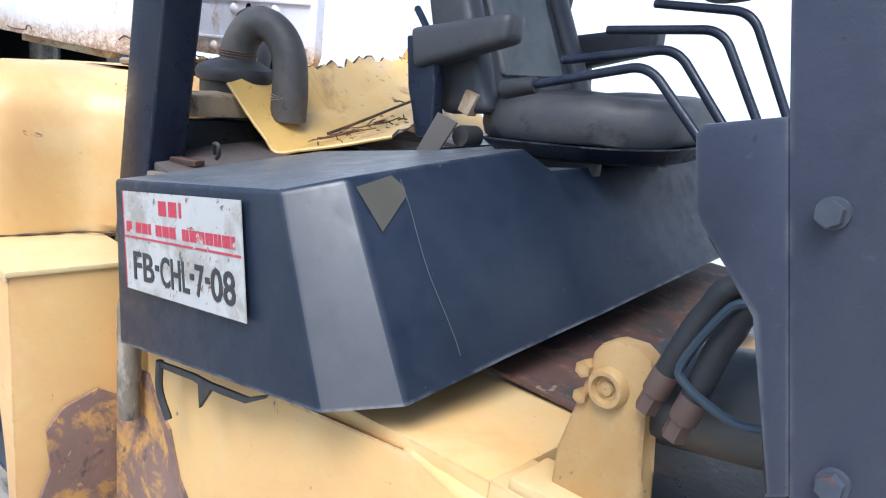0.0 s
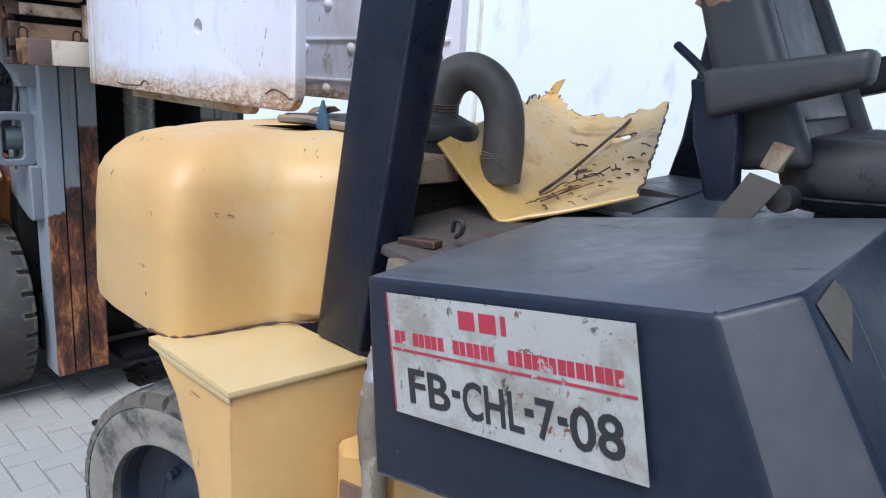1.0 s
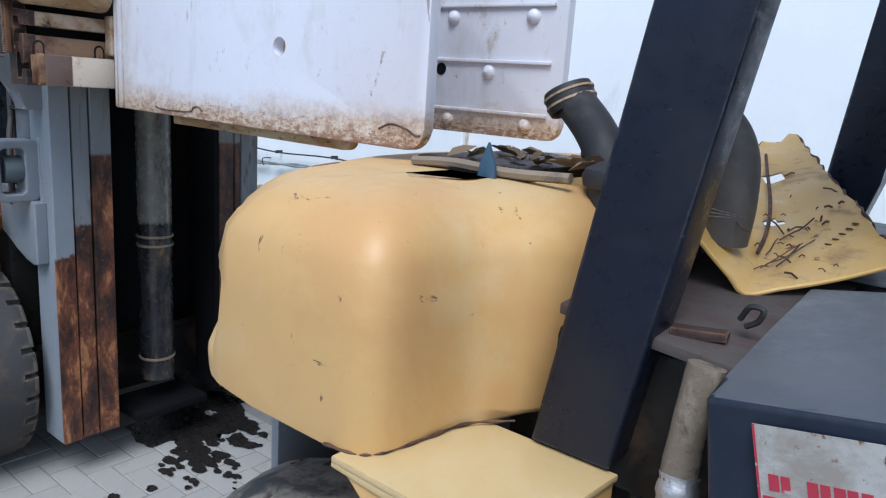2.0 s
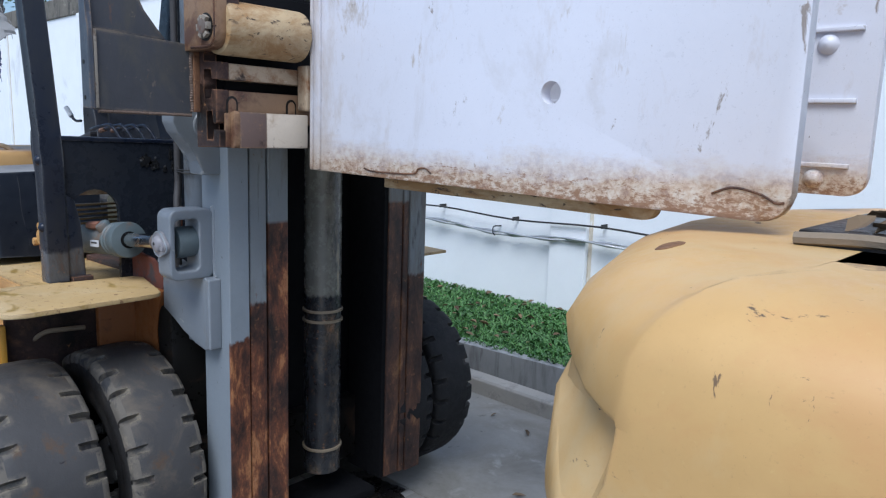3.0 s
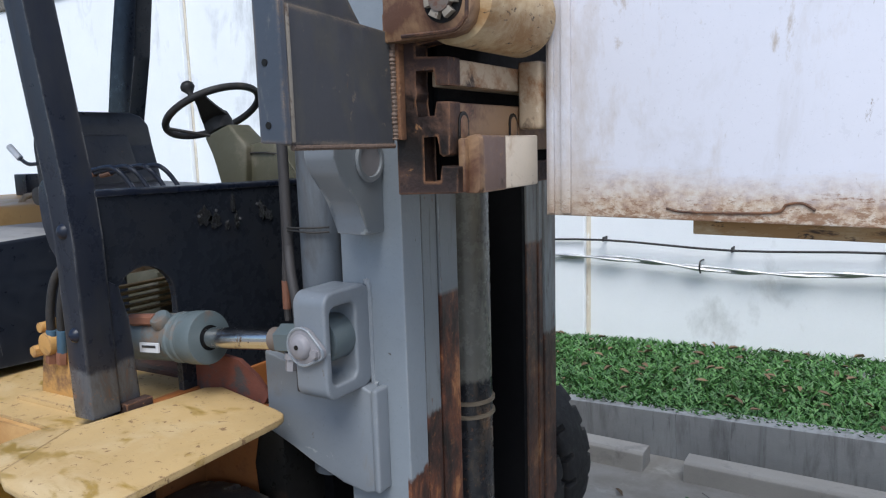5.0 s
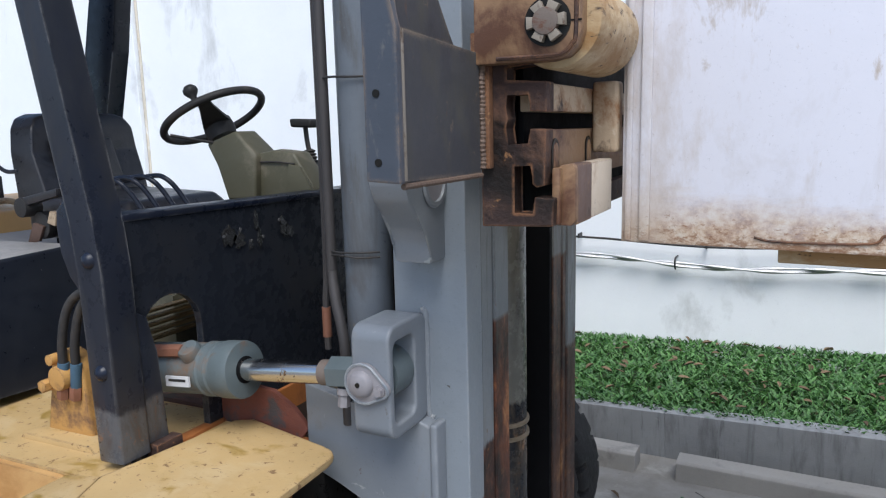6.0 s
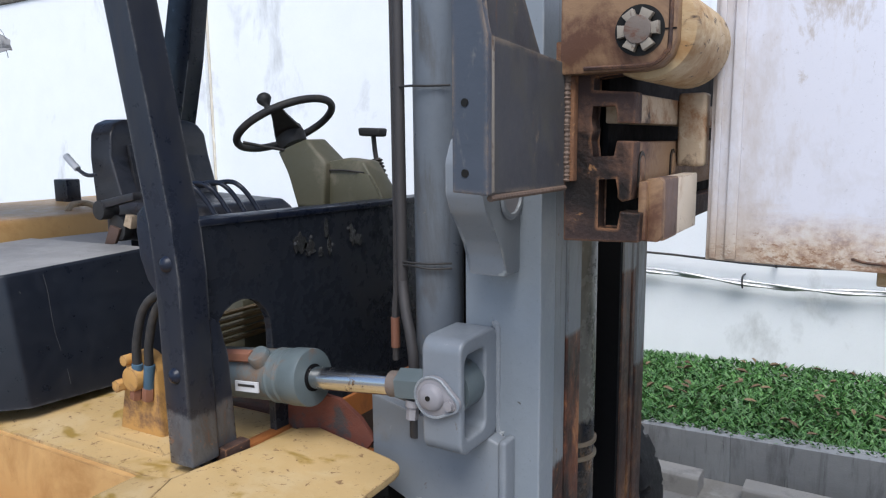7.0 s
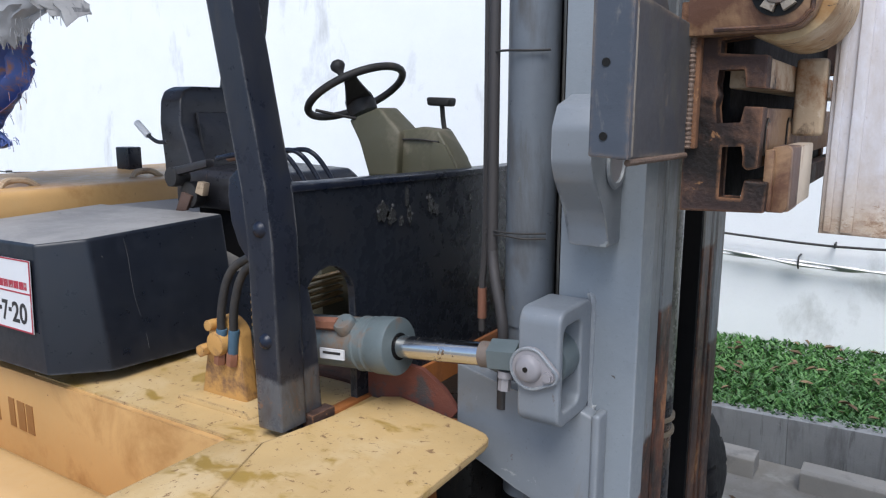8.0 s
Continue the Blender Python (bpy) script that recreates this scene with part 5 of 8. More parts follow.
rail_paint_a = rail_paint("rail_paint_a", 0.95, 0.16, front=-4.312)
rail_paint_b = rail_paint("rail_paint_b", 1.06, 0.14, dirty_rail("rail_paint_b"))
rail_paint_c = rail_paint("rail_paint_c", 1.34, 0.015, dirty_rail("rail_paint_c"))
FAR_RUST = [(0.36, (0.014, 0.009, 0.008)), (0.46, (0.045, 0.022, 0.016)), (0.56, (0.10, 0.045, 0.025)), (0.64, (0.22, 0.11, 0.05)), (0.72, (0.30, 0.20, 0.11))]
rail_paint_d = rail_paint("rail_paint_d", 1.37, 0.10, dirty_rail("rail_paint_d"), FAR_RUST)
rail_paint_e = rail_paint("rail_paint_e", 1.06, 0.10, dirty_rail("rail_paint_e"), FAR_RUST)
rail_paint_f = rail_paint("rail_paint_f", 1.375, 0.03, dirty_rail("rail_paint_f"), FAR_RUST)
# Highlights painted as pale streaks; lower part holds rust and painted mast shade.
lift_paint = rail_paint("lift_paint", 1.03, 0.10, surface("lift_grey", (0.17, 0.165, 0.14), 0.24, vary=0.25, bump=0.1, patches=[((0.05, 0.05, 0.05), 4, 0.46, 0.60, 0.3, (3, 3, 0.5)), ((0.30, 0.25, 0.17), 5, 0.58, 0.68, 0.4, (3, 3, 0.5))]),
                        [(0.36, (0.010, 0.010, 0.012)), (0.50, (0.022, 0.024, 0.028)), (0.58, (0.06, 0.05, 0.04)), (0.66, (0.17, 0.11, 0.07))])
post_paint = rail_paint("post_paint", 1.20, 0.10, surface("post_paint", (0.015, 0.018, 0.028), 0.32, spec=0.36, vary=0.25, bump=0.12, bump_scale=35, edge=((0.16, 0.155, 0.15), 0.008, 0.9), patches=[((0.14, 0.13, 0.12), 40, 0.68, 0.72, 0.7, None), ((0.03, 0.03, 0.032), 5, 0.5, 0.7, 0.5, (1, 1, 0.5))]),
                        [(0.38, (0.05, 0.056, 0.066)), (0.50, (0.10, 0.105, 0.115)), (0.60, (0.075, 0.07, 0.07)), (0.68, (0.14, 0.07, 0.045))])
grey_pinkish = surface("primer_grey", (0.27, 0.255, 0.265), 0.5, vary=0.1)
surface_blue = surface("blue_fitting", (0.05, 0.10, 0.15), 0.5, vary=0.2)
ring_steel = surface("ring_steel", (0.20, 0.16, 0.11), 0.5, vary=0.3, bump=0.2)
lug_brown = surface("lug_brown", (0.25, 0.15, 0.08), 0.5, vary=0.2, bump=0.3, edge=((0.09, 0.04, 0.025), 0.006, 0.8), patches=[((0.11, 0.05, 0.028), 6, 0.48, 0.60, 0.5, None), ((0.40, 0.28, 0.155), 9, 0.60, 0.70, 0.6, None), ((0.03, 0.018, 0.012), 12, 0.60, 0.67, 0.5, None)])
nut_brown = surface("nut_brown", (0.15, 0.12, 0.10), 0.6, vary=0.25, bump=0.3, patches=[(RUST, 20, 0.52, 0.62, 0.8, None)])


def clamp_attachment():
    t = thing("clamp_attachment", "rusty hydraulic bale clamp with two large white arm plates", "clamp", at=(-4.1, 1.69, 1.5))
    # slotted carriage, drawn out across the mast
    prof = [(-4.195, 1.60), (-4.068, 1.604), (-4.066, 1.651), (-4.10, 1.653), (-4.10, 1.622), (-4.138, 1.622), (-4.138, 1.706), (-4.104, 1.708), (-4.104, 1.674), (-4.096, 1.668), (-4.082, 1.672), (-4.08, 1.764), (-4.108, 1.765), (-4.108, 1.738), (-4.148, 1.736),
            (-4.152, 1.765), (-4.146, 1.782), (-4.152, 1.80), (-4.15, 1.823), (-4.108, 1.823), (-4.108, 1.793), (-4.079, 1.791), (-4.079, 1.84), (-4.15, 1.842), (-4.15, 1.866), (-4.10, 1.868), (-4.05, 1.872), (-4.03, 1.89), (-4.02, 1.92), (-4.02, 2.06), (-4.195, 2.06)]
    part("slotted_frame", prism(prof, "y", 1.036, 1.075, 0.003), rust_steel, t, "dark rusty slotted end plate", smooth=False)
    # Carriage back in shade colour, with an added sheet that darkens the slots.
    part("back_frame", box(-4.195, -4.155, 1.075, 2.32, 1.60, 2.06, 0.005), shade_black, t)
    part("back_plate", box(-4.154, -4.142, 1.10, 2.30, 1.61, 2.05, 0.003), shade_black, t)
    part("slotted_frame", prism(prof, "y", 2.30, 2.35, 0.003), rust_steel, t, smooth=False)
    part("upper_rail", hexa([(-4.14, 1.075, 1.793), (-4.080, 1.075, 1.792), (-4.080, 2.30, 1.79), (-4.14, 2.30, 1.79), (-4.14, 1.075, 1.838), (-4.080, 1.075, 1.838), (-4.080, 2.30, 1.834), (-4.14, 2.30, 1.834)], 0.004), rust_cream, t, "cream rusty slide bar")
    part("middle_rail", hexa([(-4.108, 1.075, 1.672), (-4.081, 1.075, 1.672), (-4.081, 2.30, 1.672), (-4.108, 2.30, 1.672), (-4.108, 1.075, 1.763), (-4.081, 1.075, 1.763), (-4.081, 2.30, 1.758), (-4.108, 2.30, 1.758)], 0.004), lug_brown, t)
    part("lower_rail", box(-4.10, -4.072, 1.075, 2.30, 1.604, 1.648, 0.004), rust_steel, t)
    for y in (1.083, 1.283):
        part("key", prism([(y - 0.018, 1.69), (y + 0.018, 1.69), (y + 0.018, 1.728)] + [(y + 0.018 * math.cos(q), 1.728 + 0.02 * math.sin(q)) for q in (math.pi * k / 8 for k in range(1, 8))] + [(y - 0.018, 1.728)], "x", -4.082, -4.0785, 0.0), oily_black, t)
        part("key_core", prism([(y - 0.012, 1.692), (y + 0.013, 1.692), (y + 0.013, 1.726)] + [(y + 0.0005 + 0.0125 * math.cos(q), 1.726 + 0.015 * math.sin(q)) for q in (math.pi * k / 8 for k in range(1, 8))] + [(y - 0.012, 1.726)], "x", -4.0815, -4.0772, 0.001), lug_brown, t)
    part("arm_block", box(-4.070, -4.041, 1.172, 1.318, 1.603, 1.703, 0.004), cream_paint, t, "cream painted arm block with brown end")
    part("arm_block_end", box(-4.0705, -4.0405, 1.085, 1.173, 1.602, 1.704, 0.004), block_brown, t)
    part("arm_block_tip", prism([(-4.073, 1.602), (-4.046, 1.602), (-4.040, 1.61), (-4.040, 1.70), (-4.046, 1.707), (-4.068, 1.703), (-4.073, 1.69)], "y", 1.068, 1.086, 0.004), lug_brown, t)
    part("arm_tongue", box(-4.076, -4.062, 1.054, 1.075, 1.605, 1.70, 0.004), lug_brown, t)
    part("arm_pad", box(-4.078, -4.028, 1.303, 1.346, 1.715, 1.85, 0.008, 3), rust_cream, t)
    cy = part("side_shift_cylinder", cyl((-4.062, 1.03, 1.93), (-4.062, 1.297, 1.93), 0.074, n=40, r_edge=0.01), cream_worn, t, "cream rusty hydraulic cylinder")
    part("cylinder_lug", prism([(-4.19, 1.868), (-4.06, 1.868), (-4.035, 1.873), (-4.019, 1.888), (-4.012, 1.91), (-4.012, 2.05), (-4.19, 2.05)], "y", 1.0, 1.034, 0.005), lug_brown, cy, "brown stained cylinder end lug")
    part("lug_groove", tube([(-4.15, 1.0, 1.8755), (-4.06, 1.0, 1.8755), (-4.038, 1.0, 1.88), (-4.026, 1.0, 1.892), (-4.02, 1.0, 1.912), (-4.02, 1.0, 2.045)], 0.0035, 6, smooth=4), rust_steel, cy)
    part("lug_split", box(-4.028, -4.0115, 0.999, 1.001, 1.924, 1.9265), shade_black, cy)
    part("nut_recess", cyl((-4.065, 0.9985, 1.926), (-4.065, 1.0005, 1.926), 0.037, n=32), oily_black, cy)
    nut = part("castle_nut", cyl((-4.065, 0.985, 1.926), (-4.065, 1.0, 1.926), 0.0205, n=24, r_edge=0.002), nut_brown, cy)
    for k in range(6):
        a = k * math.pi / 3 + 0.05
        part("nut_tooth", hexa([(-4.065 + r * math.cos(a + da), yy, 1.926 + r * math.sin(a + da)) for yy in (1.0, 0.987) for r, da in ((0.019, -0.40), (0.032, -0.30), (0.032, 0.30), (0.019, 0.40))], 0.001), nut_tooth, nut)
    # hose guard plates
    part("guard_plate", prism([(0.748, 1.696), (1.018, 1.690), (1.018, 1.888), (0.765, 1.902), (0.748, 1.902)], "x", -4.200, -4.186, 0.003), dark_grey_plate, t, "dark grey guard plate with welded edge", smooth=False)
    part("guard_upper", prism([(0.748, 1.902), (0.955, 1.893), (0.89, 1.966), (0.85, 2.06), (0.748, 2.06)], "x", -4.214, -4.201, 0.003), dark_grey_plate, t, smooth=False)
    part("guard_edge", box(-4.187, -4.179, 0.7485, 0.757, 1.70, 1.90, 0.002), edge_light, t)
    fl = part("guard_flange", prism([(-4.231, 1.700), (-4.178, 1.697), (-4.178, 1.90), (-4.189, 1.94), (-4.195, 2.05), (-4.231, 2.05)], "y", 0.734, 0.748, 0.003), flange_grey, t, smooth=False)
    for z in (1.726, 1.817):
        part("bolt_hole", cyl((-4.211, 0.7325, z), (-4.211, 0.735, z), 0.0054, n=16), oily_black, fl)
    part("weld_bar", hexa([(-4.205, 1.019, 1.702), (-4.172, 1.019, 1.70), (-4.172, 1.037, 1.70), (-4.205, 1.037, 1.702), (-4.205, 1.019, 1.922), (-4.172, 1.019, 1.922), (-4.172, 1.037, 1.922), (-4.205, 1.037, 1.922)], 0.003), rust_orange, t, "rough rusty weld bar")
    part("weld_seam", tube([(-4.184, 1.017 + 0.0015 * math.sin(2.3 * k), 1.70 + 0.0185 * k) for k in range(11)], 0.006, 8, smooth=10, radii=lambda u: 0.0058 + 0.0013 * noise.noise((u * 70, 0, 0)) + 0.0008 * math.sin(u * 160)), weld_grey, t, "rough rusty weld seam")
    part("weld_seam", tube([(-4.186, 0.755 + 0.026 * k, 1.692 - 0.0002 * k) for k in range(11)], 0.004, 8, smooth=10, radii=lambda u: 0.0042 + 0.0010 * noise.noise((u * 70, 3, 0)) + 0.0006 * math.sin(u * 190)), weld_grey, t)
    # near arm plate with rounded front corners
    def plate(y0, y1, x0, x1, z0, z1, r, hole=None):
        c = [(x1 - r + r * math.cos(q), z0 + r + r * math.sin(q)) for q in (-math.pi / 2 + math.pi / 2 * k / 6 for k in range(7))]
        c += [(x1 - r + r * math.cos(q), z1 - r + r * math.sin(q)) for q in (math.pi / 2 * k / 6 for k in range(7))]
        if not hole:
            return prism(c + [(x0, z1), (x0, z0)], "y", y0, y1, 0.008, 2)
        hx, hz, hr = hole
        b, n = bmesh.new(), 14
        right = [(hx, z0)] + c + [(hx, z1)]
        left = [(x0, z1), (x0, z0)]
        ring = [(hx + hr * math.sin(math.pi * k / n), hz + hr * math.cos(math.pi * k / n)) for k in range(2 * n)]
        f, k = ({p: b.verts.new((p[0], y, p[1])) for p in right + left + ring} for y in (y0, y1))
        for poly in (right + ring[:n + 1], [right[-1]] + left + [right[0]] + ring[n:] + ring[:1]):
            b.faces.new([f[p] for p in poly])
            b.faces.new([k[p] for p in poly[::-1]])
        for line in (right + left, ring):
            for p, q in zip(line, line[1:] + line[:1]):
                b.faces.new((f[p], f[q], k[q], k[p]))
        outer = set(f[p] for p in right + left) | set(k[p] for p in right + left)
        rim = [e for e in b.edges if e.verts[0] in outer and e.verts[1] in outer and abs(e.verts[0].co.y - e.verts[1].co.y) < 1e-6]
        return bevel(b, 0.008, 2, rim)
    def toed(b):
        """The near arm stands a little askew: its free end swings away and hangs lower."""
        for v in b.verts:
            dx = v.co.x + 4.02
            v.co.y += 0.064 * dx
            v.co.z -= 0.016 * dx
        return b
    near = part("arm_plate", toed(plate(1.308, 1.343, -4.02, -2.655, 1.540, 2.75, 0.055, (-3.181, 1.777, 0.026))), clamp_white, t, "large white arm plate, rusty along its lower edge")
    part("liner_lip", toed(plate(1.345, 1.375, -3.74, -2.93, 1.510, 1.64, 0.03)), cream_worn, near)
    part("weld_strip", toed(box(-3.985, -3.965, 1.300, 1.310, 1.545, 2.74, 0.004)), clamp_white, near)
    part("weld_strip", toed(box(-4.012, -4.0, 1.302, 1.310, 1.545, 2.74, 0.003)), clamp_white, near)
    scar = [(-3.78, 1.562), (-3.74, 1.556), (-3.60, 1.560), (-3.575, 1.575), (-3.55, 1.578), (-3.53, 1.566)]
    part("weld_scar", toed(tube([(x, 1.307, z) for x, z in scar] , 0.0026, 6)), rust_steel, near)
    part("weld_scar", toed(tube([(-2.80, 1.307, 1.585), (-2.76, 1.307, 1.60), (-2.71, 1.307, 1.592), (-2.68, 1.307, 1.578), (-2.665, 1.307, 1.58)], 0.0026, 6)), rust_steel, near)
    part("arm_bar", box(-4.08, -4.03, 2.12, 2.30, 1.60, 1.70, 0.008), rust_cream, t)
    # far arm plate with ribs and rivets on its inner face
    far = part("arm_plate", plate(2.12, 2.155, -4.02, -2.70, 1.532, 2.75, 0.05), clamp_white, t, "white arm plate with ribs and round rivets")
    for z in (1.612, 1.783, 1.968, 2.15, 2.33):
        part("rib", solid([[(x, 2.125, z + dz - 0.009), (x, 2.108, z + dz - 0.006), (x, 2.108, z + dz + 0.004), (x, 2.125, z + dz + 0.006)] for x, dz in ((-3.98, 0), (-3.3, 0.004), (-2.745, 0.0))], 0.002), clamp_white, far)
    for i in range(4):
        for j, z in enumerate((1.573, 1.747, 1.93, 2.11)):
            x = -2.83 - 0.335 * i - (0.165 if j % 2 else 0.0)
            part("rivet", lathe([(0.001, 0.02), (0.014, 0.017), (0.024, 0.008), (0.027, 0.0)], (x, 2.12, z), (0, -1, 0), 16), clamp_white, far)
    for x in (-3.21, -3.88):
        part("plug_hole", cyl((x, 2.1175, 1.752), (x, 2.1215, 1.752), 0.022, n=18), shade_black, far)
    return t


rust_orange = surface("rust_orange", (0.20, 0.095, 0.045), 0.8, vary=0.3, bump=0.8, bump_scale=90, patches=[((0.10, 0.045, 0.025), 12, 0.5, 0.62, 0.8, None), ((0.36, 0.20, 0.09), 30, 0.6, 0.68, 0.8, None)])
weld_grey = surface("weld_grey", (0.14, 0.095, 0.07), 0.6, vary=0.3, bump=0.6, bump_scale=120)
flange_grey = surface("flange_grey", (0.055, 0.065, 0.085), 0.45, vary=0.15, bump=0.15, edge=((0.24, 0.17, 0.11), 0.010, 0.9), patches=[((0.20, 0.19, 0.17), 8, 0.60, 0.70, 0.6, (1, 1, 0.5)), ((0.15, 0.08, 0.05), 30, 0.64, 0.69, 0.8, None)])
nut_tooth = surface("nut_tooth", (0.27, 0.235, 0.19), 0.5, vary=0.2, bump=0.3, patches=[((0.10, 0.06, 0.04), 30, 0.58, 0.66, 0.7, None)])
clamp_white = surface("clamp_white", (0.68, 0.68, 0.74), 0.38, vary=0.03, bump=0.08,
                      patches=[((0.50, 0.47, 0.46), 3, 0.55, 0.75, 0.6, (1, 1, 0.5)), ((0.44, 0.38, 0.33), 7, 0.60, 0.67, 0.7, (1, 1, 0.5)), ((0.30, 0.26, 0.24), 15, 0.632, 0.667, 0.7, (1, 1, 0.45)), ((0.17, 0.14, 0.13), 22, 0.69, 0.71, 0.7, (1.3, 1, 0.5)), ((0.2, 0.16, 0.15), 40, 0.72, 0.74, 0.7, None)])


def lower_rust(mat, z_edge, span):
    """Rust that creeps up from the plate's lower edge, ragged."""
    t = mat.node_tree
    b = t.nodes["Principled BSDF"]
    co = t.nodes.new("ShaderNodeTexCoord")
    sep = t.nodes.new("ShaderNodeSeparateXYZ")
    t.links.new(co.outputs["Object"], sep.inputs[0])
    h = t.nodes.new("ShaderNodeMapRange")
    h.inputs[1].default_value, h.inputs[2].default_value = z_edge, z_edge + span
    h.inputs[3].default_value, h.inputs[4].default_value = 0.32, 0.0
    t.links.new(sep.outputs["Z"], h.inputs[0])
    n = noise_tex(t, 5, 10, 0.7, (0.7, 1, 1.6))
    n2 = noise_tex(t, 60, 8, 0.8, (0.6, 1, 1.4))
    def both(a):
        m = t.nodes.new("ShaderNodeMath")
        m.operation = "ADD"
        t.links.new(h.outputs[0], m.inputs[0])
        t.links.new(a, m.inputs[1])
        return m.outputs[0]
    band = t.nodes.new("ShaderNodeMath")
    band.operation = "MULTIPLY_ADD"
    t.links.new(noise_tex(t, 9, 9, 0.75, (0.35, 1, 1)), band.inputs[0])
    band.inputs[1].default_value = -0.17
    t.links.new(sep.outputs["Z"], band.inputs[2])
    tan = t.nodes.new("ShaderNodeMapRange")
    tan.inputs[1].default_value, tan.inputs[2].default_value = z_edge - 0.03, z_edge + 0.045
    tan.inputs[3].default_value, tan.inputs[4].default_value = 0.85, 0.0
    t.links.new(band.outputs[0], tan.inputs[0])
    wash = tan.outputs[0]
    specks = ramp(t, both(n2), [(0.70, (0, 0, 0)), (0.78, (0.85, 0.85, 0.85))])
    rim = t.nodes.new("ShaderNodeMapRange")
    rim.inputs[1].default_value, rim.inputs[2].default_value = z_edge + 0.008, z_edge + 0.02
    rim.inputs[3].default_value, rim.inputs[4].default_value = 0.9, 0.0
    t.links.new(sep.outputs["Z"], rim.inputs[0])
    old = b.inputs["Base Color"].links[0].from_socket
    col = mixc(t, wash, old, ramp(t, noise_tex(t, 38, 8, 0.75), [(0.36, (0.26, 0.14, 0.07)), (0.47, (0.46, 0.31, 0.185)), (0.54, (0.56, 0.44, 0.31)), (0.64, (0.63, 0.56, 0.46))]))
    col = mixc(t, specks, col, (0.23, 0.115, 0.055))
    col = mixc(t, rim.outputs[0], col, (0.15, 0.085, 0.05))
    edge = t.nodes.new("ShaderNodeMapRange")
    edge.inputs[1].default_value, edge.inputs[2].default_value = -4.04, -3.86
    edge.inputs[3].default_value, edge.inputs[4].default_value = 0.34, 0.0
    t.links.new(sep.outputs["X"], edge.inputs[0])
    near_edge = t.nodes.new("ShaderNodeMath")
    near_edge.operation = "ADD"
    t.links.new(edge.outputs[0], near_edge.inputs[0])
    t.links.new(noise_tex(t, 7, 9, 0.7, (2, 1, 0.7)), near_edge.inputs[1])
    col = mixc(t, ramp(t, near_edge.outputs[0], [(0.58, (0, 0, 0)), (0.86, (0.7, 0.7, 0.7))]), col, (0.45, 0.37, 0.30))
    t.links.new(col, b.inputs["Base Color"])


lower_rust(clamp_white, 1.51, 0.13)


def torn_tarp():
    t = thing("torn_tarp", "torn grey and blue plastic tarp hanging from the truck's roof", "tarp", at=(-6.6, 1.1, 2.66))
    rnd = random.Random(11)
    def along(stops, v):
        for (a, p), (b, q) in zip(stops, stops[1:]):
            if v <= b:
                return p + (q - p) * (v - a) / (b - a)
        return stops[-1][1]
    def cloth(outline, seed, cols=26, rows=34, deep=1.0, y=1.115):
        """A crumpled sheet: outline gives (x of the left edge, x of the right edge, z of the left end, z of the right end) by its share of the way down."""
        grid = []
        for i in range(rows + 1):
            v = i / rows
            xl, xr, zl, zr = (along([(o[0], o[k]) for o in outline], v) for k in (1, 2, 3, 4))
            row = []
            for j in range(cols + 1):
                u = j / cols
                x, z = xl + (xr - xl) * u, zl + (zr - zl) * u
                x += 0.012 * noise.noise((v * 7, seed, u * 5))
                if j in (0, cols):
                    x += rnd.uniform(-0.022, 0.022)
                if i == rows:
                    z += rnd.uniform(-0.035, 0.02)
                fold = 0.05 * noise.noise((u * 5, v * 3, seed)) + 0.03 * math.sin(u * 15 + v * 4 + seed) + 0.03 * abs(noise.noise((u * 12, v * 12, seed + 3)))
                row.append((x, y + deep * fold, z))
            grid.append(row)
        return sheet(grid, 0.002)
    part("grey_sheet", cloth([(0, -7.851, -6.079, 2.655, 2.655), (0.45, -7.807, -6.057, 2.414, 2.349), (0.7, -7.635, -6.025, 2.209, 2.155), (0.82, -7.419, -5.971, 2.08, 2.08), (0.91, -7.203, -6.155, 2.01, 2.036), (1, -6.9, -6.252, 1.955, 1.976)], 2, 46, 40, y=1.028), tarp_grey, t, "frayed crumpled grey tarp")
    part("grey_flap", cloth([(0, -6.209, -6.068, 2.457, 2.436), (0.6, -6.176, -5.982, 2.188, 2.144), (1, -6.079, -5.885, 2.042, 2.02)], 8, 12, 22, y=1.028), tarp_grey, t)
    part("blue_patch", cloth([(0, -6.63, -6.349, 2.639, 2.581), (1, -6.536, -6.373, 2.194, 2.171)], 4, 8, 14, 1.6), tarp_blue, t)
    part("blue_strip", cloth([(0, -6.525, -6.361, 2.025, 2.019), (0.14, -6.677, -6.373, 1.949, 1.949), (0.35, -6.782, -6.355, 1.867, 1.867), (0.53, -6.841, -6.501, 1.797, 1.797), (0.66, -6.899, -6.583, 1.75, 1.75), (0.81, -6.876, -6.63, 1.691, 1.691), (0.92, -6.852, -6.49, 1.648, 1.648), (1, -6.77, -6.688, 1.615, 1.621)], 5, 16, 30, 0.7), tarp_blue, t, "frayed blue tarp strip")
    def fringe(edge, out, n, mat, y=1.12):
        """Loose threads along a torn edge of (x, z) points."""
        b = bmesh.new()
        for k in range(n):
            i = rnd.randrange(len(edge) - 1)
            w = rnd.random()
            (xa, za), (xb, zb) = edge[i], edge[i + 1]
            p = Vector((xa + (xb - xa) * w, y + rnd.uniform(-0.03, 0.03), za + (zb - za) * w + 0.01))
            d = Vector((out * rnd.uniform(0.0, 0.022), rnd.uniform(-0.01, 0.01), rnd.uniform(-0.035, 0.0)))
            tube([p, p + d * 0.6, p + d + Vector((0, 0, -0.01))], 0.0011, 3, bm=b, smooth=2)
        tagged(part("fringe", b, mat, t), "loose threads", kind="stuff")
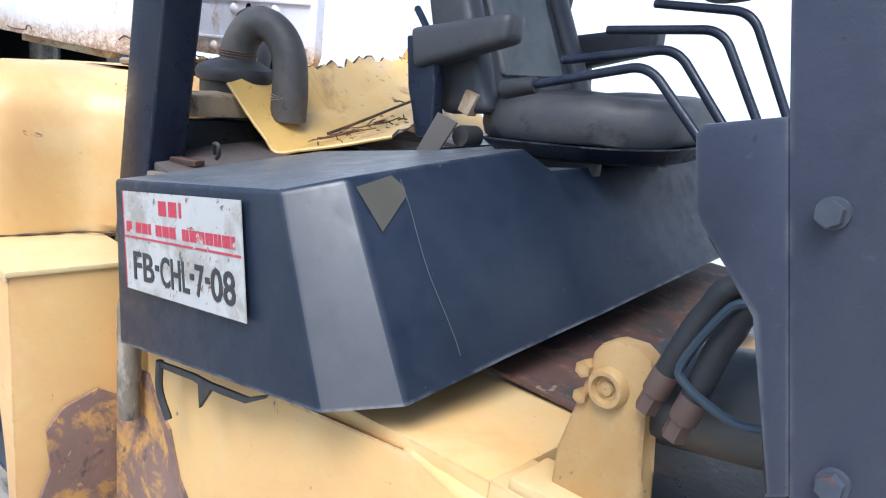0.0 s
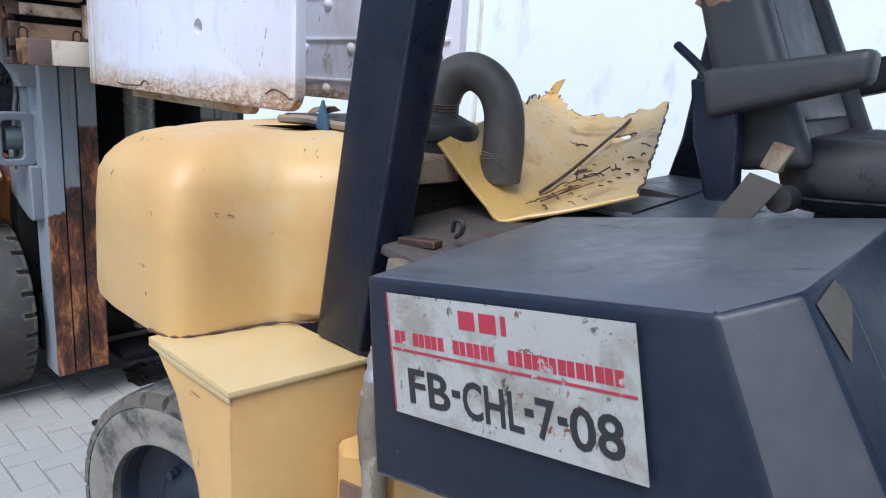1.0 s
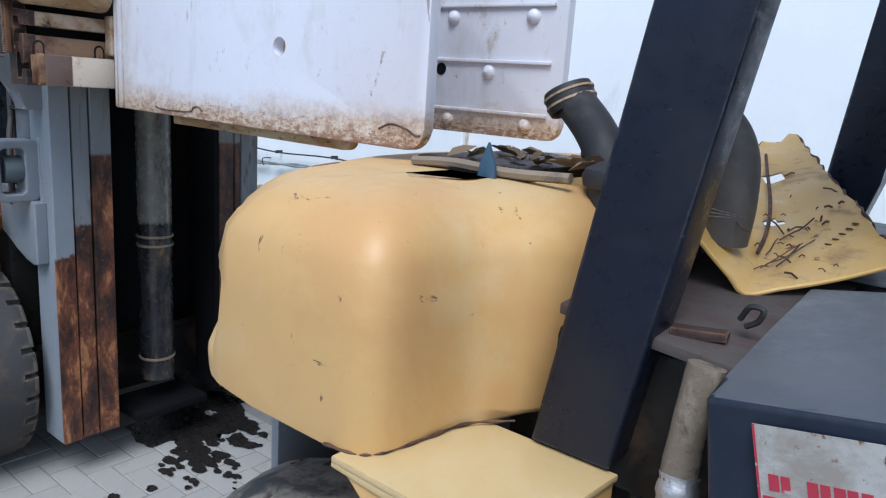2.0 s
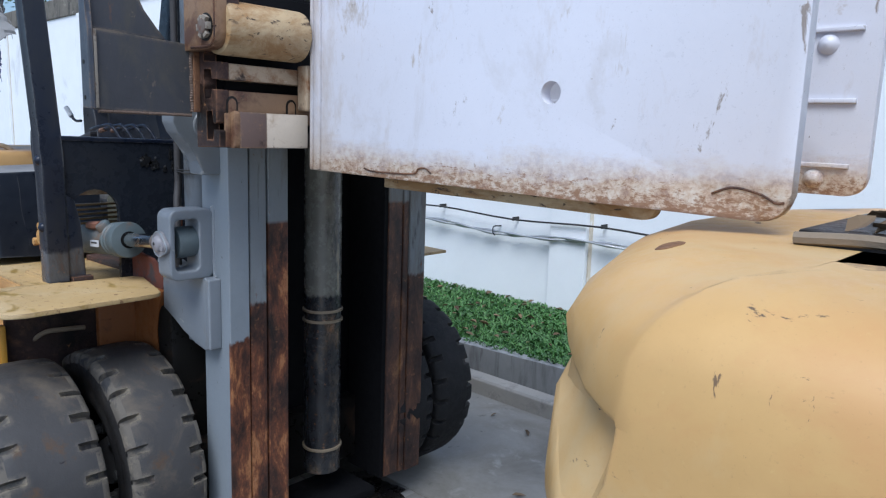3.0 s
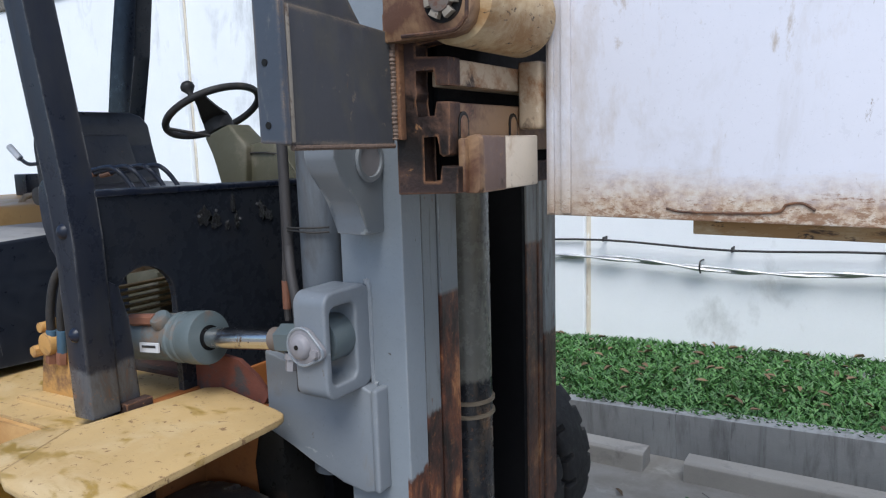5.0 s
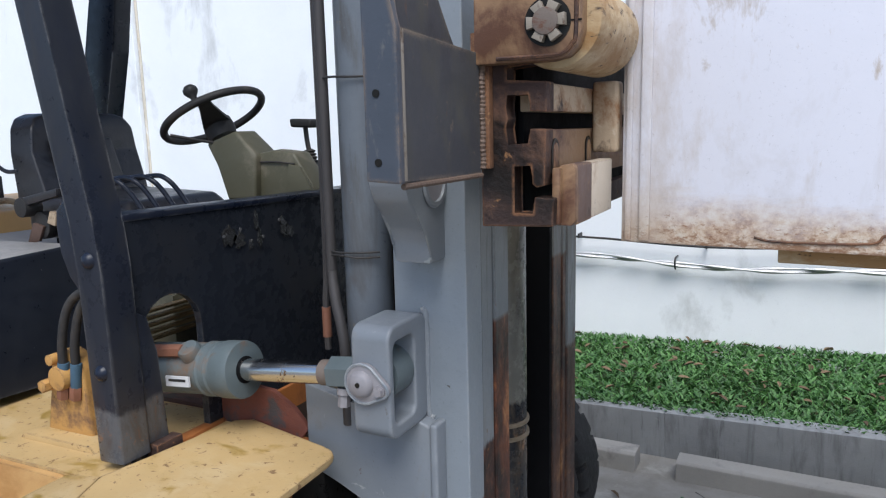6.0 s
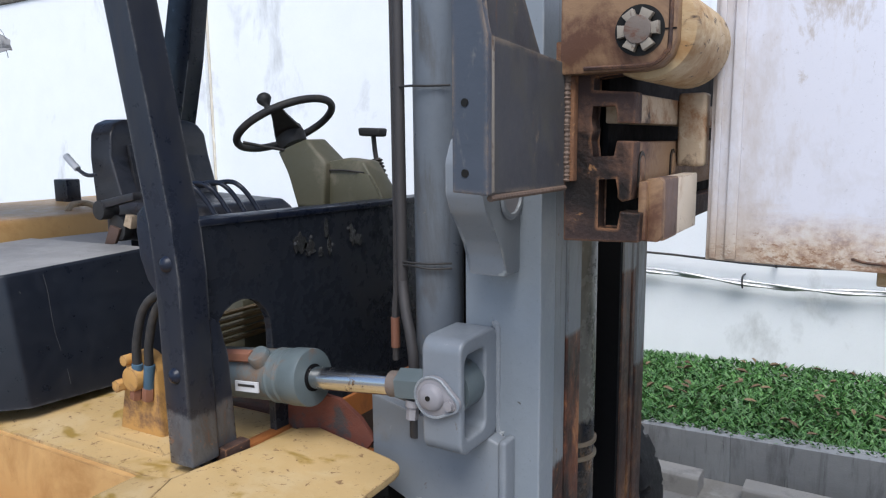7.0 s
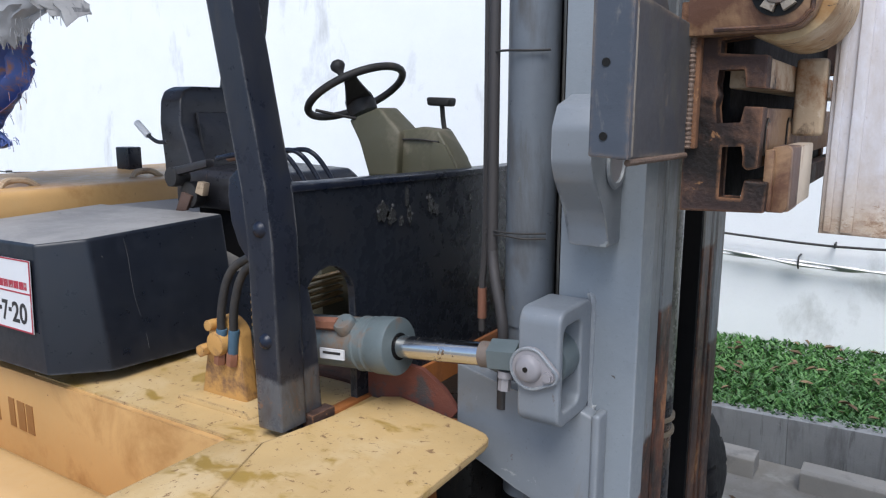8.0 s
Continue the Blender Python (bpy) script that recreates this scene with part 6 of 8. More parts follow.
    fringe([(-7.635, 2.22), (-7.419, 2.058), (-7.095, 1.972), (-6.846, 1.955), (-6.468, 1.961), (-6.231, 1.982), (-6.155, 2.036)], 0.4, 110, tarp_grey, 1.03)
    fringe([(-6.047, 2.349), (-5.971, 2.144), (-5.885, 2.025), (-6.079, 2.047)], 1, 40, tarp_grey, 1.03)
    fringe([(-6.548, 1.996), (-6.688, 1.937), (-6.841, 1.785), (-6.899, 1.738), (-6.852, 1.656)], -1, 90, tarp_blue)
    fringe([(-6.361, 1.937), (-6.361, 1.867), (-6.583, 1.75), (-6.63, 1.691), (-6.49, 1.645)], 1, 60, tarp_blue)


truck_clamp()
clamp_attachment()
torn_tarp()


from mathutils.bvhtree import BVHTree

# ---- the first truck, seen from its right side ----
def tilted(ob_bm, pivot, pitch, roll):
    """Tilt a mesh about a pivot: pitch lifts the front, roll lifts the far side."""
    m = Matrix.Translation(pivot) @ Matrix.Rotation(radians(-pitch), 4, "Y") @ Matrix.Rotation(radians(roll), 4, "X") @ Matrix.Translation(-Vector(pivot))
    bmesh.ops.transform(ob_bm, matrix=m, verts=ob_bm.verts)
    return ob_bm


tyre_tan = surface("tyre_tan", (0.21, 0.19, 0.16), 0.85, vary=0.2, bump=0.6, bump_scale=40, patches=[((0.04, 0.04, 0.042), 5, 0.50, 0.62, 0.8, None), ((0.20, 0.175, 0.14), 14, 0.60, 0.68, 0.9, None)])
slot_rust = surface("slot_rust", (0.21, 0.105, 0.045), 0.7, vary=0.25, bump=0.5, patches=[((0.10, 0.05, 0.03), 22, 0.52, 0.64, 0.8, None)])


def truck_worn():
    t = thing("forklift", "worn yellow forklift with black hood and rusty patches, parked on paving", "forklift", at=(-1.5, 1.5, 0))
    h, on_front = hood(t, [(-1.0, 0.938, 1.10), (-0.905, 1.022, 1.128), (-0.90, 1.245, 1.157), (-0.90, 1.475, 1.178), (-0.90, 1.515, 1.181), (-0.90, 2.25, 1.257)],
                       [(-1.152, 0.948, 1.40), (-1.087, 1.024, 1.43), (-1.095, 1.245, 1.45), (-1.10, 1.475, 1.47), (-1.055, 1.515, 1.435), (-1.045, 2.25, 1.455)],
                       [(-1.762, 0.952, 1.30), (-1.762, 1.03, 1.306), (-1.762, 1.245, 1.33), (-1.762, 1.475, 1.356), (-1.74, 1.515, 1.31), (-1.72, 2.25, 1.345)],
                       [(-1.703, 0.940, 0.955), (-1.703, 1.03, 0.96), (-1.703, 1.245, 0.98), (-1.703, 1.475, 1.0), (-1.703, 1.515, 1.0), (-1.703, 2.25, 1.06)], 0.10, hood_plastic, slate_dust_sheen, hood_scuff_sheen)
    label_plate(t, (-1.698, 0.944, 1.288), (-1.241, 0.940, 1.366), (-1.648, 0.935, 1.097), (0.02, -1, 0.035), True, "FB-CHL-7-08")
    b = bmesh.new()
    b.faces.new([b.verts.new(on_front(y, f)) for y, f in ((1.034, 0.95), (1.112, 0.975), (1.132, 0.91), (1.128, 0.86), (1.062, 0.73))])
    part("hood_sticker", b, sticker_grey, h)
    # body below the hood
    side = part("chassis", prism([(-1.93, 0.35), (-0.73, 0.35), (-0.73, 1.065), (-0.9, 1.06), (-1.72, 0.90), (-1.93, 0.90)], "y", 1.02, 2.1, 0.03, 4), yellow_paint, t, "faded yellow chassis side with rusty patches")
    part("deck", hexa([(-1.25, 1.035, 1.0), (-0.745, 1.03, 0.95), (-0.745, 1.315, 0.95), (-1.25, 1.315, 1.0), (-1.25, 1.035, 1.045), (-0.745, 1.03, 1.086), (-0.745, 1.315, 1.086), (-1.25, 1.315, 1.06)], 0.006), yellow_paint, side)
    part("deck", hexa([(-0.75, 1.032, 0.9), (-0.48, 1.032, 0.9), (-0.48, 1.105, 0.9), (-0.75, 1.13, 0.9), (-0.75, 1.032, 1.085), (-0.48, 1.032, 1.10), (-0.48, 1.105, 1.10), (-0.75, 1.13, 1.085)], 0.005), yellow_paint, side)
    # Black block that stands for the shade down the floor opening.
    part("floor_well", box(-0.98, 0.3, 1.10, 2.3, 0.90, 1.045, 0.004), oily_black, side)
    part("floor_mat", hexa([(-1.02, 1.30, 1.088), (-0.755, 1.295, 1.089), (-0.755, 2.3, 1.147), (-1.02, 2.3, 1.152), (-1.02, 1.30, 1.097), (-0.755, 1.295, 1.099), (-0.755, 2.3, 1.156), (-1.02, 2.3, 1.161)], 0.003), brown_mat, t, "peeling reddish brown floor mat")
    part("rust_plate", prism([(-1.9, 0.36), (-1.36, 0.36), (-1.42, 0.46), (-1.47, 0.52), (-1.52, 0.62), (-1.57, 0.66), (-1.62, 0.76), (-1.68, 0.79), (-1.73, 0.85), (-1.9, 0.82)], "y", 1.013, 1.022, 0.003), rust_yellow, side, "rusty flaking patch")
    # rear fender step
    fen = part("fender", solid([[(-2.303, 0.796, z), (-1.945, 0.79, z), (-1.925, 1.10, z), (-2.303, 1.10, z)] for z in (1.047, 1.060)], 0.004), fender_paint, t, "pale yellow rear mudguard")
    part("fender_front", solid([[(-1.965, 0.797, z), (-1.952, 0.797, z), (-1.932, 1.10, z), (-1.955, 1.10, z)] for z in (0.25, 1.048)], 0.004), yellow_paint, fen)
    part("fender_lip", solid([[(x, 0.792 + d, 1.048), (x, 0.792 + d, z), (x, 0.797 + d, z), (x, 0.797 + d, 1.048)] for x, z, d in ((-2.302, 1.040, 0.004), (-2.16, 1.032, 0.003), (-1.948, 1.036, 0.0))], 0.002), fender_paint, fen)
    part("fender_side", prism([(-1.963, 1.046), (-1.963, 0.25), (-2.0, 0.25), (-2.03, 0.55), (-2.09, 0.80), (-2.18, 0.97), (-2.285, 1.046)], "y", 0.800, 0.815, 0.004), yellow_paint, fen)
    part("rust_flake", prism([(0.83, 0.37), (0.99, 0.34), (1.10, 0.36), (1.10, 0.73), (1.04, 0.70), (0.98, 0.74), (0.90, 0.71), (0.86, 0.66), (0.87, 0.55), (0.84, 0.48)], "x", -1.936, -1.926, 0.002), rust_yellow, fen, "ragged rusty plate")
    # counterweight
    near = [(-2.08, 1.30), (-2.11, 1.19), (-2.155, 1.125), (-2.205, 1.08), (-2.222, 1.03), (-2.229, 0.96), (-2.232, 0.90), (-2.238, 0.863), (-2.25, 0.84), (-2.268, 0.825), (-2.295, 0.817), (-2.34, 0.815), (-2.42, 0.815), (-2.55, 0.815), (-2.64, 0.824), (-2.685, 0.830), (-2.695, 0.832), (-2.712, 0.838), (-2.735, 0.845), (-2.765, 0.86), (-2.80, 0.88), (-2.83, 0.912), (-2.86, 0.95), (-2.885, 0.98), (-2.916, 1.03), (-2.984, 1.2), (-3.056, 1.4), (-3.095, 1.65)]
    loop = near + [(x, 3.56 - y) for x, y in near[::-1]]
    b = bmesh.new()
    rows = []
    # scoop in each rear corner: where it starts, its floor's rim and its upper lip, by x
    def by_x(x, stops):
        for (x0, v0), (x1, v1) in zip(stops, stops[1:]):
            if x0 >= x >= x1:
                return v0 + (v1 - v0) * (x0 - x) / (x0 - x1)
        return stops[0][1] if x > stops[0][0] else stops[-1][1]
    lip_z = ((-2.685, 1.28), (-2.695, 1.285), (-2.765, 1.29), (-2.80, 1.297), (-2.86, 1.305), (-2.905, 1.335), (-2.925, 1.365), (-2.95, 1.372))
    rim_z = ((-2.685, 1.27), (-2.695, 1.20), (-2.735, 1.115), (-2.80, 1.12), (-2.857, 1.15), (-2.885, 1.21), (-2.925, 1.25), (-3.0, 1.27))
    depth = ((-2.685, 0.0), (-2.695, 0.045), (-2.735, 0.056), (-2.80, 0.055), (-2.86, 0.042), (-2.925, 0.02), (-3.0, 0.01), (-3.1, 0.01))
    m = len(loop)
    def level(k, x):
        r, u = by_x(x, rim_z), by_x(x, lip_z)
        d = by_x(x, depth)
        return ((1.045 + (0.03 * min(1.0, max(0.0, (x + 2.2) / 0.06))), 0.02), (1.056 + (0.03 * min(1.0, max(0.0, (x + 2.2) / 0.06))), 0.004), (1.09, 0.0), (r - 0.012, 0.0), (r, 0.006 if d else 0.0), (max(r + 0.004, min(1.25, u - 0.02)), d * 0.8), (u - 0.004, d), (u, 0.004 if d else 0.0), (u + 0.010, 0.0), (max(1.378, u + 0.022), 0.006), (1.41, 0.02), (1.435, 0.04), (1.457, 0.066), (1.474, 0.10), (1.486, 0.15), (1.493, 0.25), (1.495, 0.36))[k]
    for k in range(17):
        rows.append([])
        for i, (x, y) in enumerate(loop):
            z, d_in = level(k, x)
            lean = 0.06 * max(0.0, min(1.0, (-2.64 - x) / 0.12)) * (1.0 - 0.55 * max(0.0, min(1.0, (-2.84 - x) / 0.08))) * max(0.0, z - 1.05) / 0.33
            if 2 < k < 9:
                a, c = loop[i - 1], loop[(i + 1) % m]
                nx, ny = c[1] - a[1], a[0] - c[0]
                ln = math.hypot(nx, ny) or 1.0
                inward = 1.0 if nx * (-2.5 - x) + ny * (1.78 - y) > 0 else -1.0
                rows[-1].append(b.verts.new((x + lean + inward * nx / ln * d_in, y + inward * ny / ln * d_in, z)))
                continue
            kx, ky = min(1.0, abs(x + 2.52) / 0.3), min(1.0, abs(y - 1.78) / 0.9)
            front = 0.8 if x > -2.52 else 1.0
            rows[-1].append(b.verts.new((x + lean - math.copysign(d_in * kx * front, x + 2.52), y - math.copysign(d_in * ky, y - 1.78), z)))
    n = len(loop)
    for r0, r1 in zip(rows, rows[1:]):
        for i in range(n):
            b.faces.new((r0[i], r0[(i + 1) % n], r1[(i + 1) % n], r1[i]))
    b.faces.new(rows[0][::-1])
    b.faces.new(rows[-1])
    top_of = BVHTree.FromBMesh(b)
    cw = part("counterweight", b, yellow_paint, t, "smooth pale yellow cast counterweight")
    cw.data.set_sharp_from_angle(angle=radians(34))
    for e in cw.data.edges:
        v0, v1 = e.vertices
        if 4 <= v0 // n <= 7 and 4 <= v1 // n <= 7:
            x0, x1 = cw.data.vertices[v0].co.x, cw.data.vertices[v1].co.x
            e.use_edge_sharp = max(x0, x1) < -2.63 and (v0 // n == v1 // n or max(x0, x1) > -2.71)
    # rusty lifting slot, let into the curved top
    b = bmesh.new()
    def on_top(x, y, up):
        return b.verts.new((x, y, top_of.ray_cast(Vector((x, y, 3)), Vector((0, 0, -1)))[0].z + up))
    rings = [[on_top(-2.79 + 0.020 * f * math.cos(q) * (1 + 0.15 * math.sin(3 * q)), 1.20 + 0.042 * f * math.sin(q), h) for q in (2 * math.pi * k / 18 for k in range(18))] for f, h in ((1.0, -0.02), (1.0, 0.001), (0.85, 0.0025), (0.6, 0.0025), (0.3, 0.0025))]
    for r0, r1 in zip(rings, rings[1:]):
        for k in range(18):
            b.faces.new((r0[k], r0[(k + 1) % 18], r1[(k + 1) % 18], r1[k]))
    b.faces.new(rings[-1])
    part("top_slot", b, slot_rust, cw)
    part("axle_beam", box(-2.80, -2.3, 1.35, 2.0, 0.40, 1.04, 0.03), oily_black, t)
    part("axle_guard", box(-2.93, -2.90, 1.16, 1.40, 0.45, 1.045, 0.006), grey_paint, t, "slate grey plate behind the rear wheel")
    # Black block added for the shade of the open engine bay.
    part("radiator_shroud", box(-2.06, -2.0, 1.17, 1.62, 1.0, 1.40, 0.01), oily_black, t)
    part("dirt_seam", tube([(-2.34, 0.812, 1.062), (-2.28, 0.826, 1.062), (-2.245, 0.86, 1.064), (-2.228, 0.95, 1.064), (-2.21, 1.05, 1.066), (-2.15, 1.12, 1.07)], 0.003, 6, radii=lambda u: 0.003 + 0.001 * math.sin(u * 50)), rust_steel, t)
    for y in (0.98, 2.35):
        fw = sub("wheel", t)
        tyre(fw, (0.25, y, 0.42), (0, -1, 0), 0.42, 0.28, seed=12)
        part("rim", lathe([(0.235, -0.09), (0.215, -0.05), (0.205, 0.02), (0.11, 0.05), (0.08, 0.06), (0.001, 0.06)], (0.25, y, 0.42), (0, 1, 0), 32), rim_black, fw)
    part("front_axle", box(0.1, 0.4, 1.1, 2.22, 0.3, 0.92, 0.02), oily_black, t)
    # rear wheel, turned
    w = sub("wheel", t)
    cen, ax = Vector((-2.60, 1.065, 0.387)), Vector((math.sin(radians(15)), -math.cos(radians(15)), 0))
    tyre(w, cen, ax, 0.387, 0.26, tyre_tan, tyre_tan, hole=0.63, notches=24, seed=5)
    part("rim", lathe([(0.25, 0.10), (0.235, 0.095), (0.225, 0.05), (0.14, 0.03), (0.11, 0.055), (0.07, 0.06), (0.001, 0.06)], cen, ax, 44), rim_black, w, "black steel rim")
    part("hub_cap", cyl(cen + ax * 0.05, cen + ax * 0.085, 0.05, n=24, r_edge=0.008), rim_black, w)
    q = ax.to_track_quat("Z", "Y").to_matrix()
    for k in range(6):
        a = k * math.pi / 3
        bolt_head(w, cen + ax * 0.045 + q @ Vector((0.125 * math.cos(a), 0.125 * math.sin(a), 0)), ax, 0.014, rim_black, 0.025)
    far_w = sub("wheel", t)
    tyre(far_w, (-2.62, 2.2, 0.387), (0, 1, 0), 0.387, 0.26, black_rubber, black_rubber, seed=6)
    # guard posts
    part("rear_post", prism([(-2.093, 1.066), (-1.938, 1.066), (-1.812, 1.80), (-1.66, 2.6), (-1.81, 2.6), (-1.963, 1.80)], "y", 1.085, 1.175, 0.008), black_paint, t, "black guard post")
    part("rear_post", prism([(-2.05, 1.1), (-1.91, 1.1), (-1.80, 1.5), (-1.75, 2.03), (-1.68, 2.6), (-1.80, 2.6), (-1.885, 2.03), (-1.935, 1.5)], "y", 2.40, 2.51, 0.008), black_paint, t)
    fp = part("front_post", prism([(-0.345, 1.14), (-0.25, 1.14), (-0.262, 1.341), (-0.30, 1.6), (-0.36, 1.95), (-0.55, 2.6), (-0.64, 2.6), (-0.475, 1.95), (-0.437, 1.679), (-0.421, 1.604), (-0.361, 1.341)], "y", 0.862, 0.96, 0.006), post_navy, t, "black front guard post with rusty bolts")
    part("gusset", prism([(-0.421, 1.604), (-0.479, 1.591), (-0.484, 1.582), (-0.472, 1.528), (-0.459, 1.509), (-0.432, 1.482), (-0.411, 1.463), (-0.377, 1.332), (-0.361, 1.341)], "y", 0.860, 0.874, 0.003), post_navy, fp)
    bolt_head(fp, (-0.379, 0.862, 1.546), (0, -1, 0), 0.0092, bolt_blue, 0.014)
    bolt_head(fp, (-0.337, 0.862, 1.365), (0, -1, 0), 0.0092, bolt_blue, 0.014)
    part("front_post", prism([(-0.345, 1.14), (-0.25, 1.14), (-0.262, 1.341), (-0.30, 1.6), (-0.36, 1.95), (-0.55, 2.6), (-0.64, 2.6), (-0.475, 1.95), (-0.437, 1.679), (-0.421, 1.604), (-0.361, 1.341)], "y", 2.45, 2.55, 0.008), black_paint, t)
    part("guard_roof", box(-1.8, -0.5, 1.0, 2.55, 2.6, 2.68, 0.02), black_paint, t)
    part("cowl", box(-0.40, -0.38, 1.28, 2.5, 1.1, 1.55, 0.003), black_paint, t)
    part("lever_plate", box(-0.55, -0.40, 1.33, 1.70, 1.545, 1.57, 0.006), black_paint, t)
    # seat
    s = sub("seat", t, "black vinyl seat with two armrests")
    def pad(levels, wave=0.0):
        """A rounded seat shape drawn up through (height, scale) levels."""
        b = bmesh.new()
        rings = []
        for z, k in levels:
            ring = []
            for i in range(48):
                q = 2 * math.pi * i / 48
                c, d = math.cos(q), math.sin(q)
                x, y = 0.238 * math.copysign(abs(c) ** 0.62, c), 0.235 * math.copysign(abs(d) ** 0.62, d)
                sag = wave * (math.sin(5 * q + 9 * k) + 0.6 * math.sin(11 * q + 3 * k))
                ring.append(b.verts.new((-1.138 + x * k, 1.81 + y * k * (1 - 0.1 * c), z + sag - 0.012 * (1 - k) * (1 + c))))
            rings.append(ring)
        for r0, r1 in zip(rings, rings[1:]):
            for i in range(48):
                b.faces.new((r0[i], r0[(i + 1) % 48], r1[(i + 1) % 48], r1[i]))
        b.faces.new(rings[0][::-1])
        b.faces.new(rings[-1])
        return tilted(b, (-1.1, 1.8, 1.5), 4, 3)
    part("cushion", pad(((1.492, 0.955), (1.497, 0.98), (1.52, 1.0), (1.545, 0.997), (1.565, 0.975), (1.58, 0.93), (1.590, 0.86), (1.594, 0.76), (1.593, 0.6), (1.588, 0.4), (1.584, 0.2)), 0.0022), seat_worn, s)
    part("cushion_pan", pad(((1.455, 0.80), (1.462, 0.9), (1.482, 0.99), (1.488, 1.02), (1.491, 1.02), (1.4915, 0.6))), black_paint, s)
    part("seat_rail", box(-1.28, -1.04, 1.64, 1.67, 1.42, 1.462, 0.004), black_rubber, s)
    part("seat_rail", box(-1.28, -1.04, 1.94, 1.97, 1.43, 1.475, 0.004), black_rubber, s)
    part("backrest", hexa([(-1.44, 1.57, 1.52), (-1.30, 1.57, 1.52), (-1.30, 1.98, 1.54), (-1.44, 1.98, 1.54), (-1.64, 1.61, 2.05), (-1.54, 1.61, 2.05), (-1.54, 1.93, 2.06), (-1.64, 1.93, 2.06)], 0.05, 4), seat_worn, s)
    part("backrest_panel", hexa([(-1.36, 1.655, 1.60), (-1.321, 1.655, 1.60), (-1.321, 1.895, 1.61), (-1.36, 1.895, 1.61), (-1.55, 1.665, 2.0), (-1.509, 1.665, 2.0), (-1.509, 1.885, 2.0), (-1.55, 1.885, 2.0)], 0.012, 3), seat_panel, s, "worn grey centre panel with painted-in sheen")
    part("side_bolster", hexa([(-1.42, 1.55, 1.50), (-1.27, 1.55, 1.52), (-1.27, 1.61, 1.52), (-1.42, 1.61, 1.50), (-1.60, 1.57, 2.0), (-1.49, 1.57, 2.0), (-1.49, 1.64, 2.0), (-1.60, 1.64, 2.0)], 0.025, 3), seat_worn, s)
    part("side_bolster", hexa([(-1.42, 1.94, 1.52), (-1.27, 1.94, 1.54), (-1.27, 2.0, 1.54), (-1.42, 2.0, 1.52), (-1.60, 1.90, 2.0), (-1.49, 1.90, 2.0), (-1.49, 1.97, 2.0), (-1.60, 1.97, 2.0)], 0.025, 3), seat_worn, s)
    for y0, dz, low in ((1.47, 0.0, 0.02), (2.07, 0.045, 0.03)):
        part("armrest", tilted(hexa([(-1.45, y0, 1.612 + dz - low * 0.5), (-1.185, y0 + 0.006, 1.655 + dz - low), (-1.185, y0 + 0.07, 1.655 + dz - low), (-1.45, y0 + 0.075, 1.612 + dz - low * 0.5), (-1.455, y0, 1.692 + dz), (-1.175, y0 + 0.006, 1.692 + dz), (-1.175, y0 + 0.07, 1.692 + dz), (-1.455, y0 + 0.075, 1.692 + dz)], 0.018, 3), (-1.40, 1.5, 1.64), 9, 0), seat_worn, s)
        part("arm_bracket", prism([(-1.49, 1.667 + dz), (-1.40, 1.66 + dz), (-1.385, 1.56), (-1.372, 1.45), (-1.43, 1.445), (-1.465, 1.55)], "y", y0 + 0.02, y0 + 0.055, 0.008), black_paint, s)
    b = bmesh.new()
    bmesh.ops.create_icosphere(b, subdivisions=3, radius=1)
    for v in b.verts:
        k = 1 + 0.25 * noise.noise(v.co * 2.3)
        v.co = Vector((-1.49 + 0.055 * v.co.x * k, 1.592 + 0.034 * v.co.y * k, 1.822 + 0.034 * v.co.z * k))
    part("torn_foam", b, foam, s, "bare brown foam where the vinyl is torn")
    part("recline_knob", cyl((-1.30, 1.50, 1.465), (-1.30, 1.555, 1.465), 0.024, n=20, r_edge=0.005), black_rubber, s)
    part("belt_end", hexa([(-1.405, 1.47, 1.41), (-1.335, 1.47, 1.42), (-1.335, 1.476, 1.42), (-1.405, 1.476, 1.41), (-1.345, 1.47, 1.51), (-1.285, 1.47, 1.495), (-1.285, 1.476, 1.495), (-1.345, 1.476, 1.51)], 0.002), belt_brown, s)
    part("buckle", hexa([(-1.36, 1.545, 1.515), (-1.325, 1.545, 1.505), (-1.325, 1.575, 1.505), (-1.36, 1.575, 1.515), (-1.34, 1.545, 1.565), (-1.30, 1.545, 1.555), (-1.30, 1.575, 1.555), (-1.34, 1.575, 1.565)], 0.006), rust_cream, s)
    part("park_lever", tube([(-1.48, 1.56, 1.66), (-1.513, 1.574, 1.691), (-1.585, 1.608, 1.735)], 0.009, 8), black_paint, t)
    # levers
    levers(t, 0, -0.043, 0)
    # steering wheel
    st = sub("steering_wheel", t)
    c, nrm, e1, e2 = Vector((-0.80, 1.85, 1.905)), Vector((-0.5, 0, 0.866)), Vector((0, 1, 0)), Vector((0.866, 0, 0.5))
    part("rim", tube([c + (e1 * math.cos(a) + e2 * math.sin(a)) * 0.185 for a in (2 * math.pi * k / 40 for k in range(40))], 0.0125, 10, smooth=0, closed=True), black_rubber, st)
    part("hub", cyl(c - nrm * 0.06, c - nrm * 0.015, 0.05, n=20), black_rubber, st)
    for a in (0.2, math.pi - 0.2, -1.2):
        d = e1 * math.cos(a) + e2 * math.sin(a)
        part("spoke", tube([c - nrm * 0.03 + d * 0.03, c + d * 0.18], 0.013, 8, smooth=2), black_rubber, st)
    part("steering_column", tube([c - nrm * 0.05, c - nrm * 0.2 + Vector((0.03, 0, 0)), (-0.55, 1.85, 1.4)], 0.028, 14), black_rubber, t)
    # tilt cylinder with hoses
    tc = sub("tilt_cylinder", t)
    a, b_ = Vector((-0.62, 1.15, 1.247)), Vector((0.1, 1.15, 1.395))
    d = (b_ - a).normalized()
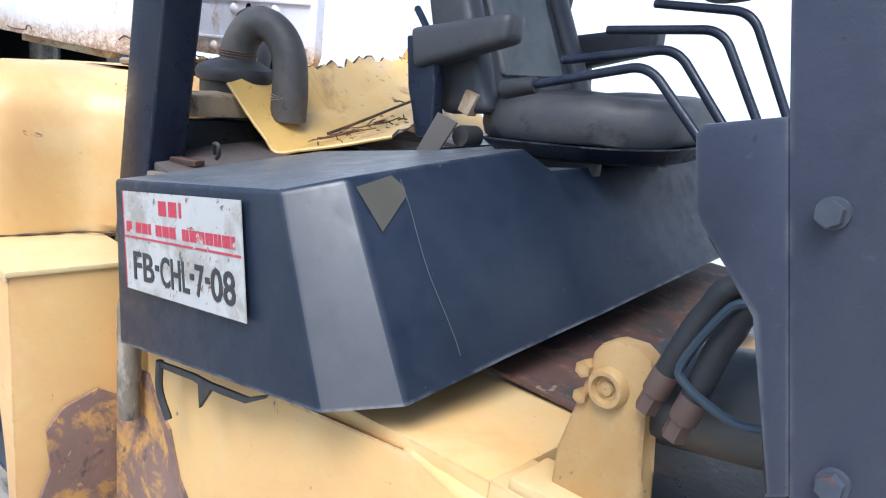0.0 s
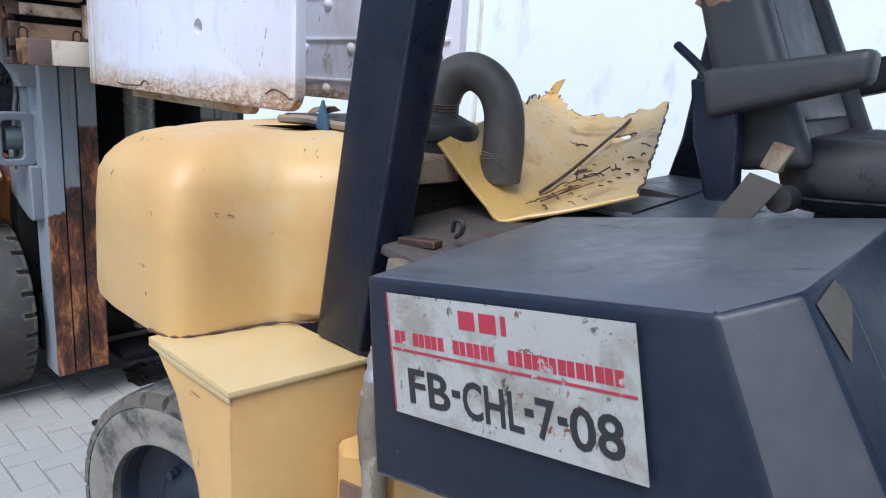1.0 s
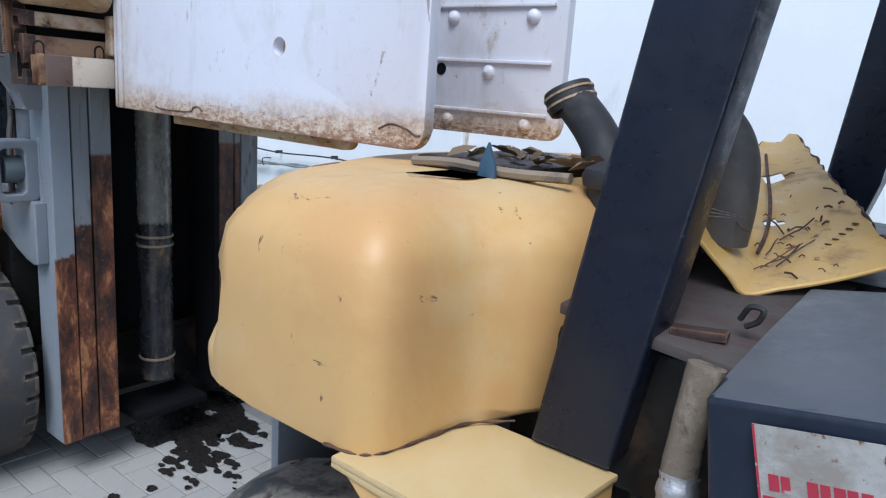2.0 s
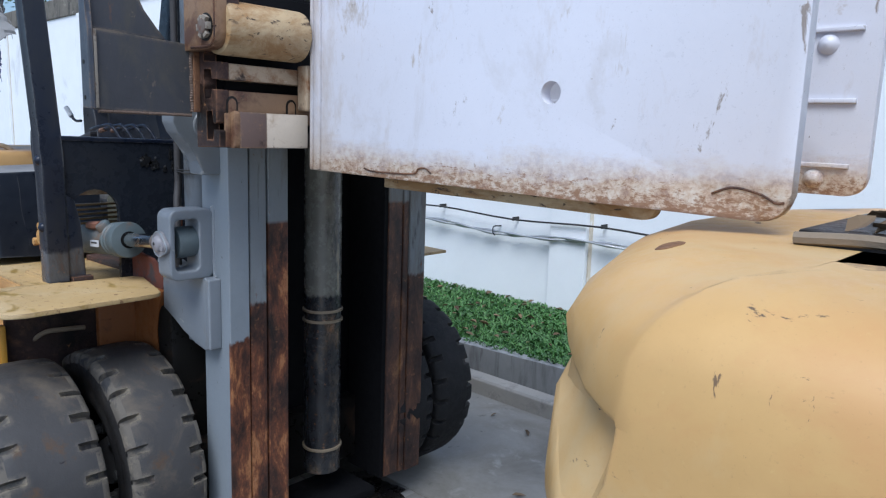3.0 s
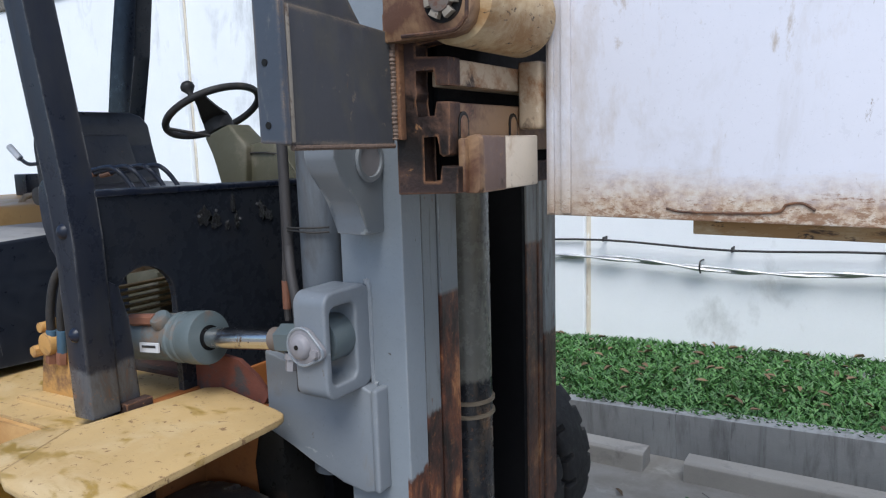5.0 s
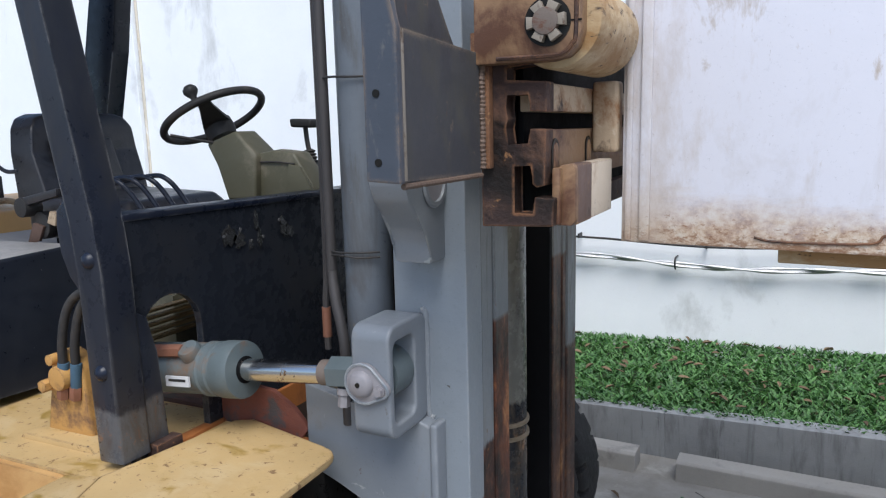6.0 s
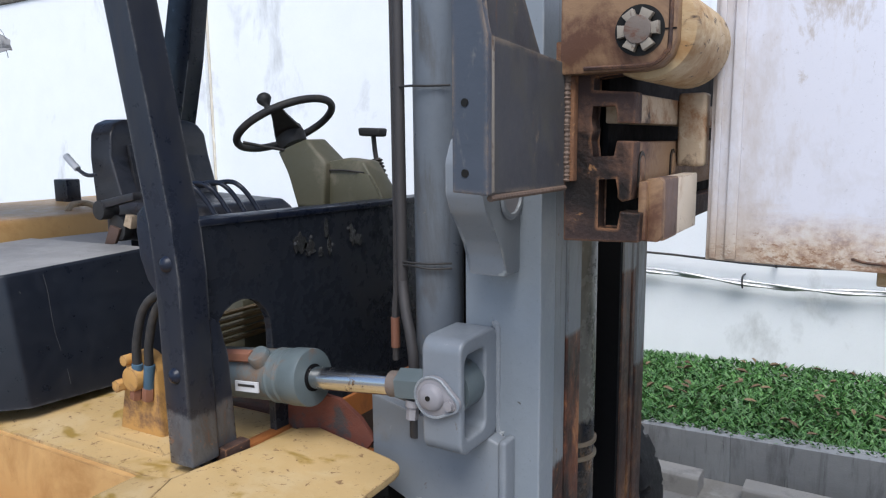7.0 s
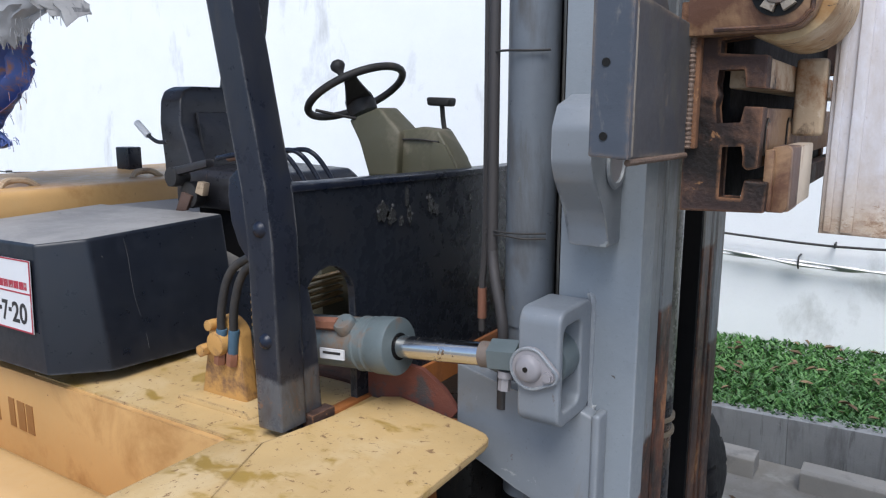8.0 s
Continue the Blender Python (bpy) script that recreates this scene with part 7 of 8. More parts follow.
    part("barrel", cyl(a + d * 0.03, a + d * 0.6, 0.066, n=36, r_edge=0.01), barrel_dark, tc, "dark oily hydraulic barrel")
    part("pivot_bracket", prism([(-0.679, 1.159), (-0.679, 1.10), (-0.55, 1.10), (-0.56, 1.171), (-0.573, 1.216), (-0.570, 1.30), (-0.578, 1.315), (-0.595, 1.325), (-0.625, 1.323), (-0.642, 1.313), (-0.651, 1.299), (-0.655, 1.255)], "y", 1.070, 1.10, 0.006), bracket_worn, t, "yellow cylinder bracket")
    part("bracket_foot", hexa([(-0.72, 1.035, 1.085), (-0.55, 1.035, 1.09), (-0.55, 1.12, 1.09), (-0.72, 1.12, 1.085), (-0.72, 1.035, 1.104), (-0.55, 1.035, 1.112), (-0.55, 1.12, 1.114), (-0.72, 1.12, 1.106)], 0.006), yellow_paint, t)
    part("pivot_pin", lathe([(0.001, 0.006), (0.008, 0.006), (0.010, 0.002), (0.015, 0.002), (0.017, 0.010), (0.022, 0.010), (0.025, 0.006), (0.026, -0.006)], (-0.621, 1.066, 1.264), (0, -1, 0), 28), bracket_worn, t)
    part("pin_bolt", cyl((-0.655, 1.062, 1.240), (-0.655, 1.08, 1.240), 0.010, n=6), bracket_worn, t)
    part("pin_bolt", cyl((-0.657, 1.062, 1.275), (-0.657, 1.08, 1.275), 0.011, n=6), bracket_worn, t)
    for f0, f1, h1, h2, h3, y in (((-0.568, 1.262), (-0.554, 1.308), (-0.542, 1.344), (-0.526, 1.39), (-0.49, 1.435), 1.06), ((-0.525, 1.252), (-0.513, 1.298), (-0.506, 1.329), (-0.494, 1.38), (-0.465, 1.42), 1.045)):
        part("fitting", cyl((f0[0], y, f0[1]), (f1[0], y, f1[1]), 0.0135, n=6), brown_plastic, tc)
        part("collar", cyl(((f0[0] + f1[0]) / 2, y, (f0[1] + f1[1]) / 2), (f1[0] + 0.003, y, f1[1] + 0.008), 0.0158, n=14, r_edge=0.003), brown_plastic, tc)
        part("hose", tube([(f1[0], y, f1[1]), (h1[0], y, h1[1]), (h2[0], y + 0.01, h2[1]), (h3[0], y + 0.02, h3[1]), (h3[0] + 0.15, y + 0.1, h3[1] + 0.04)], 0.0145, 12), black_rubber, tc)
    part("wire", tube([(-0.475, 1.04, 1.423), (-0.495, 1.035, 1.408), (-0.526, 1.03, 1.341), (-0.515, 1.03, 1.32), (-0.471, 1.035, 1.301), (-0.44, 1.04, 1.302), (-0.38, 1.06, 1.32)], 0.005, 8), wire_slate, tc)
    # air cleaner and exhaust elbow behind the hood
    part("exhaust_elbow", tube([(-1.936, 1.492, 1.415), (-1.928, 1.488, 1.50), (-1.932, 1.482, 1.58), (-1.958, 1.468, 1.635), (-2.005, 1.45, 1.66), (-2.05, 1.432, 1.645), (-2.078, 1.42, 1.60), (-2.083, 1.416, 1.55)], 0.049, 24, radii=lambda u: 0.047 + 0.003 * math.cos(u * 6.28)), pipe_grey, t, "matt dark grey exhaust elbow tied with wire")
    for k in range(3):
        part("wire_tie", lathe([(0.0485, -0.0016), (0.051, 0), (0.0485, 0.0016)], (-1.932, 1.489, 1.462 + 0.006 * k), (0.1 * (k - 1), 0.12, 1), 24), wire_bright, t)
    part("wire_end", tube([(-1.90, 1.45, 1.462), (-1.885, 1.44, 1.452), (-1.875, 1.45, 1.447)], 0.0016, 5), rust_steel, t)
    part("air_cleaner", lathe([(0.001, 1.560), (0.05, 1.560), (0.062, 1.556), (0.105, 1.535), (0.112, 1.52), (0.108, 1.50), (0.098, 1.495), (0.098, 1.38)], (-2.10, 1.425, 0), (0, 0, 1), 40), black_rubber, t)
    part("intake_pipe", tube([(-2.40, 1.665, 1.67), (-2.36, 1.65, 1.64), (-2.30, 1.61, 1.60), (-2.25, 1.57, 1.555), (-2.23, 1.55, 1.50), (-2.225, 1.54, 1.42)], 0.050, 18), black_rubber, t)
    part("intake_stack", cyl((-2.315, 1.67, 1.42), (-2.315, 1.67, 1.60), 0.045, n=24, r_edge=0.006), black_rubber, t)
    part("intake_cap", cyl((-2.396, 1.67, 1.645), (-2.425, 1.67, 1.70), 0.063, n=28, r_edge=0.012), black_rubber, t)
    for k in (0.35, 0.7):
        p = Vector((-2.396, 1.67, 1.645)).lerp(Vector((-2.425, 1.67, 1.70)), k)
        part("clamp_band", lathe([(0.062, -0.004), (0.0655, -0.003), (0.0655, 0.003), (0.062, 0.004)], p, (-0.47, 0, 0.88), 28), rust_cream, t)
    for k in range(3):
        part("clamp_band", lathe([(0.049, -0.002), (0.053, 0), (0.049, 0.002)], (-2.0825, 1.4165, 1.568 + 0.007 * k), (0.06, 0, 1), 24), rust_steel, t)
    part("wood_block", hexa([(-2.05, 1.18, 1.41), (-1.97, 1.20, 1.41), (-1.98, 1.40, 1.41), (-2.06, 1.38, 1.41), (-2.05, 1.18, 1.465), (-1.97, 1.20, 1.46), (-1.98, 1.40, 1.465), (-2.06, 1.38, 1.475)], 0.004), wood_old, t, "splintered pale wood block")
    part("engine", box(-2.1, -1.78, 1.15, 2.0, 1.0, 1.27, 0.02), oily_black, t)
    part("engine_shelf", hexa([(-2.08, 1.12, 1.30), (-1.72, 1.08, 1.28), (-1.70, 1.95, 1.36), (-2.08, 1.95, 1.38), (-2.08, 1.12, 1.32), (-1.72, 1.08, 1.30), (-1.70, 1.95, 1.38), (-2.08, 1.95, 1.40)], 0.004), shelf_mat, t, "dirty pale engine cover board")
    part("rear_bracket", prism([(-2.42, 1.44), (-2.36, 1.44), (-2.37, 1.52), (-2.39, 1.57), (-2.41, 1.52)], "y", 1.30, 1.31, 0.002), surface_blue, t)
    part("rear_board", hexa([(-1.88, 1.60, 1.362), (-1.49, 1.58, 1.362), (-1.49, 2.40, 1.368), (-1.98, 2.50, 1.368), (-1.88, 1.60, 1.374), (-1.49, 1.58, 1.374), (-1.49, 2.40, 1.380), (-1.98, 2.50, 1.380)], 0.003), slate_dust_sheen, t, "dusty slate board behind the seat")
    part("board_seam", tube([(-1.63, 1.59, 1.375), (-1.69, 1.95, 1.378), (-1.745, 2.27, 1.380)], 0.003, 6), shade_black, t)
    # Dark box added where the counterweight's top sinks into a shaded hollow.
    part("radiator_top", box(-2.62, -2.30, 1.33, 1.80, 1.40, 1.522, 0.012), oily_black, t)
    part("foam_strip", tube([(-2.62, 1.325, 1.505), (-2.5, 1.33, 1.512), (-2.35, 1.325, 1.507), (-2.2, 1.33, 1.513)], 0.012, 7), dusty_hose, t, "crumbling brown foam strip")
    # taped hose beside the fender
    part("taped_hose", tube([(-1.80, 1.07, 1.30), (-1.81, 1.05, 1.15), (-1.79, 1.0, 1.0), (-1.757, 0.985, 0.913), (-1.75, 0.98, 0.82), (-1.745, 0.98, 0.745)], 0.036, 16, radii=lambda u: 0.028 + 0.0008 * math.sin(u * 37) + 0.0006 * math.sin(u * 61 + 1) - 0.004 * u), hose_cloth, t, "dusty hose wrapped in cloth")
    part("spring_clip", tube([(-1.80, 1.20, 1.345), (-1.785, 1.19, 1.37), (-1.765, 1.19, 1.37), (-1.77, 1.195, 1.35), (-1.79, 1.20, 1.335)], 0.005, 7), black_rubber, t)
    part("wood_scrap", hexa([(-1.885, 1.13, 1.305), (-1.80, 1.15, 1.315), (-1.805, 1.18, 1.315), (-1.89, 1.16, 1.305), (-1.885, 1.13, 1.325), (-1.80, 1.15, 1.33), (-1.805, 1.18, 1.33), (-1.89, 1.16, 1.325)], 0.004), rust_steel, t)
    part("foil_wrap", tube([(-1.808, 1.045, 1.13), (-1.802, 1.02, 1.04)], 0.038, 14, smooth=10, radii=lambda u: 0.0305 + 0.002 * math.sin(u * 45)), foil, t, "silver foil wrap")
    part("torn_rubber", prism([(-1.55, 0.965), (-1.41, 0.993), (-1.35, 1.0), (-1.22, 1.024), (-1.16, 1.056), (-1.17, 1.044), (-1.225, 1.012), (-1.30, 0.996), (-1.342, 0.990), (-1.382, 0.934), (-1.388, 0.982), (-1.41, 0.980), (-1.50, 0.962), (-1.55, 0.952)], "y", 0.955, 0.962, 0.001), black_rubber, t)
    part("dangling_strip", tube([(-1.552, 0.958, 0.965), (-1.55, 0.958, 0.90), (-1.522, 0.965, 0.844)], 0.008, 8), black_rubber, t)
    return t


rust_yellow = surface("rust_yellow", (0.17, 0.10, 0.075), 0.75, vary=0.25, bump=0.6, patches=[((0.42, 0.22, 0.06), 7, 0.49, 0.58, 0.7, None), ((0.07, 0.045, 0.04), 11, 0.58, 0.66, 0.85, None), ((0.50, 0.30, 0.10), 30, 0.64, 0.67, 0.6, (2, 2, 0.5))])
wood_old = surface("wood_old", (0.34, 0.24, 0.14), 0.85, vary=0.25, bump=0.8, patches=[((0.10, 0.055, 0.03), 16, 0.5, 0.62, 0.9, (0.4, 1, 1))])
wire_slate = surface("wire_slate", (0.03, 0.045, 0.06), 0.5, vary=0.2)
barrel_dark = surface("barrel_dark", (0.055, 0.055, 0.055), 0.45, vary=0.25, patches=[((0.10, 0.075, 0.055), 8, 0.5, 0.66, 0.7, None)])
post_navy = surface("post_navy", (0.024, 0.027, 0.044), 0.42, spec=0.45, vary=0.2, bump=0.15, bump_scale=35, edge=((0.09, 0.09, 0.10), 0.006, 0.8), patches=[((0.035, 0.037, 0.05), 4, 0.5, 0.7, 0.5, (1, 1, 0.4)), ((0.012, 0.013, 0.02), 40, 0.66, 0.70, 0.6, None), ((0.16, 0.14, 0.12), 46, 0.71, 0.74, 0.7, None)])
bracket_worn = surface("bracket_worn", (0.37, 0.215, 0.075), 0.55, vary=0.12, bump=0.2, edge=((0.17, 0.09, 0.05), 0.008, 0.85), patches=[((0.42, 0.28, 0.12), 4, 0.5, 0.68, 0.6, None), ((0.15, 0.085, 0.05), 20, 0.64, 0.69, 0.8, None)])
hose_cloth = surface("hose_cloth", (0.15, 0.12, 0.085), 0.9, vary=0.3, bump=1.0, bump_scale=55, patches=[((0.25, 0.21, 0.16), 22, 0.52, 0.62, 0.9, (1, 1, 0.5)), ((0.05, 0.04, 0.03), 14, 0.56, 0.66, 0.9, None)])
belt_brown = surface("belt_brown", (0.09, 0.075, 0.065), 0.7, vary=0.2)
foam = surface("seat_foam", (0.34, 0.20, 0.13), 0.95, vary=0.25, bump=1.0, bump_scale=120)
sticker_grey = surface("sticker_grey", (0.062, 0.056, 0.040), 0.5, vary=0.2, bump=0.1)
bolt_blue = surface("bolt_blue", (0.045, 0.05, 0.065), 0.5, vary=0.3, patches=[(RUST, 30, 0.60, 0.68, 0.8, None)])
rim_black = surface("rim_black", (0.014, 0.019, 0.030), 0.5, vary=0.2, patches=[((0.12, 0.11, 0.1), 8, 0.55, 0.7, 0.8, None)])
pipe_grey = surface("pipe_grey", (0.06, 0.055, 0.052), 0.6, vary=0.15, bump=0.25, patches=[((0.11, 0.095, 0.08), 6, 0.5, 0.7, 0.75, None)])
shelf_mat = surface("shelf_board", (0.065, 0.054, 0.048), 0.8, vary=0.2, bump=0.4, patches=[((0.06, 0.04, 0.035), 18, 0.48, 0.58, 0.85, None)])
wire_bright = surface("tie_wire", (0.40, 0.37, 0.34), 0.4, metal=0.7, vary=0.2)
junk_yellow = surface("junk_yellow", (0.62, 0.39, 0.115), 0.38, vary=0.12, bump=0.2, bump_scale=14, specks=0.12, patches=[((0.10, 0.05, 0.03), 14, 0.62, 0.68, 0.8, None), ((0.32, 0.19, 0.08), 5, 0.54, 0.68, 0.6, None)])


def scrap_sheet():
    """A buckled yellow sheet panel that lies on the engine behind the hood."""
    t = thing("scrap_sheet_metal", "buckled yellow sheet metal panel with holes, lying on the engine", "scrap metal", at=(-1.9, 1.85, 1.40))
    near = [(-1.991, 1.337, 1.499), (-1.925, 1.370, 1.415), (-1.854, 1.407, 1.337), (-1.735, 1.50, 1.372), (-1.63, 1.605, 1.415)]
    mid = [(-2.16, 1.80, 1.575), (-2.09, 1.83, 1.475), (-2.0, 1.86, 1.425), (-1.92, 1.94, 1.445), (-1.84, 2.05, 1.50)]
    back = [(-2.52, 2.42, 1.61), (-2.44, 2.40, 1.60), (-2.36, 2.38, 1.545), (-2.20, 2.45, 1.555), (-2.086, 2.551, 1.614)]
    def at(u, v):
        """A point of the panel: u from its left wall to its right edge, v from its near end to its far one."""
        k = min(3, int(u * 4))
        w = u * 4 - k
        a, b, c = (lerp(line[k], line[k + 1], w) for line in (near, mid, back))
        return a * (1 - v) * (1 - 2 * v) + b * 4 * v * (1 - v) + c * v * (2 * v - 1)
    rnd = random.Random(5)
    N, M = 28, 40
    grid = []
    for i in range(N + 1):
        line = []
        for j in range(M + 1):
            p = at(i / N, j / M)
            p.z += 0.010 * noise.noise((i * 0.22, j * 0.16, 3.0)) * min(1, j / 6)
            if j == M:
                p += Vector((rnd.uniform(-0.012, 0.012), 0, rnd.uniform(-0.014, 0.009)))
            if i == 0 and j > 10:
                p += Vector((0, rnd.uniform(-0.01, 0.01), rnd.uniform(-0.02, 0.012)))
            if i == N:
                p += Vector((rnd.uniform(-0.004, 0.004), 0, rnd.uniform(-0.004, 0.004)))
            line.append(p)
        grid.append(line)
    b = sheet(grid, 0.004)
    holes = [(at(0.78, 0.72), 0.032), (at(0.62, 0.42), 0.026)]
    cut = [f for f in b.faces if min((f.calc_center_median() - h).length - r for h, r in holes) < 0]
    bmesh.ops.delete(b, geom=cut, context="FACES")
    part("panel", b, junk_yellow, t)
    flap = [[at(0.02 + 0.05 * i, 1.0) + Vector((0.012 * k, 0.0, 0.016 * k + 0.002 * i * k)) for i in range(4)] for k in range(4)]
    part("torn_flap", sheet(flap, 0.004), junk_yellow, t)
    for line in ([row[M] for row in grid], grid[N], grid[0][12:]):
        wob = [p + Vector((0, 0, rnd.uniform(-0.004, 0.006))) for p in line]
        part("torn_edge", tube(wob, 0.005, 6, smooth=2, radii=lambda u: 0.0028 + 0.0016 * math.sin(u * 71) * math.sin(u * 29)), rust_steel, t, "ragged rusty torn edge")
    fold = [at(0.50 + 0.30 * s / 9, 0.22 + 0.66 * s / 9) + Vector((0, 0, 0.012 + 0.012 * math.sin(s * 0.35))) for s in range(10)]
    part("rusty_rod", tube(fold, 0.0045, 7, smooth=3), rust_steel, t)
    part("folded_edge", tube([at(s / 10, 0.0) for s in range(11)], 0.005, 7, smooth=3), junk_yellow, t)
    for k in range(5):
        p = at(0.80 + 0.035 * k, 0.20 + 0.015 * k) + Vector((0, 0, 0.004))
        part("rivet_hole", cyl(p, p + Vector((0, 0, 0.002)), 0.007, n=10), rust_steel, t)
    b = bmesh.new()
    for k in range(28):
        u, v = min(0.97, max(0.50, rnd.gauss(0.68, 0.13))), min(0.9, max(0.05, rnd.gauss(0.38, 0.22)))
        p = at(u, v) + Vector((0, 0, 0.008))
        d = Vector((rnd.gauss(0, 1), rnd.gauss(0, 1), rnd.gauss(0, 0.3))).normalized() * rnd.uniform(0.004, 0.02)
        tube([p - d, p + Vector((0, 0, 0.004)), p + d], rnd.uniform(0.0009, 0.0026), 4, bm=b, smooth=1)
    tagged(part("debris", b, rust_steel, t), "dry twigs and rust flakes", kind="stuff")
    for k in range(6):
        u0, v0 = rnd.uniform(0.52, 0.8), rnd.uniform(0.1, 0.5)
        du, dv = rnd.uniform(-0.02, 0.08), rnd.uniform(0.03, 0.12)
        pts = [at(min(1, max(0, u0 + du * s)), min(1, max(0, v0 + dv * s / 2))) + Vector((0, 0, 0.010 + rnd.uniform(0, 0.006))) for s in range(4)]
        part("twig", tube(pts, rnd.uniform(0.0010, 0.0022), 5, smooth=4), rust_steel, t)


truck_worn()
scrap_sheet()


# ---- trees behind the wall ----
def tree(x, y, h, seed):
    rnd = random.Random(seed)
    t = thing("tree", "leafy tree with thin twigs behind the white wall", "tree", "trees behind the wall", at=(x, y, 0))
    part("trunk", tube([(x, y, -0.02), (x + 0.1, y, h * 0.4), (x - 0.1, y + 0.1, h * 0.8)], 0.12, 10, radii=lambda u: 0.13 - 0.08 * u), bark, t)
    vs, fs = [], []
    for k in range(14):
        a, l = rnd.uniform(0, 6.28), rnd.uniform(1.0, 2.2)
        z0 = h * rnd.uniform(0.5, 0.85)
        e = Vector((x + l * math.cos(a), y + l * math.sin(a), z0 + rnd.uniform(-0.4, 0.8)))
        part("limb", tube([(x, y, z0), lerp((x, y, z0), e, 0.5) + Vector((0, 0, 0.15)), e], 0.03, 6, radii=lambda u: 0.04 - 0.03 * u), bark, t)
        for q in range(260):
            c = lerp((x, y, z0), e, rnd.uniform(0.35, 1.1)) + Vector((rnd.gauss(0, 0.3), rnd.gauss(0, 0.3), rnd.gauss(0, 0.22)))
            if c.y < 5.45:
                continue
            d = Vector((rnd.gauss(0, 1), rnd.gauss(0, 1), rnd.gauss(0, 0.6))).normalized() * rnd.uniform(0.04, 0.08)
            s = d.cross(Vector((rnd.gauss(0, 1), rnd.gauss(0, 1), 1))).normalized() * d.length * 0.4
            i = len(vs)
            vs += [tuple(c - d), tuple(c - s), tuple(c + d), tuple(c + s)]
            fs += [(i, i + 1, i + 2, i + 3)]
    me = bpy.data.meshes.new("crown")
    me.from_pydata(vs, [], fs)
    me.materials.append(leaf_mat)
    attach(new("crown", me), t)


for i, (x, y, h) in enumerate(((-14.5, 6.6, 4.6), (-17.0, 6.8, 5.0), (-20.0, 6.7, 4.8), (-12.2, 6.9, 4.5))):
    tree(x, y, h, 20 + i)


# ---- pavers ----
def pavers():
    bed = thing("paving", "worn light grey concrete block paving, oil stained", "paving", kind="structure", at=(-4, 1.5, 0))
    L, W, G = 0.21, 0.105, 0.004
    def block(w, d):
        b = box(-w / 2 + G / 2, w / 2 - G / 2, -d / 2 + G / 2, d / 2 - G / 2, -0.06, 0.0, 0.004, 1)
        me = bpy.data.meshes.new("paver")
        b.to_mesh(me)
        b.free()
        me.materials.append(paver_mat)
        return me
    flat, up = block(L, W), block(W, L)
    rnd = random.Random(9)
    near, rest = [], []
    n = 90
    # herringbone: pairs stepped along the diagonal
    for i in range(-n, n):
        for j in range(-n, n):
            ox, oy = i * W + j * L, i * W - j * L
            for me, cx, cy in ((flat, ox + L / 2, oy + W / 2), (up, ox + 2.5 * W, oy)):
                a = radians(0)
                x, y = cx - 4.2, cy + 1.8
                if -9 < x < 2.5 and -1.6 < y < 2.16:
                    z = rnd.uniform(-0.003, 0.002)
                    close = -4.6 < x < -2.75 and 0.5 < y < 2.2
                    (near if close and len(near) < 300 else rest).append((me, x, y, z))
    for me, x, y, z in near:
        o = attach(new("paver", me), bed)
        o.location = (x, y, z)
    vs, fs = [], []
    for me, x, y, z in rest:
        k = len(vs)
        vs += [(v.co.x + x, v.co.y + y, v.co.z + z) for v in me.vertices]
        fs += [tuple(q + k for q in p.vertices) for p in me.polygons]
    me = bpy.data.meshes.new("pavers")
    me.from_pydata(vs, [], fs)
    me.materials.append(paver_mat)
    tagged(attach(new("pavers", me), bed), kind="stuff")


pavers()

# ---- dusty concrete apron along the kerb ----
apron_mat = surface("apron_concrete", (0.27, 0.258, 0.235), 0.9, vary=0.15, bump=0.5, bump_scale=40, patches=[((0.20, 0.185, 0.16), 2.0, 0.48, 0.66, 0.9, None), ((0.34, 0.33, 0.30), 5, 0.56, 0.68, 0.9, None), ((0.10, 0.095, 0.085), 11, 0.64, 0.70, 0.8, None)])
crack_mat = surface("crack_dirt", (0.12, 0.11, 0.095), 0.95, vary=0.3)


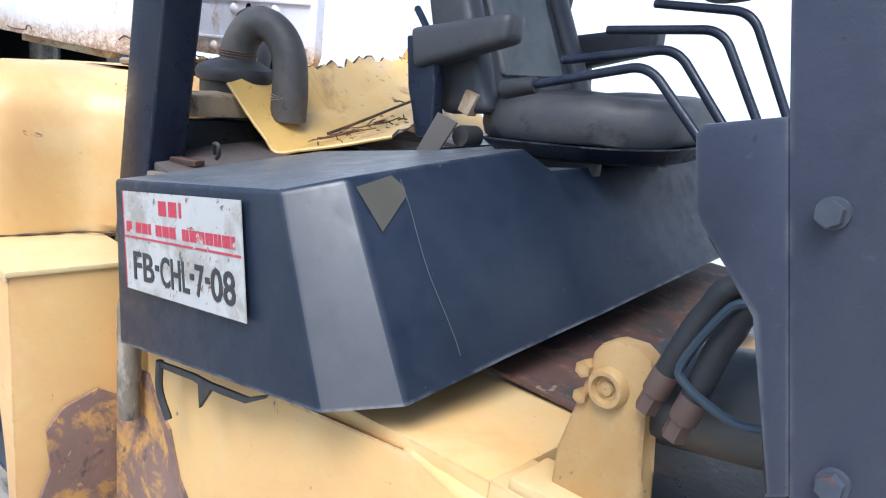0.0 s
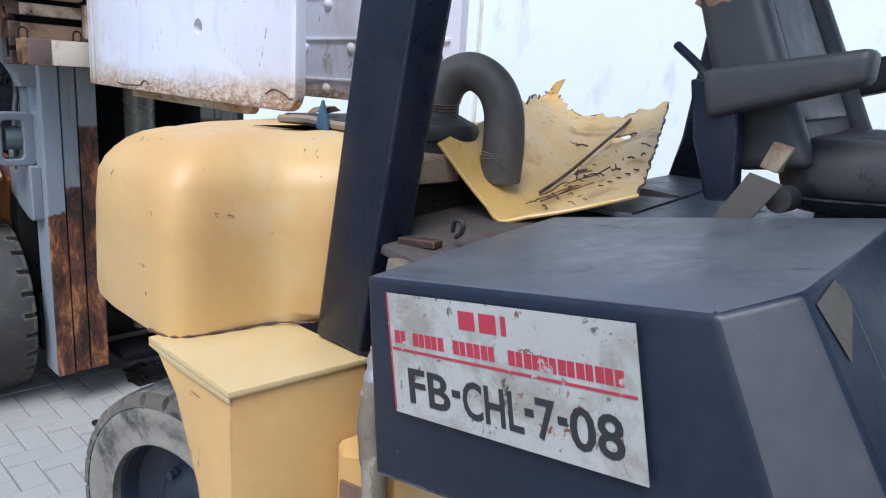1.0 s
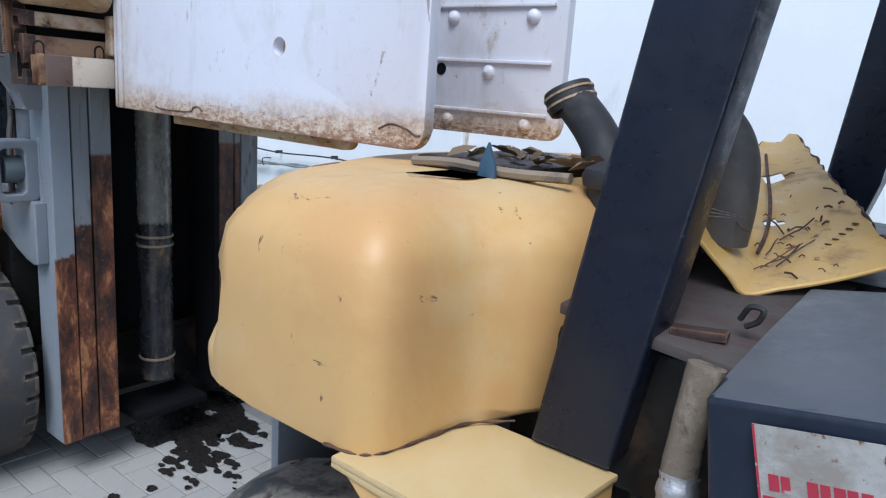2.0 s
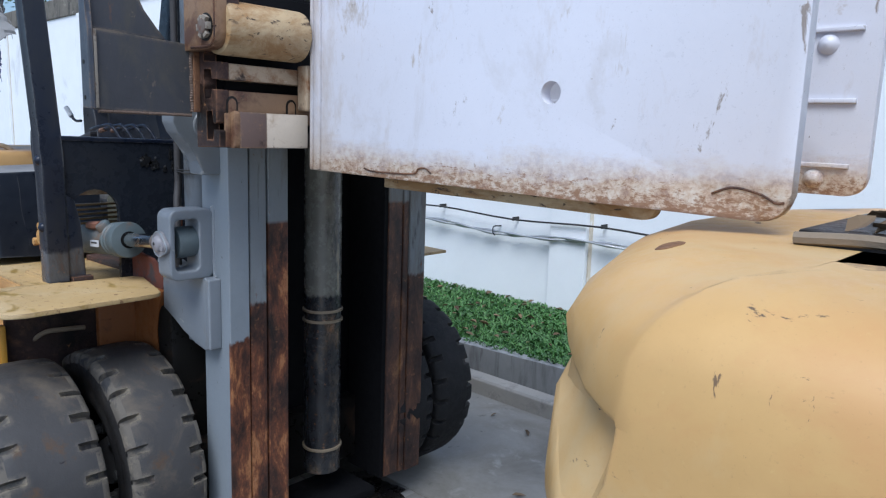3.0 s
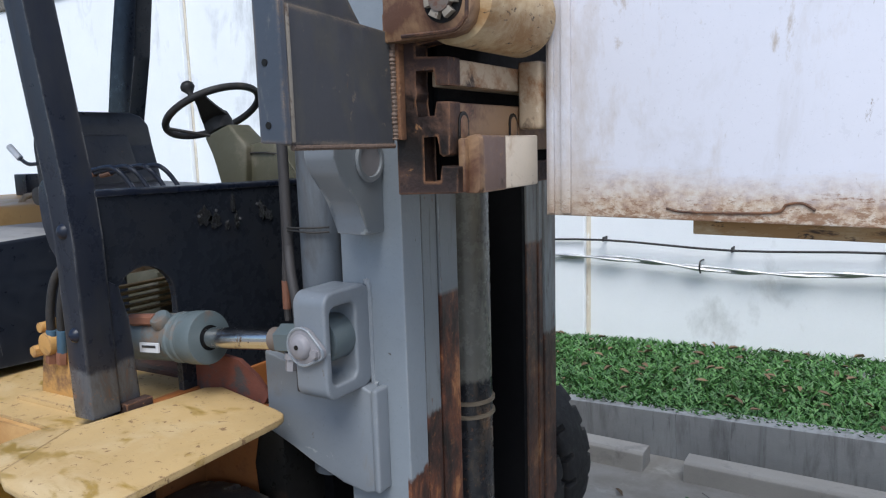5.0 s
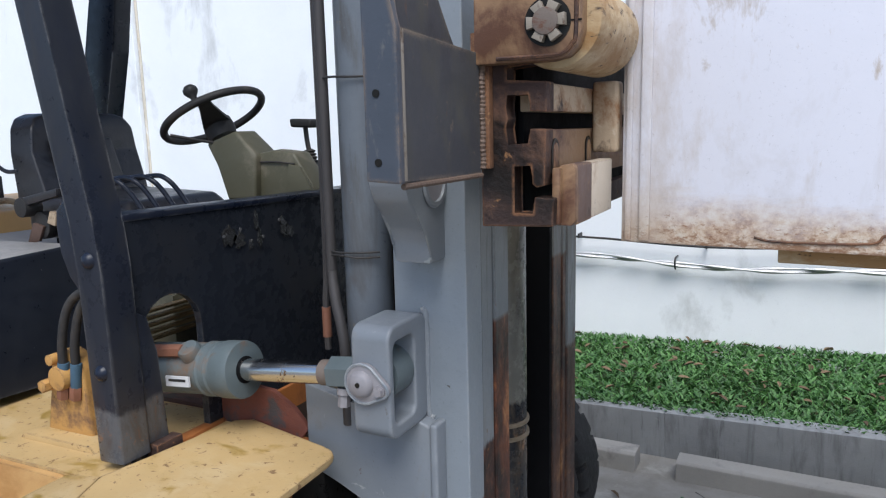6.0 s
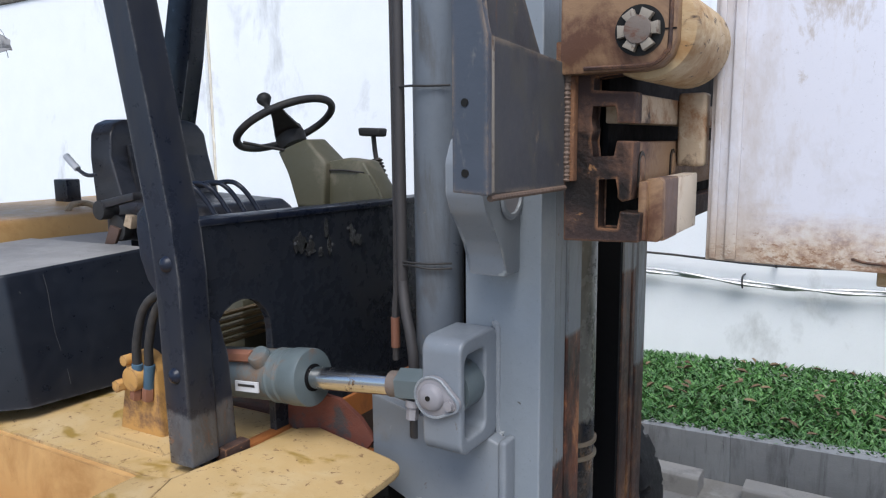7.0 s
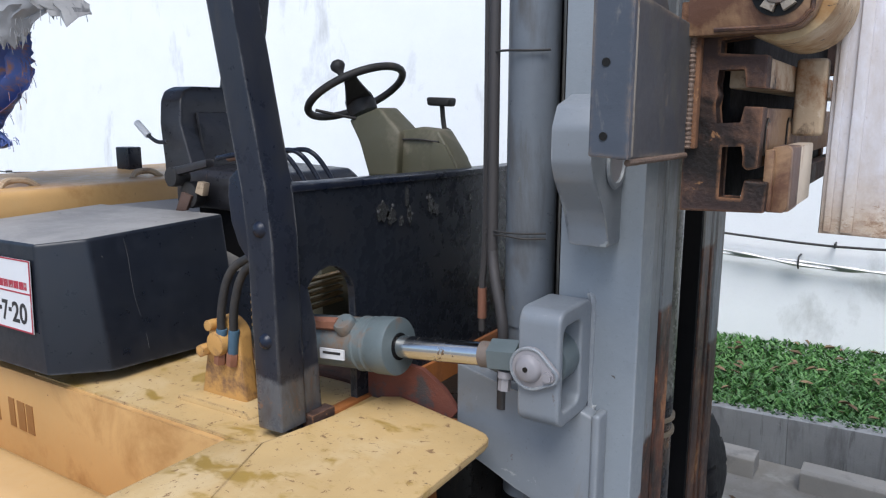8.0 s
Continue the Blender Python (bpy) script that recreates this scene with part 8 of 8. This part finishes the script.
def apron():
    rnd = random.Random(31)
    slab = tagged(obj("apron", box(-9, 2.5, 2.20, 3.615, -0.05, 0.003, 0.002, 1), apron_mat), "dusty grey concrete apron beside the kerb", "apron", kind="structure")
    for x, y, ax, n in ((-4.1, 3.3, -0.25, 9), (-3.75, 3.28, 0.1, 7), (-3.6, 2.9, 1.3, 7), (-4.0, 2.9, 0.4, 6), (-3.2, 3.1, -0.3, 8)):
        pts = [(x, y, 0.0035)]
        for k in range(n):
            ax += rnd.uniform(-0.5, 0.5)
            pts.append((pts[-1][0] + 0.06 * math.cos(ax), min(3.6, pts[-1][1] + 0.06 * math.sin(ax)), 0.0035))
        part("crack", tube(pts, 0.003, 5), crack_mat, slab)
    # weed seedlings
    b = bmesh.new()
    for k in range(26):
        x, y, a = -4.05 + rnd.gauss(0, 0.07), 3.15 + rnd.gauss(0, 0.04), rnd.uniform(0, 6.28)
        h, w, r = rnd.uniform(0.008, 0.02), rnd.uniform(0.006, 0.010), rnd.uniform(0.02, 0.035)
        c, d = math.cos(a), math.sin(a)
        b.faces.new([b.verts.new(p) for p in ((x, y, 0.004), (x + r * 0.5 * c - w * d, y + r * 0.5 * d + w * c, h), (x + r * c, y + r * d, h * 0.7), (x + r * 0.5 * c + w * d, y + r * 0.5 * d - w * c, h))])
    tagged(obj("weeds", b, grass_mat), "small green weed seedlings on the concrete", "weeds", kind="stuff")


apron()


# ---- oil on the paving ----
def oil_stain():
    rnd = random.Random(9)
    b = bmesh.new()
    spots = [(-4.45, 1.78, 0.17), (-4.56, 2.05, 0.13), (-4.30, 1.97, 0.10), (-4.22, 1.72, 0.07), (-4.12, 1.9, 0.05)]
    for k in range(60):
        d = abs(rnd.gauss(0, 0.28))
        spots.append((-4.2 + d + rnd.uniform(-0.1, 0.1), 1.72 + rnd.gauss(0, 0.17) - 0.25 * d, rnd.uniform(0.006, 0.02) * (1.0 if d > 0.25 else 1.6)))
    for x, y, r in spots:
        big = r > 0.04
        n = 90 if big else 14
        waves = [(f, rnd.uniform(0, 6.3), (0.30 if big else 0.2) / f ** 0.75) for f in (2, 3, 5, 8, 13, 21)]
        ring = []
        for k in range(n):
            a = 2 * math.pi * k / n
            q = r * (1 + sum(w * math.sin(f * a + p) for f, p, w in waves if big or f < 6))
            ring.append(b.verts.new((x + q * 1.4 * math.cos(a), y + q * math.sin(a), 0.0022 + 0.00002 * len(b.faces))))
        b.faces.new(ring)
    bmesh.ops.triangulate(b, faces=b.faces[:])
    tagged(obj("oil_stain", b, oil_film), "dark wet oil drips on the grey paving", "oil stain", kind="stuff")


oil_film = surface("oil_film", (0.018, 0.016, 0.015), 0.3, vary=0.3, bump=0.3)
oil_stain()
